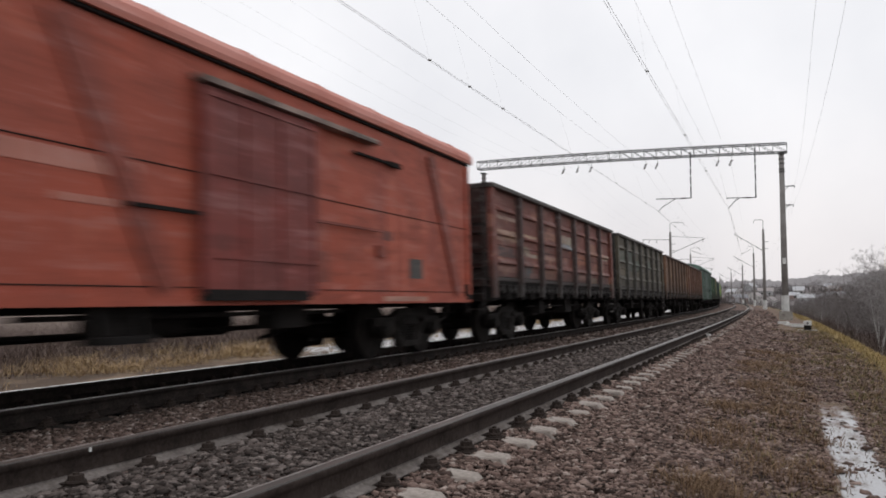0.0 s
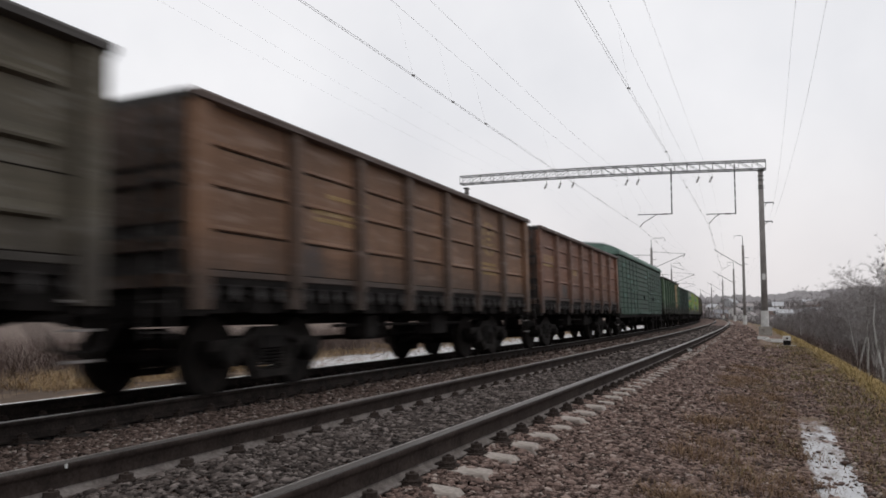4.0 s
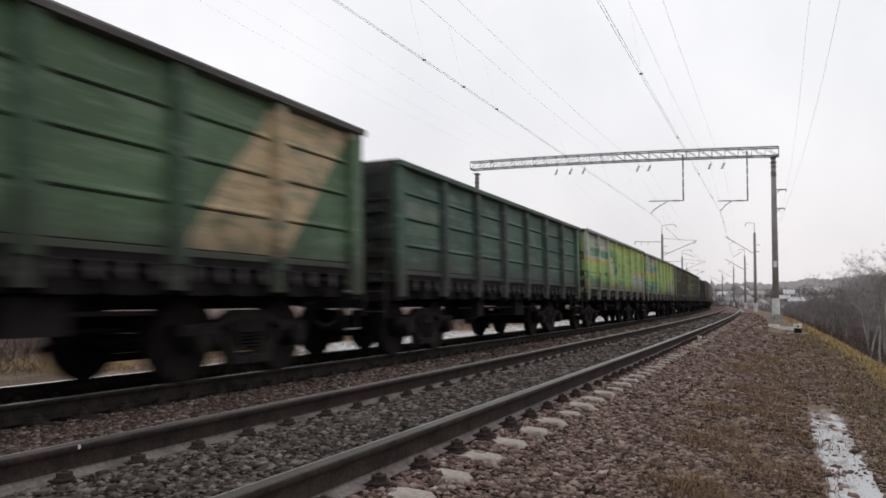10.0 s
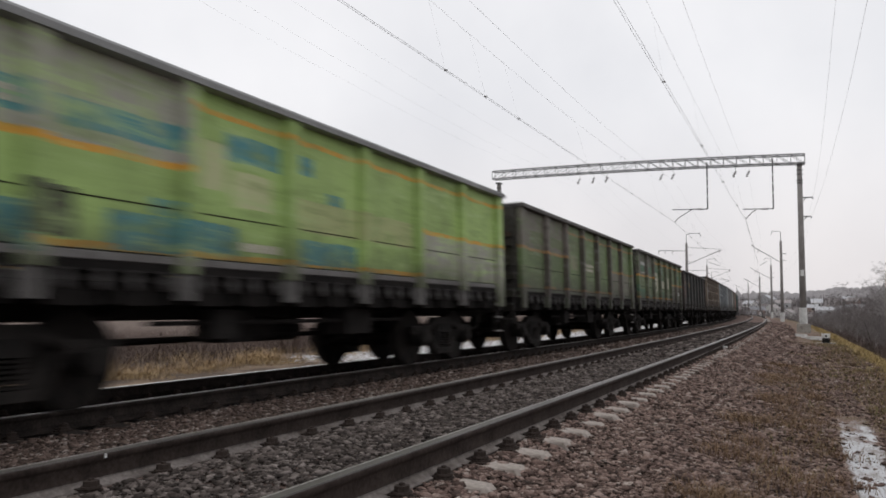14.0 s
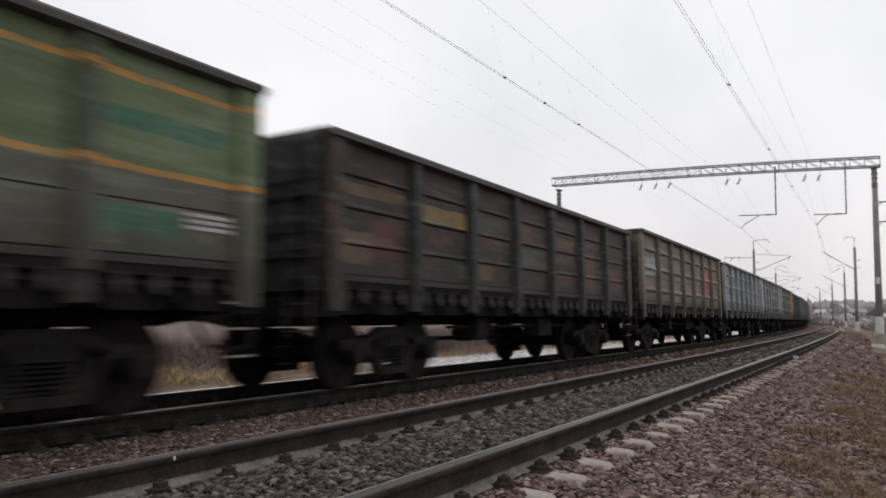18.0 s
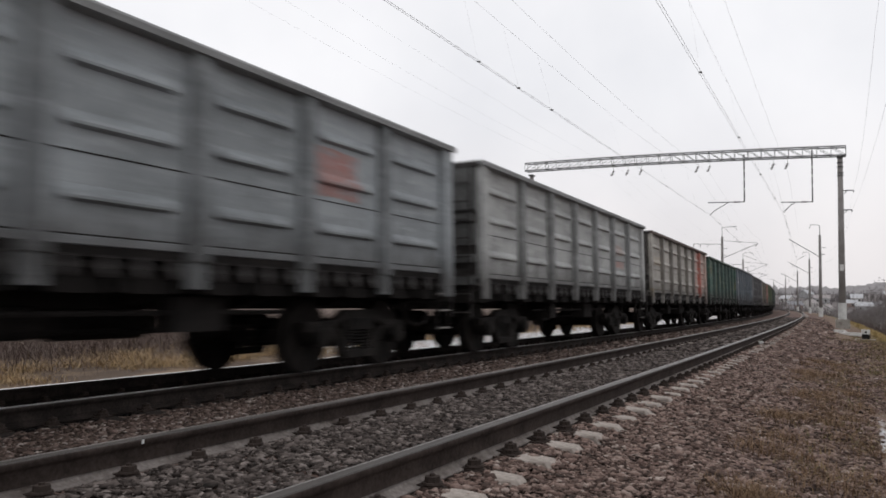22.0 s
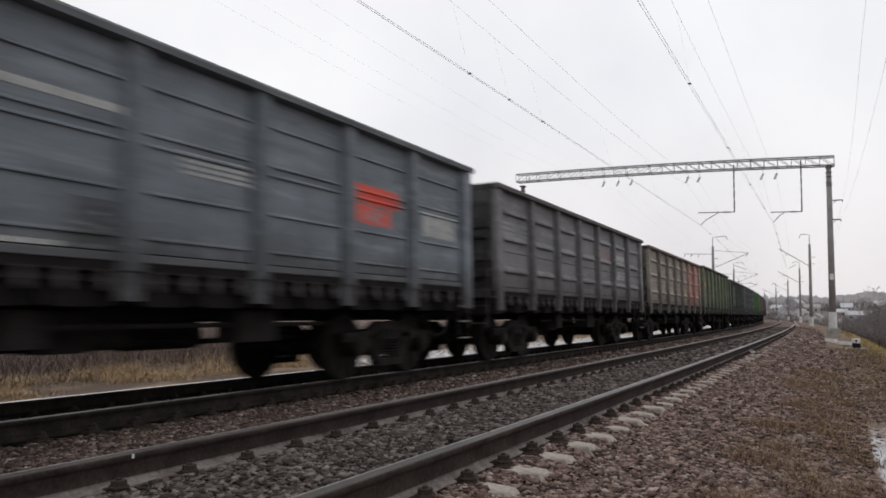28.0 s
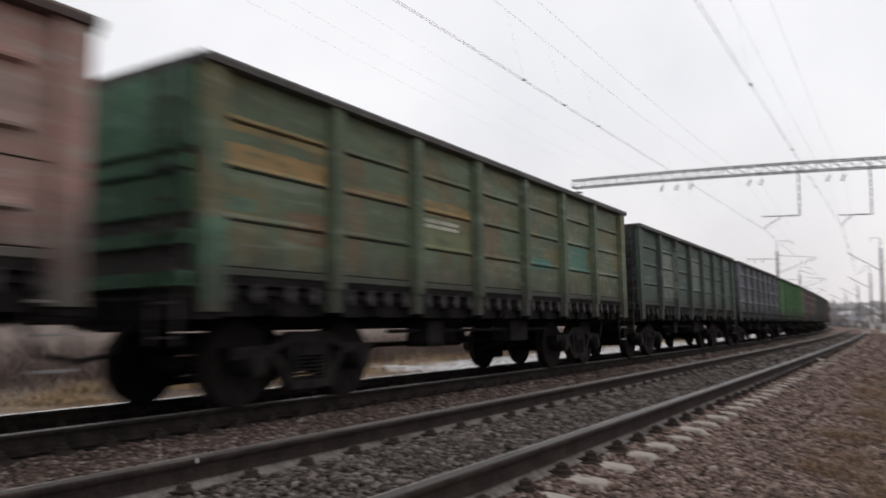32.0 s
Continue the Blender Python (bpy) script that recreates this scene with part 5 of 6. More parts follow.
def painted_mark(g, strong, faint):
    """The painted mark: two curved strokes, three bars and a wide row of plain blocks."""
    y = -SIDE - 0.008
    cx, cz = bay_x(2.47), 2.38
    for a0, a1 in ((95, 190), (-85, 10)):
        s = Shape()
        pts = [math.radians(a0 + (a1 - a0) * k / 8) for k in range(9)]
        for p, q in zip(pts, pts[1:]):
            v = []
            for t in (p, q):
                w = 0.060 + 0.035 * math.sin((t - pts[0]) / (pts[-1] - pts[0]) * math.pi)
                v += [(cx + (0.60 + d) * math.cos(t), y, cz + (0.55 + d) * math.sin(t)) for d in (-w, w)]
            s.add(v, [(0, 1, 3, 2)])
        part("painted_stroke", s, strong, g, "curved painted stroke")
    for k in range(3):
        z = cz + 0.20 - k * 0.22
        x = cx - 0.36 + (2 - k) * 0.05
        part("painted_bar", Shape().add([(x, y, z - 0.075), (x + 0.66, y, z - 0.075), (x + 0.70, y, z + 0.075), (x + 0.04, y, z + 0.075)], [(0, 1, 2, 3)]), strong, g, "slanted painted bar")
    x = bay_x(3.10)
    for k, (wd, ht) in enumerate(((0.36, 0.50), (0.32, 0.34), (0.32, 0.34), (0.36, 0.34), (0.36, 0.34), (0.36, 0.34), (0.38, 0.52))):
        if k == 4:
            x = bay_x(4.10)
        part("painted_block", Shape().box(x, x + wd * 0.8, y - 0.002, y + 0.002, 2.0, 2.0 + ht), faint, g, "plain painted block")
        x += wd + 0.03


build_train()

# ---------------------------------------------------------------- overhead line
GANTRY, SPAN = 48.7, 50.0
LATTICE = surface("weathered_lattice_steel", (0.17, 0.175, 0.18), (0.25, 0.255, 0.26), 3, 0.6, 0.2, bump=0.05)
INSULATOR = surface("brown_glazed_insulator", (0.05, 0.03, 0.025), (0.08, 0.05, 0.04), 5, 0.25, bump=0)
DARKSTEEL = surface("dark_painted_steel", (0.07, 0.07, 0.072), (0.12, 0.12, 0.12), 3, 0.6, 0.3, bump=0.05)


def insulator_string(p, n=4, axis="z", r=0.07):
    """Porcelain discs on a short rod."""
    s = Shape()
    for k in range(n):
        d = k * 0.09
        if axis == "z":
            s.disc((p[0], p[1] + 0.45 * d, 0), r, p[2] - d, p[2] - d - 0.05, "z", 10, r * 0.5)
        else:
            s.disc((p[0], 0, p[2]), r * 0.8, p[1] + d, p[1] + d + 0.05, "y", 10, r * 0.5)
    return s


def gantry():
    g = tagged(new("catenary_gantry"), "grey steel lattice gantry over the tracks on concrete poles", "catenary gantry")
    g.matrix_basis = on_line(GANTRY, 0, 0)
    # local: x along the line, y to the left
    y0, y1, depth = -3.45, 16.0, 0.52
    low = lambda y: 9.47 + 0.24 * (y - y0) / (y1 - y0) + 0.11 * (1 - (2 * (y - y0) / (y1 - y0) - 1) ** 2)
    n = 26
    step = (y1 - y0) / n
    for x in (-0.28, 0.28):
        for dz in (0, depth):
            bow = Shape().tube([(x, y0 + step * i, low(y0 + step * i) + dz) for i in range(0, n + 1, 2)], 0.042, 4)
            part("chord", bow, LATTICE, g)
        for i in range(n + 1):
            y = y0 + step * i
            part("strut", Shape().bar((x, y, low(y)), (x, y, low(y) + depth), 0.028), LATTICE, g)
            if i < n:
                a, b = (y, y + step) if i < n / 2 else (y + step, y)
                part("diagonal", Shape().bar((x, a, low(a)), (x, b, low(b) + depth), 0.026), LATTICE, g)
    for i in range(0, n + 1, 2):
        y = y0 + step * i
        part("tie", Shape().bar((-0.28, y, low(y) + depth), (0.28, y, low(y) + depth), 0.045).bar((-0.28, y, low(y)), (0.28, y, low(y)), 0.045), GALV, g)
    for y in (-3.15, 15.6):
        pole = part("pole", Shape().disc((0, y, 0), 0.20, -1.2, 9.37, "z", 18, 0.135), POLE_GREY, g, "grey concrete pole", smooth=True)
        part("white_foot", Shape().disc((0, y, 0), 0.215, 0.10, 1.02, "z", 18, 0.21), WHITEPAINT, pole, "whitewashed foot of the pole")
        part("base", Shape().box(-0.36, 0.36, y - 0.36, y + 0.36, -0.9, 0.10, 0.03), CONCRETE, pole, "weathered concrete base block")
        part("cap", Shape().box(-0.24, 0.24, y - 0.17, y + 0.17, 9.37, 9.44), DARKSTEEL, pole)
        for z in (8.3, 8.45, 8.8, 9.05):
            part("band", Shape().disc((0, y, 0), 0.175, z, z + 0.05, "z", 14), DARKSTEEL, pole)
    part("number_plate", Shape().box(-0.26, -0.25, -3.25, -3.05, 2.85, 3.2), WHITEPAINT, g, "small white plate")
    for z, reach in ((7.45, 0.66), (6.33, 0.56)):
        part("bracket", Shape().bar((0, -3.0, z), (0, -3.15 - reach, z), 0.06).bar((0, -3.15 - reach, z), (0, -3.15 - reach, z - 0.12), 0.05).bar((0, -3.2, z - 0.3), (0, -3.5, z), 0.035), DARKSTEEL, g, "steel wire bracket")
    # hangers with registration arms over each track
    for yh, zb, ytip, ztip in ((2.0, 7.02, 3.97, 6.27), (-1.7, 6.87, -0.15, 6.30)):
        part("hanger", Shape().bar((0, yh, zb), (0, yh, 9.9), 0.075), DARKSTEEL, g, "hanging steel post")
        part("arm", Shape().bar((0, yh, zb), (0, ytip + 0.12, zb + 0.04), 0.05), DARKSTEEL, g)
        part("arm_insulator", insulator_string((0, yh + 0.28, zb + 0.01), 4, "y", 0.085), INSULATOR, g)
        part("steady_arm", Shape().tube([(0, yh + 0.92, zb), (0, yh + 1.15, zb - 0.14), (0, ytip - 0.25, ztip + 0.28), (0, ytip, ztip)], 0.025), DARKSTEEL, g)
        for zz in (7.75, 8.35, 8.85):
            part("hanger_insulator", Shape().box(-0.045, 0.045, yh - 0.045, yh + 0.045, zz, zz + 0.12), WHITEPAINT, g, "pale insulating sleeve")
    for lat in (-4.68, -3.98, -0.36, 0.40, -9.96, -9.01, -8.14):
        y = -lat
        part("suspension_insulator", insulator_string((0, y, low(y) - 0.36), 4, "z", 0.085), INSULATOR, g)
        part("shackle", Shape().bar((0, y, low(y) - 0.36), (0, y, low(y) + 0.1), 0.014), DARKSTEEL, g)
    return g


gantry()


def single_pole(s, side):
    """A concrete pole with a bracket and a hinged cantilever for one track."""
    lat = (2.75 if s > 120 else 2.6) if side > 0 else -8.18
    track = 0.1 if side > 0 else -4.08
    reach = (lat - track) * 1.0
    g = tagged(new("catenary_pole"), "grey concrete catenary pole with a steel cantilever", "catenary pole", group="catenary poles")
    g.matrix_basis = on_line(s, lat, 0)
    pole = part("pole", Shape().disc((0, 0, 0), 0.20, -1.2, 9.2, "z", 12, 0.135), POLE_GREY, g, smooth=True)
    part("white_foot", Shape().disc((0, 0, 0), 0.23, -0.6, 0.7, "z", 12, 0.225), WHITEPAINT, pole)
    part("top_bracket", Shape().tube([(0, 0, 9.1), (0, 0, 10.3), (0, reach * 0.12, 10.4), (0, reach * 0.38, 10.4), (0, reach * 0.42, 10.0)], 0.035), DARKSTEEL, g)
    if side < 0:
        part("tie_rod", Shape().tube([(0, 0, 8.7), (0, reach, 8.35)], 0.025), DARKSTEEL, g)
        part("strut", Shape().tube([(0, 0, 6.5), (0, reach, 8.3)], 0.035), DARKSTEEL, g)
    else:
        part("strut", Shape().tube([(0, 0, 6.6), (0, reach * 1.32, 8.75)], 0.04), DARKSTEEL, g)
    part("cross_arm", Shape().bar((0, -0.55, 6.9), (0, 0.1, 6.9), 0.05), DARKSTEEL, g)
    part("cross_arm", Shape().bar((0, -0.6, 7.7), (0, 0.1, 7.7), 0.05), DARKSTEEL, g)
    part("steady_arm", Shape().tube([(0, reach * 0.6, 6.85), (0, reach * 0.95, 6.3)], 0.025), DARKSTEEL, g)
    part("insulator", insulator_string((0, reach * 0.97, 8.25), 4), INSULATOR, g)
    if side < 0:
        part("feeder_arm", Shape().bar((0, 0, 8.25), (0, 3.4, 8.35), 0.06), DARKSTEEL, g, "steel arm for the feeder wires")
        for y in (1.6, 2.5, 3.3):
            part("insulator", insulator_string((0, y, 8.25), 4), INSULATOR, g)
    return g


for k in range(1, 7):
    single_pole(GANTRY + SPAN * k, 1)
    single_pole(GANTRY + SPAN * k, -1)


def sag(s, top, low):
    u = ((s - GANTRY) / SPAN) % 1.0
    return top - (top - low) * (1 - (2 * u - 1) ** 2)


def wires():
    runs = np.arange(GANTRY - 2 * SPAN, GANTRY + 6 * SPAN + 0.1, 2.5)
    ends = [GANTRY + k * SPAN for k in range(-2, 7)]
    # each track: contact wire at the gantry and at the supports behind, messengers, droppers within a span
    for held, behind, ins, drift, low, drops in ((0.14, (-0.05, 6.25), -0.36, -0.05, 8.0, (5.5, 12.0, 18.4, 26.2, 34.0, 42.0)), (-3.96, (-4.67, 6.25), -4.68, -0.55, 7.95, (4.0, 9.5, 15.5, 17.9, 20.4, 28.0, 36.0, 44.0))):
        w = tagged(new("overhead_line"), "contact wire and messenger wire with droppers above a track", "overhead wire")
        pins = [at(s, behind[0], behind[1]) if s < GANTRY - 1 else at(s, held, 6.28) for s in ends]

        def contact(s):
            k = max(0, min(len(ends) - 2, int((s - ends[0]) // SPAN)))
            u = (s - ends[k]) / SPAN
            return Vector(pins[k]) * (1 - u) + Vector(pins[k + 1]) * u

        def messenger(s, kk):
            return at(s, ins + 0.74 * kk + drift * max(0.0, min(1.0, (GANTRY - s) / SPAN)), sag(s, 8.85, low + 0.12 * kk))

        for off in (-0.03, 0.03):
            part("contact_wire", Shape().tube([Vector(q) + Vector((off, 0, 0)) for q in pins], 0.0036, 5), WIRE, w)
        for kk in (0, 1):
            part("messenger_wire", Shape().tube([messenger(s, kk) for s in runs], 0.0026, 5), WIRE, w)
        for k in (-1, 0):
            for d in drops:
                s = GANTRY + k * SPAN + d + 1.3
                a = contact(s)
                part("dropper", Shape().tube([a, messenger(s, 0)], 0.0009, 4), WIRE, w)
                part("clamp", Shape().box(-0.04, 0.04, -0.010, 0.010, -0.014, 0.026), WIRE, w, m=pose(*a))
    for lat, top, low in ((-9.96, 8.75, 7.8), (-9.01, 8.7, 7.75), (-8.14, 8.7, 8.0)):
        w = tagged(new("feeder_wire"), "thin feeder wire hung from the gantry", "overhead wire", group="feeder wires")
        part("wire", Shape().tube([at(s, lat, sag(s, top, low)) for s in runs], 0.0011, 5), WIRE, w)
    for l0, l1, top, low in ((3.81, 3.5, 7.42, 6.9), (3.71, 3.85, 6.30, 5.92)):
        w = tagged(new("feeder_wire"), "thin feeder wire on pole brackets beside the track", "overhead wire", group="feeder wires")
        pos = lambda s: l0 + (l1 - l0) * max(0.0, min(1.0, (GANTRY - s) / 30.0))
        part("wire", Shape().tube([at(s, pos(s), sag(s, top, low)) for s in runs], 0.0024, 5), WIRE, w)


wires()


# ---------------------------------------------------------------- stones, grass and snow
def joined(name, v, f, material, label, category):
    """One mesh of many loose pieces, from arrays of points and faces of one size."""
    me = bpy.data.meshes.new(name)
    k = f.shape[1]
    me.vertices.add(len(v))
    me.vertices.foreach_set("co", v.astype(np.float32).ravel())
    me.loops.add(f.size)
    me.loops.foreach_set("vertex_index", f.astype(np.int32).ravel())
    me.polygons.add(len(f))
    me.polygons.foreach_set("loop_start", np.arange(0, f.size, k, dtype=np.int32))
    me.update(calc_edges=True)
    me.validate()
    me.materials.append(material)
    return tagged(new(name, me), label, category, kind="stuff")


def island_material(name, colors, rough=0.9, bump=0.4, fine=60):
    """Each loose piece takes its own tone."""
    m, n, l, p = nodes_of(name)
    g = n.new("ShaderNodeNewGeometry")
    r = n.new("ShaderNodeValToRGB")
    e = r.color_ramp.elements
    while len(e) < len(colors):
        e.new(0.5)
    for i, (pos, c) in enumerate(colors):
        e[i].position, e[i].color = pos, (*c, 1)
    l.new(g.outputs["Random Per Island"], r.inputs["Fac"])
    v = mapped(n, l)
    x = n.new("ShaderNodeMix")
    x.data_type, x.blend_type = "RGBA", "MULTIPLY"
    x.inputs[0].default_value = 1.0
    l.new(r.outputs["Color"], x.inputs[6])
    sm = noise_node(n, l, v, fine, 3)
    l.new(ramp_node(n, l, sm, 0.3, 0.7, (0.7, 0.7, 0.7), (1.2, 1.2, 1.2)), x.inputs[7])
    l.new(x.outputs[2], p.inputs["Base Color"])
    p.inputs["Roughness"].default_value = rough
    p.inputs["Specular IOR Level"].default_value = 0.12
    if bump:
        bump_node(n, l, sm, p, bump, 0.006)
    return m


RNG = np.random.default_rng(4)
LEVEL_X = np.array(sorted(LEVEL), float)
LEVEL_Z = np.array([LEVEL[k] for k in sorted(LEVEL)], float)
CUBE = np.array([(x, y, z) for z in (-1, 1) for y in (-1, 1) for x in (-1, 1)], float)
CUBE_F = np.array([(0, 2, 3, 1), (4, 5, 7, 6), (0, 1, 5, 4), (2, 6, 7, 3), (0, 4, 6, 2), (1, 3, 7, 5)])


def spins(n):
    q = RNG.normal(size=(n, 4))
    q /= np.linalg.norm(q, axis=1)[:, None]
    w, x, y, z = q.T
    return np.stack([np.stack([1 - 2 * (y * y + z * z), 2 * (x * y - w * z), 2 * (x * z + w * y)], -1), np.stack([2 * (x * y + w * z), 1 - 2 * (x * x + z * z), 2 * (y * z - w * x)], -1), np.stack([2 * (x * z - w * y), 2 * (y * z + w * x), 1 - 2 * (x * x + y * y)], -1)], 1)


def heights(s, lat):
    """The ground's height at many places."""
    return np.array([ground_z(a, b) if b < 8 else level(b) for a, b in zip(s.tolist(), lat.tolist())])


def stones(s0, s1, l0, l1, per_m2, size):
    """Places and sizes of crushed stones on the ballast, clear of rails and of the bare sleeper ends."""
    n = int((s1 - s0) * (l1 - l0) * per_m2)
    s, lat = RNG.uniform(s0, s1, n), RNG.uniform(l0, l1, n)
    keep = np.ones(n, bool)
    for c in (0.0, -SPACE):
        d = lat - c
        keep &= np.abs(np.abs(d) - 0.8) > 0.105
    on_sleeper = np.abs(((s - FIRST + PITCH / 2) % PITCH) - PITCH / 2) < np.where(lat > 1.0, 0.105, 0.082)
    bare = 1.20 + 0.05 * np.sin(s * 5.1) * np.sin(s * 1.7)
    keep &= ~(on_sleeper & (lat > 1.0) & (lat < bare) & (RNG.random(n) < 0.985))
    keep &= ~(on_sleeper & (lat > -0.72) & (lat < -0.56) & (RNG.random(n) < 0.7))
    thin = np.where((lat > 3.02) & (lat < 3.36) & (s < 10), 0.04, np.clip((3.25 - lat) / 1.1, 0.38, 1))
    keep &= RNG.random(n) < thin
    s, lat = s[keep], lat[keep]
    z = heights(s, lat) + 0.006 + np.where((lat > 1.24) & (lat < 1.8), 0.018, 0.0) + np.where(np.abs(lat) < 0.6, 0.010, 0.0) + np.where((lat > 0.88) & (lat <= 1.24), 0.026, 0.0)
    return s, lat, z, np.full(len(s), size)


def stone_mesh(name, sets, colors, label):
    s, lat, z, r = (np.concatenate(c) for c in zip(*sets))
    n = len(s)
    size = r[:, None] * 1.12 * RNG.uniform(0.45, 1.5, (n, 3)) * RNG.choice([0.55, 1.0, 1.6], (n, 1), p=[0.45, 0.42, 0.13])
    pts = CUBE[None] * RNG.uniform(0.45, 1.15, (n, 8, 1)) + RNG.normal(0, 0.16, (n, 8, 3))
    pts = np.einsum("nij,nkj->nki", spins(n), pts * size[:, None])
    pts[..., 2] *= 0.46
    v = pts + at_many(s, lat, z)[:, None]
    f = (np.arange(n)[:, None, None] * 8 + CUBE_F[None]).reshape(-1, 4)
    joined(name, v.reshape(-1, 3), f, island_material(name + "_stone", colors, 0.92, 0.5), label, "gravel")


def build_stones():
    red = [(0.0, (0.032, 0.023, 0.019)), (0.28, (0.088, 0.060, 0.051)), (0.55, (0.166, 0.114, 0.097)), (0.80, (0.246, 0.176, 0.151)), (0.93, (0.265, 0.20, 0.172)), (1.0, (0.37, 0.31, 0.275))]
    brown = [(0.0, (0.034, 0.025, 0.021)), (0.3, (0.082, 0.058, 0.048)), (0.6, (0.136, 0.097, 0.081)), (0.88, (0.200, 0.148, 0.127)), (0.97, (0.36, 0.31, 0.28))]
    oily = [(0.0, (0.023, 0.0185, 0.0165)), (0.35, (0.064, 0.052, 0.047)), (0.7, (0.110, 0.091, 0.083)), (0.95, (0.205, 0.175, 0.162))]
    # tones blackened so the stones carry the shade under the train
    shade = [(0.0, (0.006, 0.006, 0.006)), (0.6, (0.014, 0.012, 0.012)), (0.96, (0.03, 0.026, 0.024))]
    stone_mesh("ballast_shoulder", [stones(-5, 1.2, 0.9, 3.4, 500, 0.02), stones(1.2, 7, 0.9, 3.4, 2300, 0.0135), stones(7, 15, 0.9, 3.4, 1300, 0.0165), stones(15, 32, 0.9, 4.3, 330, 0.025), stones(32, 75, 0.9, 2.6, 60, 0.048), stones(-5, 2.5, 3.4, 4.4, 300, 0.018), stones(2.5, 15, 3.3, 4.4, 1900, 0.012)], red, "loose reddish-brown crushed stone of the ballast shoulder")
    stone_mesh("ballast_between_rails", [stones(-5, 1.0, -0.7, 0.7, 450, 0.022), stones(1.0, 8, -0.7, 0.7, 1700, 0.0145), stones(8, 16, -0.7, 0.7, 950, 0.018), stones(16, 70, -0.7, 0.7, 90, 0.042)], oily, "grey oily crushed stone between the rails")
    stone_mesh("ballast_between_tracks", [stones(-5, 1.0, -3.42, -0.9, 350, 0.022), stones(1.0, 9, -3.42, -0.9, 1000, 0.015), stones(9, 20, -3.42, -0.9, 420, 0.022), stones(20, 60, -3.42, -0.9, 90, 0.040)], brown, "loose reddish-brown crushed stone between the tracks")
    stone_mesh("ballast_under_train", [stones(1, 30, -5.08, -3.68, 110, 0.034), stones(1, 14, -3.5, -3.36, 400, 0.017)], shade, "crushed stone under the train, blackened for the shade there")
    stone_mesh("ballast_beyond", [stones(2, 32, -6.9, -5.28, 90, 0.032)], brown, "crushed stone beyond the far rail")


def blades(s, lat, height, width, lean, z_off=0.0):
    """Grass blades: each a bent strip of two faces."""
    n = len(s)
    z = heights(s, lat) + z_off
    base = at_many(s, lat, z)
    a = RNG.uniform(0, 2 * np.pi, n)
    d = np.stack([np.cos(a), np.sin(a), 0 * a], -1)
    side = np.stack([-np.sin(a), np.cos(a), 0 * a], -1) * width[:, None] / 2
    up = np.array([0, 0, 1.0])
    mid = base + d * (lean * height * 0.35)[:, None] + up * (height * 0.6)[:, None]
    tip = base + d * (lean * height)[:, None] + up * height[:, None]
    v = np.stack([base - side - up * 0.03, base + side - up * 0.03, mid + side * 0.7, mid - side * 0.7, tip + side * 0.1, tip - side * 0.1], 1)
    f = np.arange(n)[:, None, None] * 6 + np.array([(0, 1, 2, 3), (3, 2, 4, 5)])[None]
    return v.reshape(-1, 3), f.reshape(-1, 4)


def clumped(n, s0, s1, l0, l1, clumps, spread, power=1.0):
    """Places gathered in tufts; power > 1 crowds the tufts towards s0."""
    cs, cl = s0 + (s1 - s0) * RNG.random(clumps) ** power, RNG.uniform(l0, l1, clumps)
    k = RNG.integers(0, clumps, n)
    return cs[k] + RNG.normal(0, spread, n), cl[k] + RNG.normal(0, spread, n)


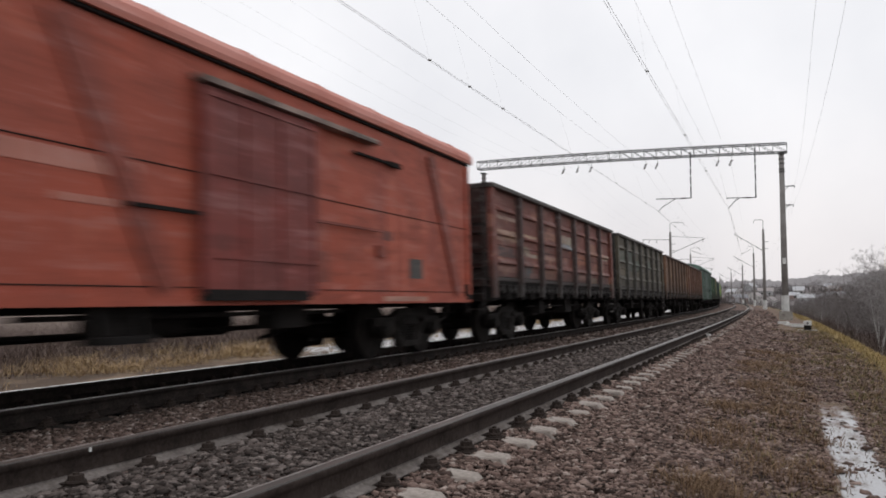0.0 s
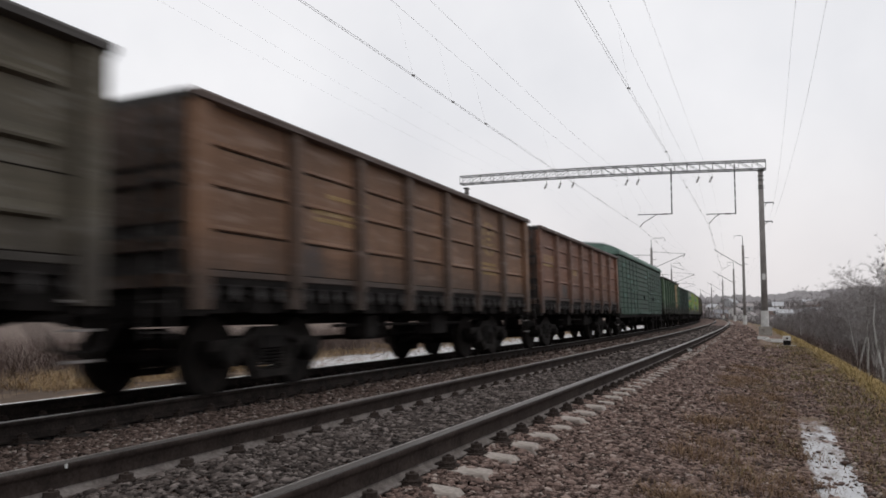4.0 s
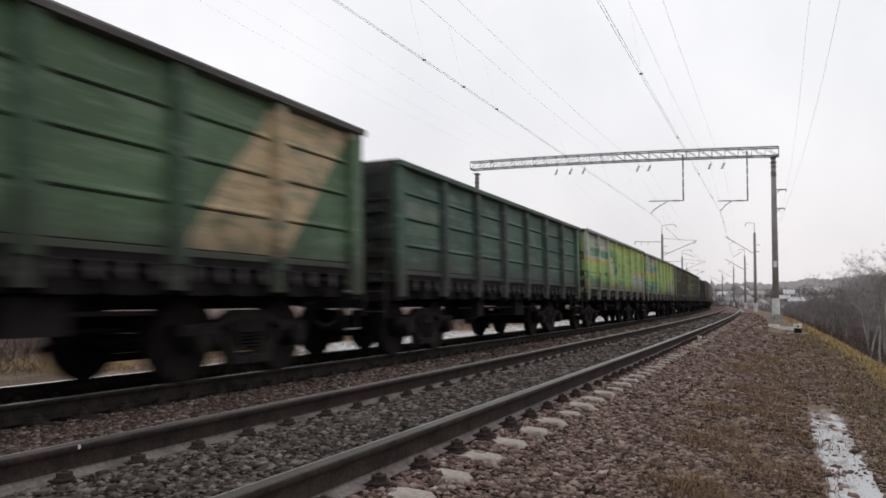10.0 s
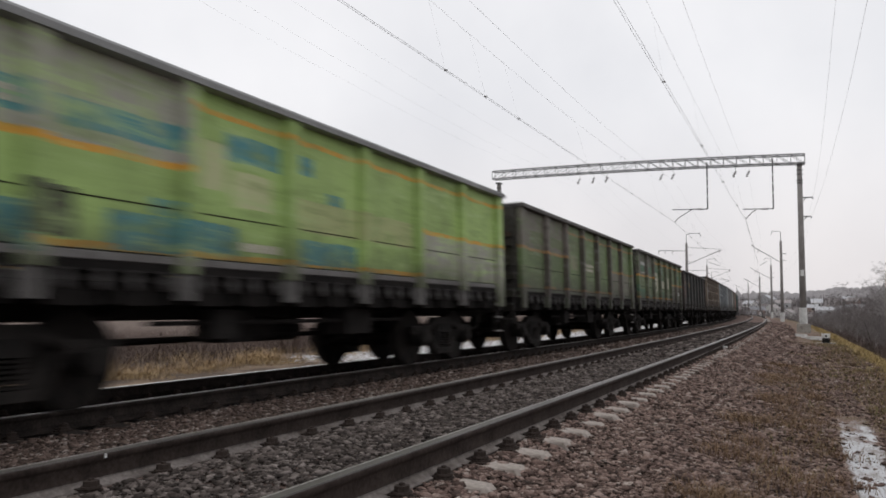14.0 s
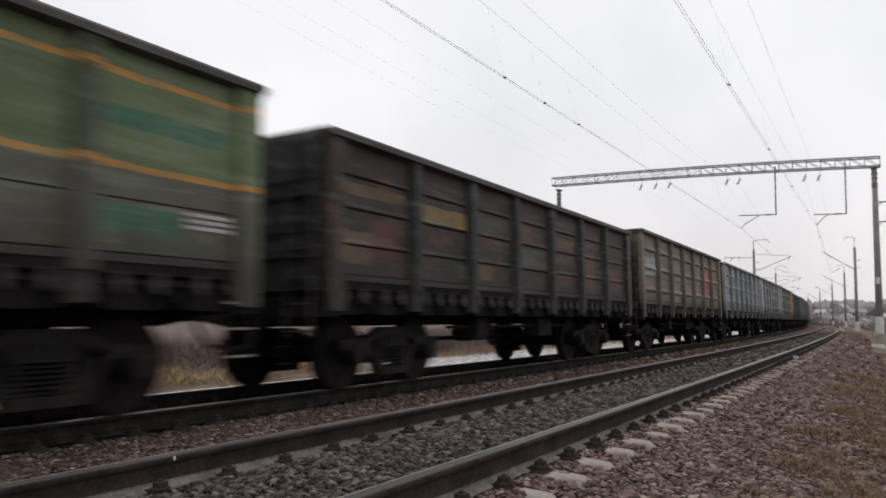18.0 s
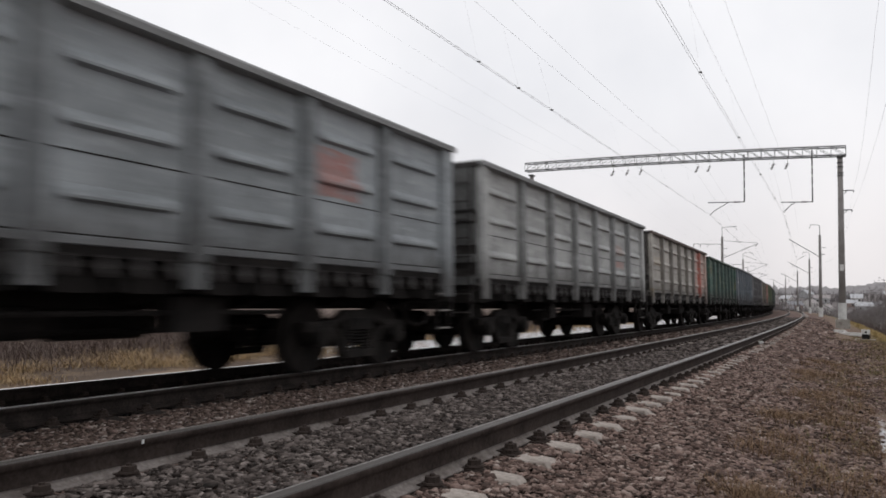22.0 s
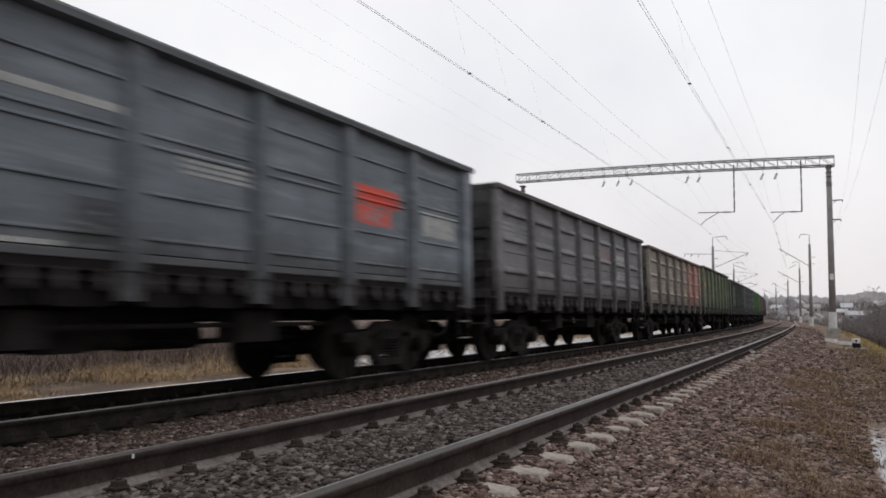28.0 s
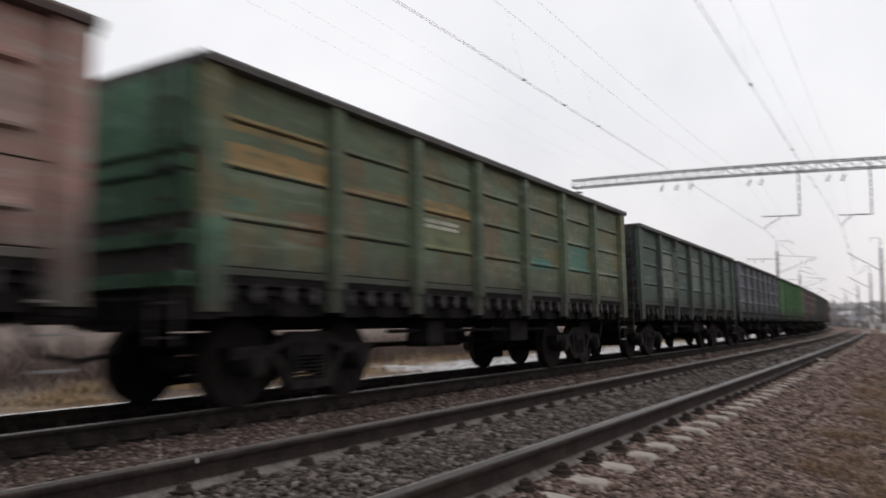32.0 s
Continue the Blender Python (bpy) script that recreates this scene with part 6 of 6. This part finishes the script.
def build_grass():
    dry = island_material("dry_verge_grass", [(0, (0.095, 0.064, 0.042)), (0.35, (0.190, 0.128, 0.078)), (0.55, (0.31, 0.22, 0.130)), (0.7, (0.165, 0.142, 0.062)), (1, (0.110, 0.110, 0.046))], 0.9, 0)
    straw = island_material("straw_grass", [(0, (0.17, 0.112, 0.066)), (0.4, (0.34, 0.230, 0.118)), (0.8, (0.47, 0.335, 0.180)), (0.95, (0.56, 0.44, 0.28)), (1, (0.22, 0.15, 0.09))], 0.9, 0)
    dark = island_material("brown_dead_weeds", [(0, (0.11, 0.066, 0.042)), (0.5, (0.18, 0.115, 0.070)), (1, (0.27, 0.19, 0.12))], 0.9, 0)
    # verge beside the camera
    s, l = clumped(13000, -5.0, 32, 2.5, 4.5, 360, 0.13, 1.4)
    more = clumped(18000, -5.0, 40, 3.4, 4.6, 380, 0.16, 1.2)
    s, l = np.concatenate([s, more[0]]), np.concatenate([l, more[1]])
    v, f = blades(s, l, RNG.uniform(0.015, 0.075, len(s)) * np.where((l > 2.95) & (l < 3.42) & (s < 11), 0.25, 1.0), RNG.uniform(0.003, 0.007, len(s)) * (1 + s / 18), RNG.uniform(0.5, 2.6, len(s)))
    joined("verge_grass", v, f, dry, "short dry grass in tufts on the verge", "grass")
    s, l = clumped(13000, 2.2, 17, 2.15, 2.95, 75, 0.12, 1.2)
    v, f = blades(s, l, RNG.uniform(0.02, 0.10, len(s)), RNG.uniform(0.003, 0.007, len(s)), RNG.uniform(0.5, 2.4, len(s)))
    joined("dead_weeds", v, f, dark, "rust-brown dead weeds on the gravel", "weeds")
    # longer grass on the embankment's edge
    s, l = clumped(48000, -6, 80, 4.25, 5.9, 3000, 0.16, 1.25)
    v, f = blades(s, l, RNG.uniform(0.04, 0.14, len(s)), RNG.uniform(0.005, 0.010, len(s)) * (1 + s / 25), RNG.uniform(0.3, 1.6, len(s)))
    joined("edge_grass", v, f, island_material("yellow_green_grass", [(0, (0.25, 0.180, 0.085)), (0.5, (0.39, 0.285, 0.135)), (0.8, (0.29, 0.228, 0.095)), (1, (0.48, 0.365, 0.20))], 0.9, 0), "yellow-green grass on the embankment's edge", "grass")
    # straw beyond the far track
    s, l = clumped(9000, 3, 19, -11.6, -9.3, 40, 0.30, 1.0)
    more = clumped(15000, 12, 62, -15.0, -10.2, 190, 0.34, 1.3)
    s, l = np.concatenate([s, more[0]]), np.concatenate([l, more[1]])
    v, f = blades(s, l, RNG.uniform(0.03, 0.20, len(s)) * np.clip((-l - 8.6) / 2.2, 0.2, 1.4), RNG.uniform(0.005, 0.010, len(s)) * (1 + s / 40), RNG.uniform(0.8, 4.5, len(s)))
    joined("straw_grass", v, f, straw, "tall straw-coloured dry grass beyond the tracks", "grass")
    # brown thicket behind it
    s, l = clumped(44000, 3, 130, -30, -10.8, 1500, 0.6, 1.2)
    more = clumped(52000, 0, 75, -19, -13.0, 300, 0.5, 1.1)
    s, l = np.concatenate([s, more[0]]), np.concatenate([l, more[1]])
    v, f = blades(s, l, RNG.uniform(0.2, 1.0, len(s)), RNG.uniform(0.004, 0.008, len(s)) * (1 + s / 50), RNG.uniform(0.5, 3.0, len(s)))
    joined("thicket", v, f, island_material("brown_thicket", [(0, (0.078, 0.056, 0.049)), (0.5, (0.122, 0.089, 0.078)), (0.85, (0.185, 0.140, 0.122)), (1, (0.31, 0.26, 0.222))], 0.9, 0), "leafless brown thicket behind the dry grass", "shrubs")
    # brush on the slope below the edge
    s, l = clumped(60000, 12, 240, 7.0, 30, 2400, 0.45, 1.4)
    v, f = blades(s, l, RNG.uniform(0.3, 2.0, len(s)), RNG.uniform(0.004, 0.009, len(s)) * (1 + s / 40), RNG.uniform(0.1, 1.8, len(s)))
    joined("slope_brush", v, f, island_material("dark_brush", [(0, (0.064, 0.046, 0.041)), (0.6, (0.100, 0.074, 0.067)), (1, (0.150, 0.118, 0.110))], 0.9, 0), "dark leafless brush on the slope of the embankment", "shrubs")

    # gardens and copses towards the town
    s, l = clumped(15000, 190, 520, -25, 170, 420, 3.5, 1.1)
    v, f = blades(s, l, RNG.uniform(0.8, 4.2, len(s)) + np.maximum(0, -np.interp(l, LEVEL_X, LEVEL_Z) - 2.5), RNG.uniform(0.05, 0.16, len(s)), RNG.uniform(0.0, 0.7, len(s)))
    # copse tones greyed to hold the haze of distance
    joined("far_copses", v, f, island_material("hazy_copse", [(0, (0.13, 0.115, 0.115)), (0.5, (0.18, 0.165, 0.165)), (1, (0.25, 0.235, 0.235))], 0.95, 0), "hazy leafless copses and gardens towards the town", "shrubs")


build_stones()
build_grass()


# ---------------------------------------------------------------- trees
def tree_shapes(seed, height, spread, droop, stout=0.014):
    """A bare tree: tapered trunk and limbs, and a crown of fine twigs."""
    rnd = random.Random(seed)
    trunk, crown = Shape(), Shape()
    tips = []

    def limb(p, d, length, r, depth):
        pts, q = [p], p.copy()
        k = 4 if depth < 2 else 3
        for i in range(k):
            d = (d + Vector((rnd.uniform(-1, 1), rnd.uniform(-1, 1), rnd.uniform(-0.4, 0.6))) * 0.16).normalized()
            q = q + d * length / k
            pts.append(q.copy())
        shape = trunk if depth < 1 else crown
        n = 7 if depth == 0 else 4 if depth == 1 else 3
        v, f = [], []
        for i, c in enumerate(pts):
            rr = r * (1 - 0.8 * i / k)
            e = (pts[min(i + 1, k)] - pts[max(i - 1, 0)]).normalized()
            a = e.cross(Vector((0, 0, 1)) if abs(e.z) < 0.9 else Vector((1, 0, 0))).normalized()
            b = e.cross(a)
            v += [tuple(c + rr * (a * math.cos(2 * math.pi * j / n) + b * math.sin(2 * math.pi * j / n))) for j in range(n)]
        for i in range(k):
            f += [(i * n + j, i * n + (j + 1) % n, (i + 1) * n + (j + 1) % n, (i + 1) * n + j) for j in range(n)]
        shape.add(v, f)
        if depth >= 3:
            tips.append((pts[-1], d))
            return
        count = (10, 6, 6)[depth]
        for i in range(count):
            u = rnd.uniform(0.30 if depth == 0 else 0.15, 1.0)
            j = min(int(u * k), k - 1)
            c = pts[j].lerp(pts[j + 1], u * k - j)
            ang = rnd.uniform(0, 2 * math.pi)
            rise = rnd.uniform(0.25, 0.9) - droop * depth * 0.3
            out = Vector((math.cos(ang), math.sin(ang), rise)).normalized()
            out = (out + d * 0.5).normalized()
            limb(c, out, length * rnd.uniform(0.32, 0.5) * (spread if depth == 0 else 1.0), r * (0.30 if depth == 0 else 0.45), depth + 1)

    limb(Vector((0, 0, -0.3)), Vector((rnd.uniform(-0.06, 0.06), rnd.uniform(-0.06, 0.06), 1)), height, height * stout, 0)
    # twigs: thin slivers at the ends
    for p, d in tips:
        for _ in range(15):
            e = (d + Vector((rnd.uniform(-1, 1), rnd.uniform(-1, 1), rnd.uniform(-0.6 - droop, 0.8))) * 0.8).normalized()
            a = e.cross(Vector((rnd.random(), rnd.random(), 0.3))).normalized() * 0.0055
            ln = rnd.uniform(0.3, 0.75) * height / 10
            crown.add([p - a, p + a, p + e * ln], [(0, 1, 2)])
    return trunk, crown


def trees():
    bark = surface("grey_bark", (0.06, 0.05, 0.043), (0.11, 0.095, 0.085), 4, 0.95, bump=0.5)
    birch = surface("birch_bark", (0.50, 0.49, 0.47), (0.64, 0.63, 0.61), 2, 0.8, bump=0.3, stretch=(1, 1, 4), spot=(0.05, 0.045, 0.04), spot_at=(0.60, 0.66), spot_scale=3)
    # twig colours lightened to carry the haze over the wood
    twig = surface("twigs", (0.17, 0.152, 0.149), (0.24, 0.218, 0.214), 1, 0.95, bump=0)
    birch_twig = surface("birch_twigs", (0.25, 0.232, 0.228), (0.34, 0.318, 0.315), 1, 0.95, bump=0)
    kinds = []
    for i, (h, sp, dr, b, t, label, cat) in enumerate(((11, 0.8, 0.5, birch, birch_twig, "slender leafless birch with white bark", "birch tree"), (9.5, 0.9, 0.3, birch, birch_twig, "slender leafless birch with white bark", "birch tree"), (9, 1.1, 0.1, bark, twig, "bare leafless tree with grey bark", "tree"), (7, 1.3, 0.1, bark, twig, "low bare leafless tree with grey bark", "tree"), (8, 1.0, 0.2, bark, twig, "bare leafless tree with grey bark", "tree"), (3.4, 1.7, 0.0, bark, twig, "low leafless bush on the slope", "bush"), (2.6, 2.0, 0.0, bark, twig, "low leafless bush on the slope", "bush"))):
        trunk, crown = tree_shapes(20 + i, h, sp, dr, 0.0145 if i < 2 else 0.014)
        kinds.append((trunk.mesh("trunk", True), crown.mesh("crown"), b, t, label, cat))
    rnd = random.Random(9)

    def plant(k, s, lat, scale):
        tm, cm, b, t, label, cat = kinds[k]
        g = tagged(new("bush" if k > 4 else "tree"), label, cat, group="bushes on the slope" if k > 4 else "bare trees")
        part("trunk", tm, b, g)
        part("crown", cm, t, g)
        g.matrix_basis = pose(*at(s, lat, level(lat)), rnd.uniform(-3, 3), rnd.uniform(-3, 3), rnd.uniform(0, 360)) @ Matrix.Scale(scale, 4)

    # wood below the embankment
    for i in range(190):
        s = 34 + 240 * (i / 190) ** 1.2 + rnd.uniform(-4, 4)
        lat = rnd.uniform(13, 26 + s * 0.22)
        plant(rnd.choice((0, 1, 2, 2, 3, 4)), s, lat, rnd.uniform(0.45, 0.72))
    for s, lat, k, sc in ((50, 9.4, 0, 0.50), (54, 10.0, 1, 0.58), (57, 11.4, 0, 0.54), (60, 10.4, 1, 0.56), (63, 12.4, 0, 0.56), (53, 9.0, 1, 0.52), (56, 12.8, 2, 0.66), (61, 13.6, 4, 0.72), (52, 11.2, 3, 0.72), (66, 13.4, 2, 0.68), (72, 14.4, 2, 0.86), (76, 15.6, 4, 0.92), (80, 16.4, 1, 0.80), (84, 17.4, 2, 0.90), (68, 14.8, 1, 0.76), (88, 17.8, 4, 0.95), (92, 18.6, 0, 0.82), (64, 14.2, 4, 0.86), (60, 12.6, 0, 0.66), (58, 13.4, 2, 0.80), (96, 19.0, 2, 0.95), (74, 16.4, 0, 0.76), (70, 15.6, 3, 0.95), (48, 11.0, 2, 0.62), (46, 10.2, 4, 0.60), (70, 10.6, 0, 0.56), (73, 12.2, 1, 0.70), (76, 13.2, 0, 0.64), (78, 11.6, 1, 0.62), (82, 13.6, 0, 0.60), (86, 14.6, 1, 0.72), (84, 12.4, 1, 0.58), (92, 15.2, 0, 0.64), (66, 11.4, 1, 0.64), (98, 15.4, 1, 0.66), (75, 14.0, 1, 0.72), (80, 14.8, 0, 0.66), (88, 16.2, 1, 0.74), (70, 12.8, 0, 0.62), (95, 16.8, 0, 0.68), (102, 14.4, 2, 0.75), (108, 15.6, 4, 0.8), (90, 13.4, 2, 0.75), (79, 13.0, 4, 0.72), (118, 14.2, 2, 0.75)):
        plant(k, s, lat, sc)
    for i in range(110):
        s = 16 + 150 * (i / 110) ** 1.5 + rnd.uniform(-3, 3)
        plant(rnd.choice((5, 6)), s, rnd.uniform(8.5, 15 + s * 0.08), rnd.uniform(0.7, 1.2))
    # woods and gardens towards the town
    for i in range(110):
        s = rnd.uniform(280, 415)
        plant(rnd.choice((2, 3, 4)), s, rnd.choice((rnd.uniform(-70, -14), rnd.uniform(16, 150))), rnd.uniform(0.4, 0.7))


trees()


# ---------------------------------------------------------------- the town behind the curve
def hill_z(r):
    """Height of the town's hillside by its distance from the world's origin."""
    return np.interp(r, (420, 450, 500, 560, 640), (-7.0, -2.5, 2.5, 8.5, 10.0))


def build_hill():
    """A low rise behind the curve, which carries the town."""
    rings, rays = (420, 435, 450, 475, 500, 530, 560, 640), [radians(2 + 1.5 * k) for k in range(45)]
    v = [(r * math.sin(a), r * math.cos(a), hill_z(r) + 0.8 * noise.noise(Vector((r * 0.02, a * 14, 2)))) for r in rings for a in rays]
    n = len(rays)
    f = [(i * n + j, i * n + j + 1, (i + 1) * n + j + 1, (i + 1) * n + j) for i in range(len(rings) - 1) for j in range(n - 1)]
    me = bpy.data.meshes.new("hill")
    me.from_pydata(v, [], f)
    # hillside colour lightened for the haze of distance
    me.materials.append(surface("hazy_hillside", (0.17, 0.152, 0.150), (0.27, 0.245, 0.24), 0.05, 1.0, fine=0.6, bump=0, spot=(0.50, 0.50, 0.515), spot_at=(0.60, 0.66), spot_scale=0.12))
    tagged(new("ground_hill", me), "hazy brown hillside with gardens and patches of snow", "hill", kind="structure")
    # bare garden trees, as slivers in clumps
    c = 620
    cr, ca = RNG.uniform(430, 560, c), np.radians(RNG.uniform(4, 60, c))
    k = RNG.integers(0, c, 24000)
    r, a = cr[k] + RNG.normal(0, 3.0, len(k)), ca[k] + RNG.normal(0, 3.0, len(k)) / cr[k]
    base = np.stack([r * np.sin(a), r * np.cos(a), hill_z(r) - 0.5], -1)
    turn, ht = RNG.uniform(0, np.pi, len(k)), RNG.uniform(1.5, 6.0, len(k)) * (0.6 + 0.4 * np.sin(k * 1.7))
    side = np.stack([np.cos(turn), np.sin(turn), 0 * turn], -1) * RNG.uniform(0.08, 0.22, len(k))[:, None]
    tip = base + np.stack([RNG.normal(0, 0.7, len(k)), RNG.normal(0, 0.7, len(k)), ht], -1)
    pts = np.stack([base - side, base + side, tip + side * 0.4, tip - side * 0.4], 1).reshape(-1, 3)
    # haze of distance put into the garden trees' tones
    joined("hillside_trees", pts, np.arange(len(k) * 4).reshape(-1, 4), island_material("hazy_garden_trees", [(0, (0.11, 0.098, 0.10)), (0.5, (0.16, 0.145, 0.147)), (1, (0.24, 0.222, 0.225))], 0.95, 0), "hazy leafless garden trees on the hillside", "trees")


def house(r, a, w, d, h, rise, turn, wall, roof):
    g = tagged(new("house"), "distant low house with a pitched roof", "house", group="houses of the town")
    a = radians(a)
    g.matrix_basis = pose(r * math.sin(a), r * math.cos(a), float(hill_z(r)) - 0.6, 0, 0, turn - math.degrees(a))
    part("wall", Shape().box(-w / 2, w / 2, -d / 2, d / 2, 0, h), wall, g)
    part("gable", Shape().prism([(-d / 2, h), (d / 2, h), (0, h + rise)], -w / 2, w / 2, "x"), wall, g)
    part("roof", Shape().prism([(-d / 2 - 0.5, h - 0.25), (0, h + rise + 0.12), (d / 2 + 0.5, h - 0.25), (0, h + rise - 0.1)], -w / 2 - 0.5, w / 2 + 0.5, "x"), roof, g)
    part("chimney", Shape().box(w * 0.2, w * 0.2 + 0.6, -0.3, 0.3, h, h + rise + 0.9), CONCRETE, g)
    n = max(2, int(w / 3))
    for i in range(n):
        cx = -w / 2 + (i + 0.5) * w / n
        win = part("window", Shape().box(cx - 0.6, cx + 0.6, -d / 2 - 0.06, -d / 2 - 0.02, 1.0, 2.4), WHITEPAINT, g)
        part("pane", Shape().box(cx - 0.48, cx + 0.48, -d / 2 - 0.09, -d / 2 - 0.05, 1.12, 2.28), BLACK, win)


def town():
    # wall and roof colours lightened, with the distant haze painted in
    walls = [surface("pale_plaster", (0.58, 0.57, 0.55), (0.68, 0.66, 0.64), 0.6), surface("brick_wall", (0.30, 0.21, 0.18), (0.36, 0.27, 0.24), 0.8), surface("grey_plaster", (0.38, 0.38, 0.38), (0.46, 0.46, 0.46), 0.6)]
    roofs = [surface("snowy_sheet_roof", (0.42, 0.425, 0.445), (0.54, 0.545, 0.56), 0.5), surface("hazy_brown_roof", (0.30, 0.275, 0.27), (0.38, 0.35, 0.345), 0.5), surface("slate_roof", (0.22, 0.22, 0.235), (0.30, 0.30, 0.315), 0.5)]
    rnd = random.Random(3)
    # streets that climb the hillside
    for r, count in ((436, 9), (456, 10), (478, 10), (502, 9), (528, 8)):
        for i in range(count):
            a = 15.0 + 20.0 * (i + rnd.uniform(0.15, 0.85)) / count
            house(r + rnd.uniform(-8, 8), a, rnd.uniform(5.5, 9.0), rnd.uniform(5.0, 7.0), rnd.uniform(2.6, 3.6), rnd.uniform(1.6, 2.4), rnd.choice((0, 90, 20, -25, 70)) + rnd.uniform(-8, 8), rnd.choice(walls), rnd.choice(roofs[:1] + roofs))


build_hill()
town()


def far_woods():
    """The wooded rise far behind the town: a ragged strip of tree tops."""
    rnd, n = random.Random(12), 900
    v, f = [], []
    for i in range(n + 1):
        a = radians(-45 + 110 * i / n)
        r = 560 + 40 * noise.noise(Vector((i * 0.02, 0, 0)))
        top = 14 + 4 * max(-1.0, min(1.0, (i - 560) / 60)) + 5 * noise.noise(Vector((i * 0.012, 3, 0))) + 3.0 * noise.noise(Vector((i * 0.09, 5, 0))) + 1.6 * noise.noise(Vector((i * 0.5, 9, 0))) + rnd.uniform(-0.6, 0.6)
        x, y = r * math.sin(a), r * math.cos(a)
        v += [(x, y, -9.0), (x, y, top), (x * 1.1, y * 1.1, top * 0.9), (x * 1.1, y * 1.1, -9.0)]
    for i in range(n):
        f += [(4 * i + k, 4 * i + 4 + k, 4 * i + 5 + k, 4 * i + 1 + k) for k in range(3)]
    me = bpy.data.meshes.new("backdrop")
    me.from_pydata(v, [], f)
    # pale grey base colour paints in the haze before the wood
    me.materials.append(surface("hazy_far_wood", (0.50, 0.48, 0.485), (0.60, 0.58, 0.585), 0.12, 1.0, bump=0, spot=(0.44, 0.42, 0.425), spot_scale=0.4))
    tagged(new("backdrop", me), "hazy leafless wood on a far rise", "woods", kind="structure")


far_woods()


# ---------------------------------------------------------------- small things beside the track
def marker_post():
    g = tagged(new("marker_post"), "short black and white marker post on a pale slab", "marker post")
    g.matrix_basis = on_line(33.0, 3.66, level(3.66)) @ Matrix.Scale(0.82, 4)
    part("slab", Shape().box(-0.35, 0.35, -0.42, 0.42, -0.05, 0.05, 0.02), CONCRETE, g, "pale concrete slab")
    part("foot", Shape().prism([(-0.16, -0.16), (0.16, -0.16), (0.16, 0.16), (-0.16, 0.16)], 0.05, 0.27, "z"), BLACK, g, "black lower half")
    part("head", Shape().prism([(-0.17, -0.17), (0.17, -0.17), (0.17, 0.17), (-0.17, 0.17)], 0.27, 0.48, "z"), WHITEPAINT, g, "white painted top")
    part("dial", Shape().disc((-0.172, 0, 0.37), 0.05, -0.180, -0.170, "x", 12), BLACK, g)


marker_post()
for s, lat, w, l, a in ((37.5, 3.25, 0.5, 1.6, 12), (40.5, 2.9, 0.4, 1.1, -8)):
    slab = tagged(new("concrete_slab"), "pale concrete slab lying on the verge", "slab", group="slabs by the pole")
    slab.matrix_basis = on_line(s, lat, level(lat) + 0.03) @ pose(0, 0, 0, 2, 3, a)
    part("slab_body", Shape().box(-l / 2, l / 2, -w / 2, w / 2, -0.08, 0.07, 0.02), WHITEPAINT, slab)

stone = tagged(new("white_stone"), "small bright white stone beside the rail", "stone")
stone.matrix_basis = on_line(20.5, 0.97, -0.17)
part("stone_body", Shape().prism([(-0.06, -0.04), (0.05, -0.05), (0.07, 0.03), (-0.03, 0.06)], -0.05, 0.06, "z"), WHITEPAINT, stone)


# ---------------------------------------------------------------- what moves
SPEEDS = [(0, 9.13), (4, 9.13), (8, 9.14), (12, 9.19), (16, 9.20), (20, 9.165), (24, 9.115), (28, 9.07), (32, 9.04)]
START = 13.90                  # the first wagon's far end at the start


def travelled(t):
    d = 0.0
    for (a, va), (b, vb) in zip(SPEEDS, SPEEDS[1:]):
        if t <= a:
            break
        u = min(t, b)
        vu = va + (vb - va) * (u - a) / (b - a)
        d += (va + vu) / 2 * (u - a)
    return d


def motions():
    tilt = -math.degrees(CANT / 1.6)
    # START names the body's end: the coupling lies 0.6 m beyond it
    front = START + 0.585
    for i, (wagon, length) in enumerate(TRAIN):
        if i:
            front += length
        mid = front - length / 2 - (0.35 if length == LEN_GREEN else 0.0)
        walk(wagon, [(t, on_line(mid - travelled(t), -SPACE, DROP - CANT / 2, tilt)) for t in range(33)])
    # the wheels roll without slip; all wheelsets at one place on their bogies share one set of keys
    for dx in (-0.925, 0.925):
        group = [w for w, x in AXLES if x == dx]
        step = 2 / FPS
        walk(group[0], [(k * step, pose(dx, 0, 0.475, 0, -math.degrees(travelled(k * step) / 0.475), 0)) for k in range(481)])
        keys = group[0].animation_data
        for w in group[1:]:
            w.rotation_mode = "QUATERNION"
            own = w.animation_data_create()
            own.action, own.action_slot = keys.action, keys.action_slot


motions()
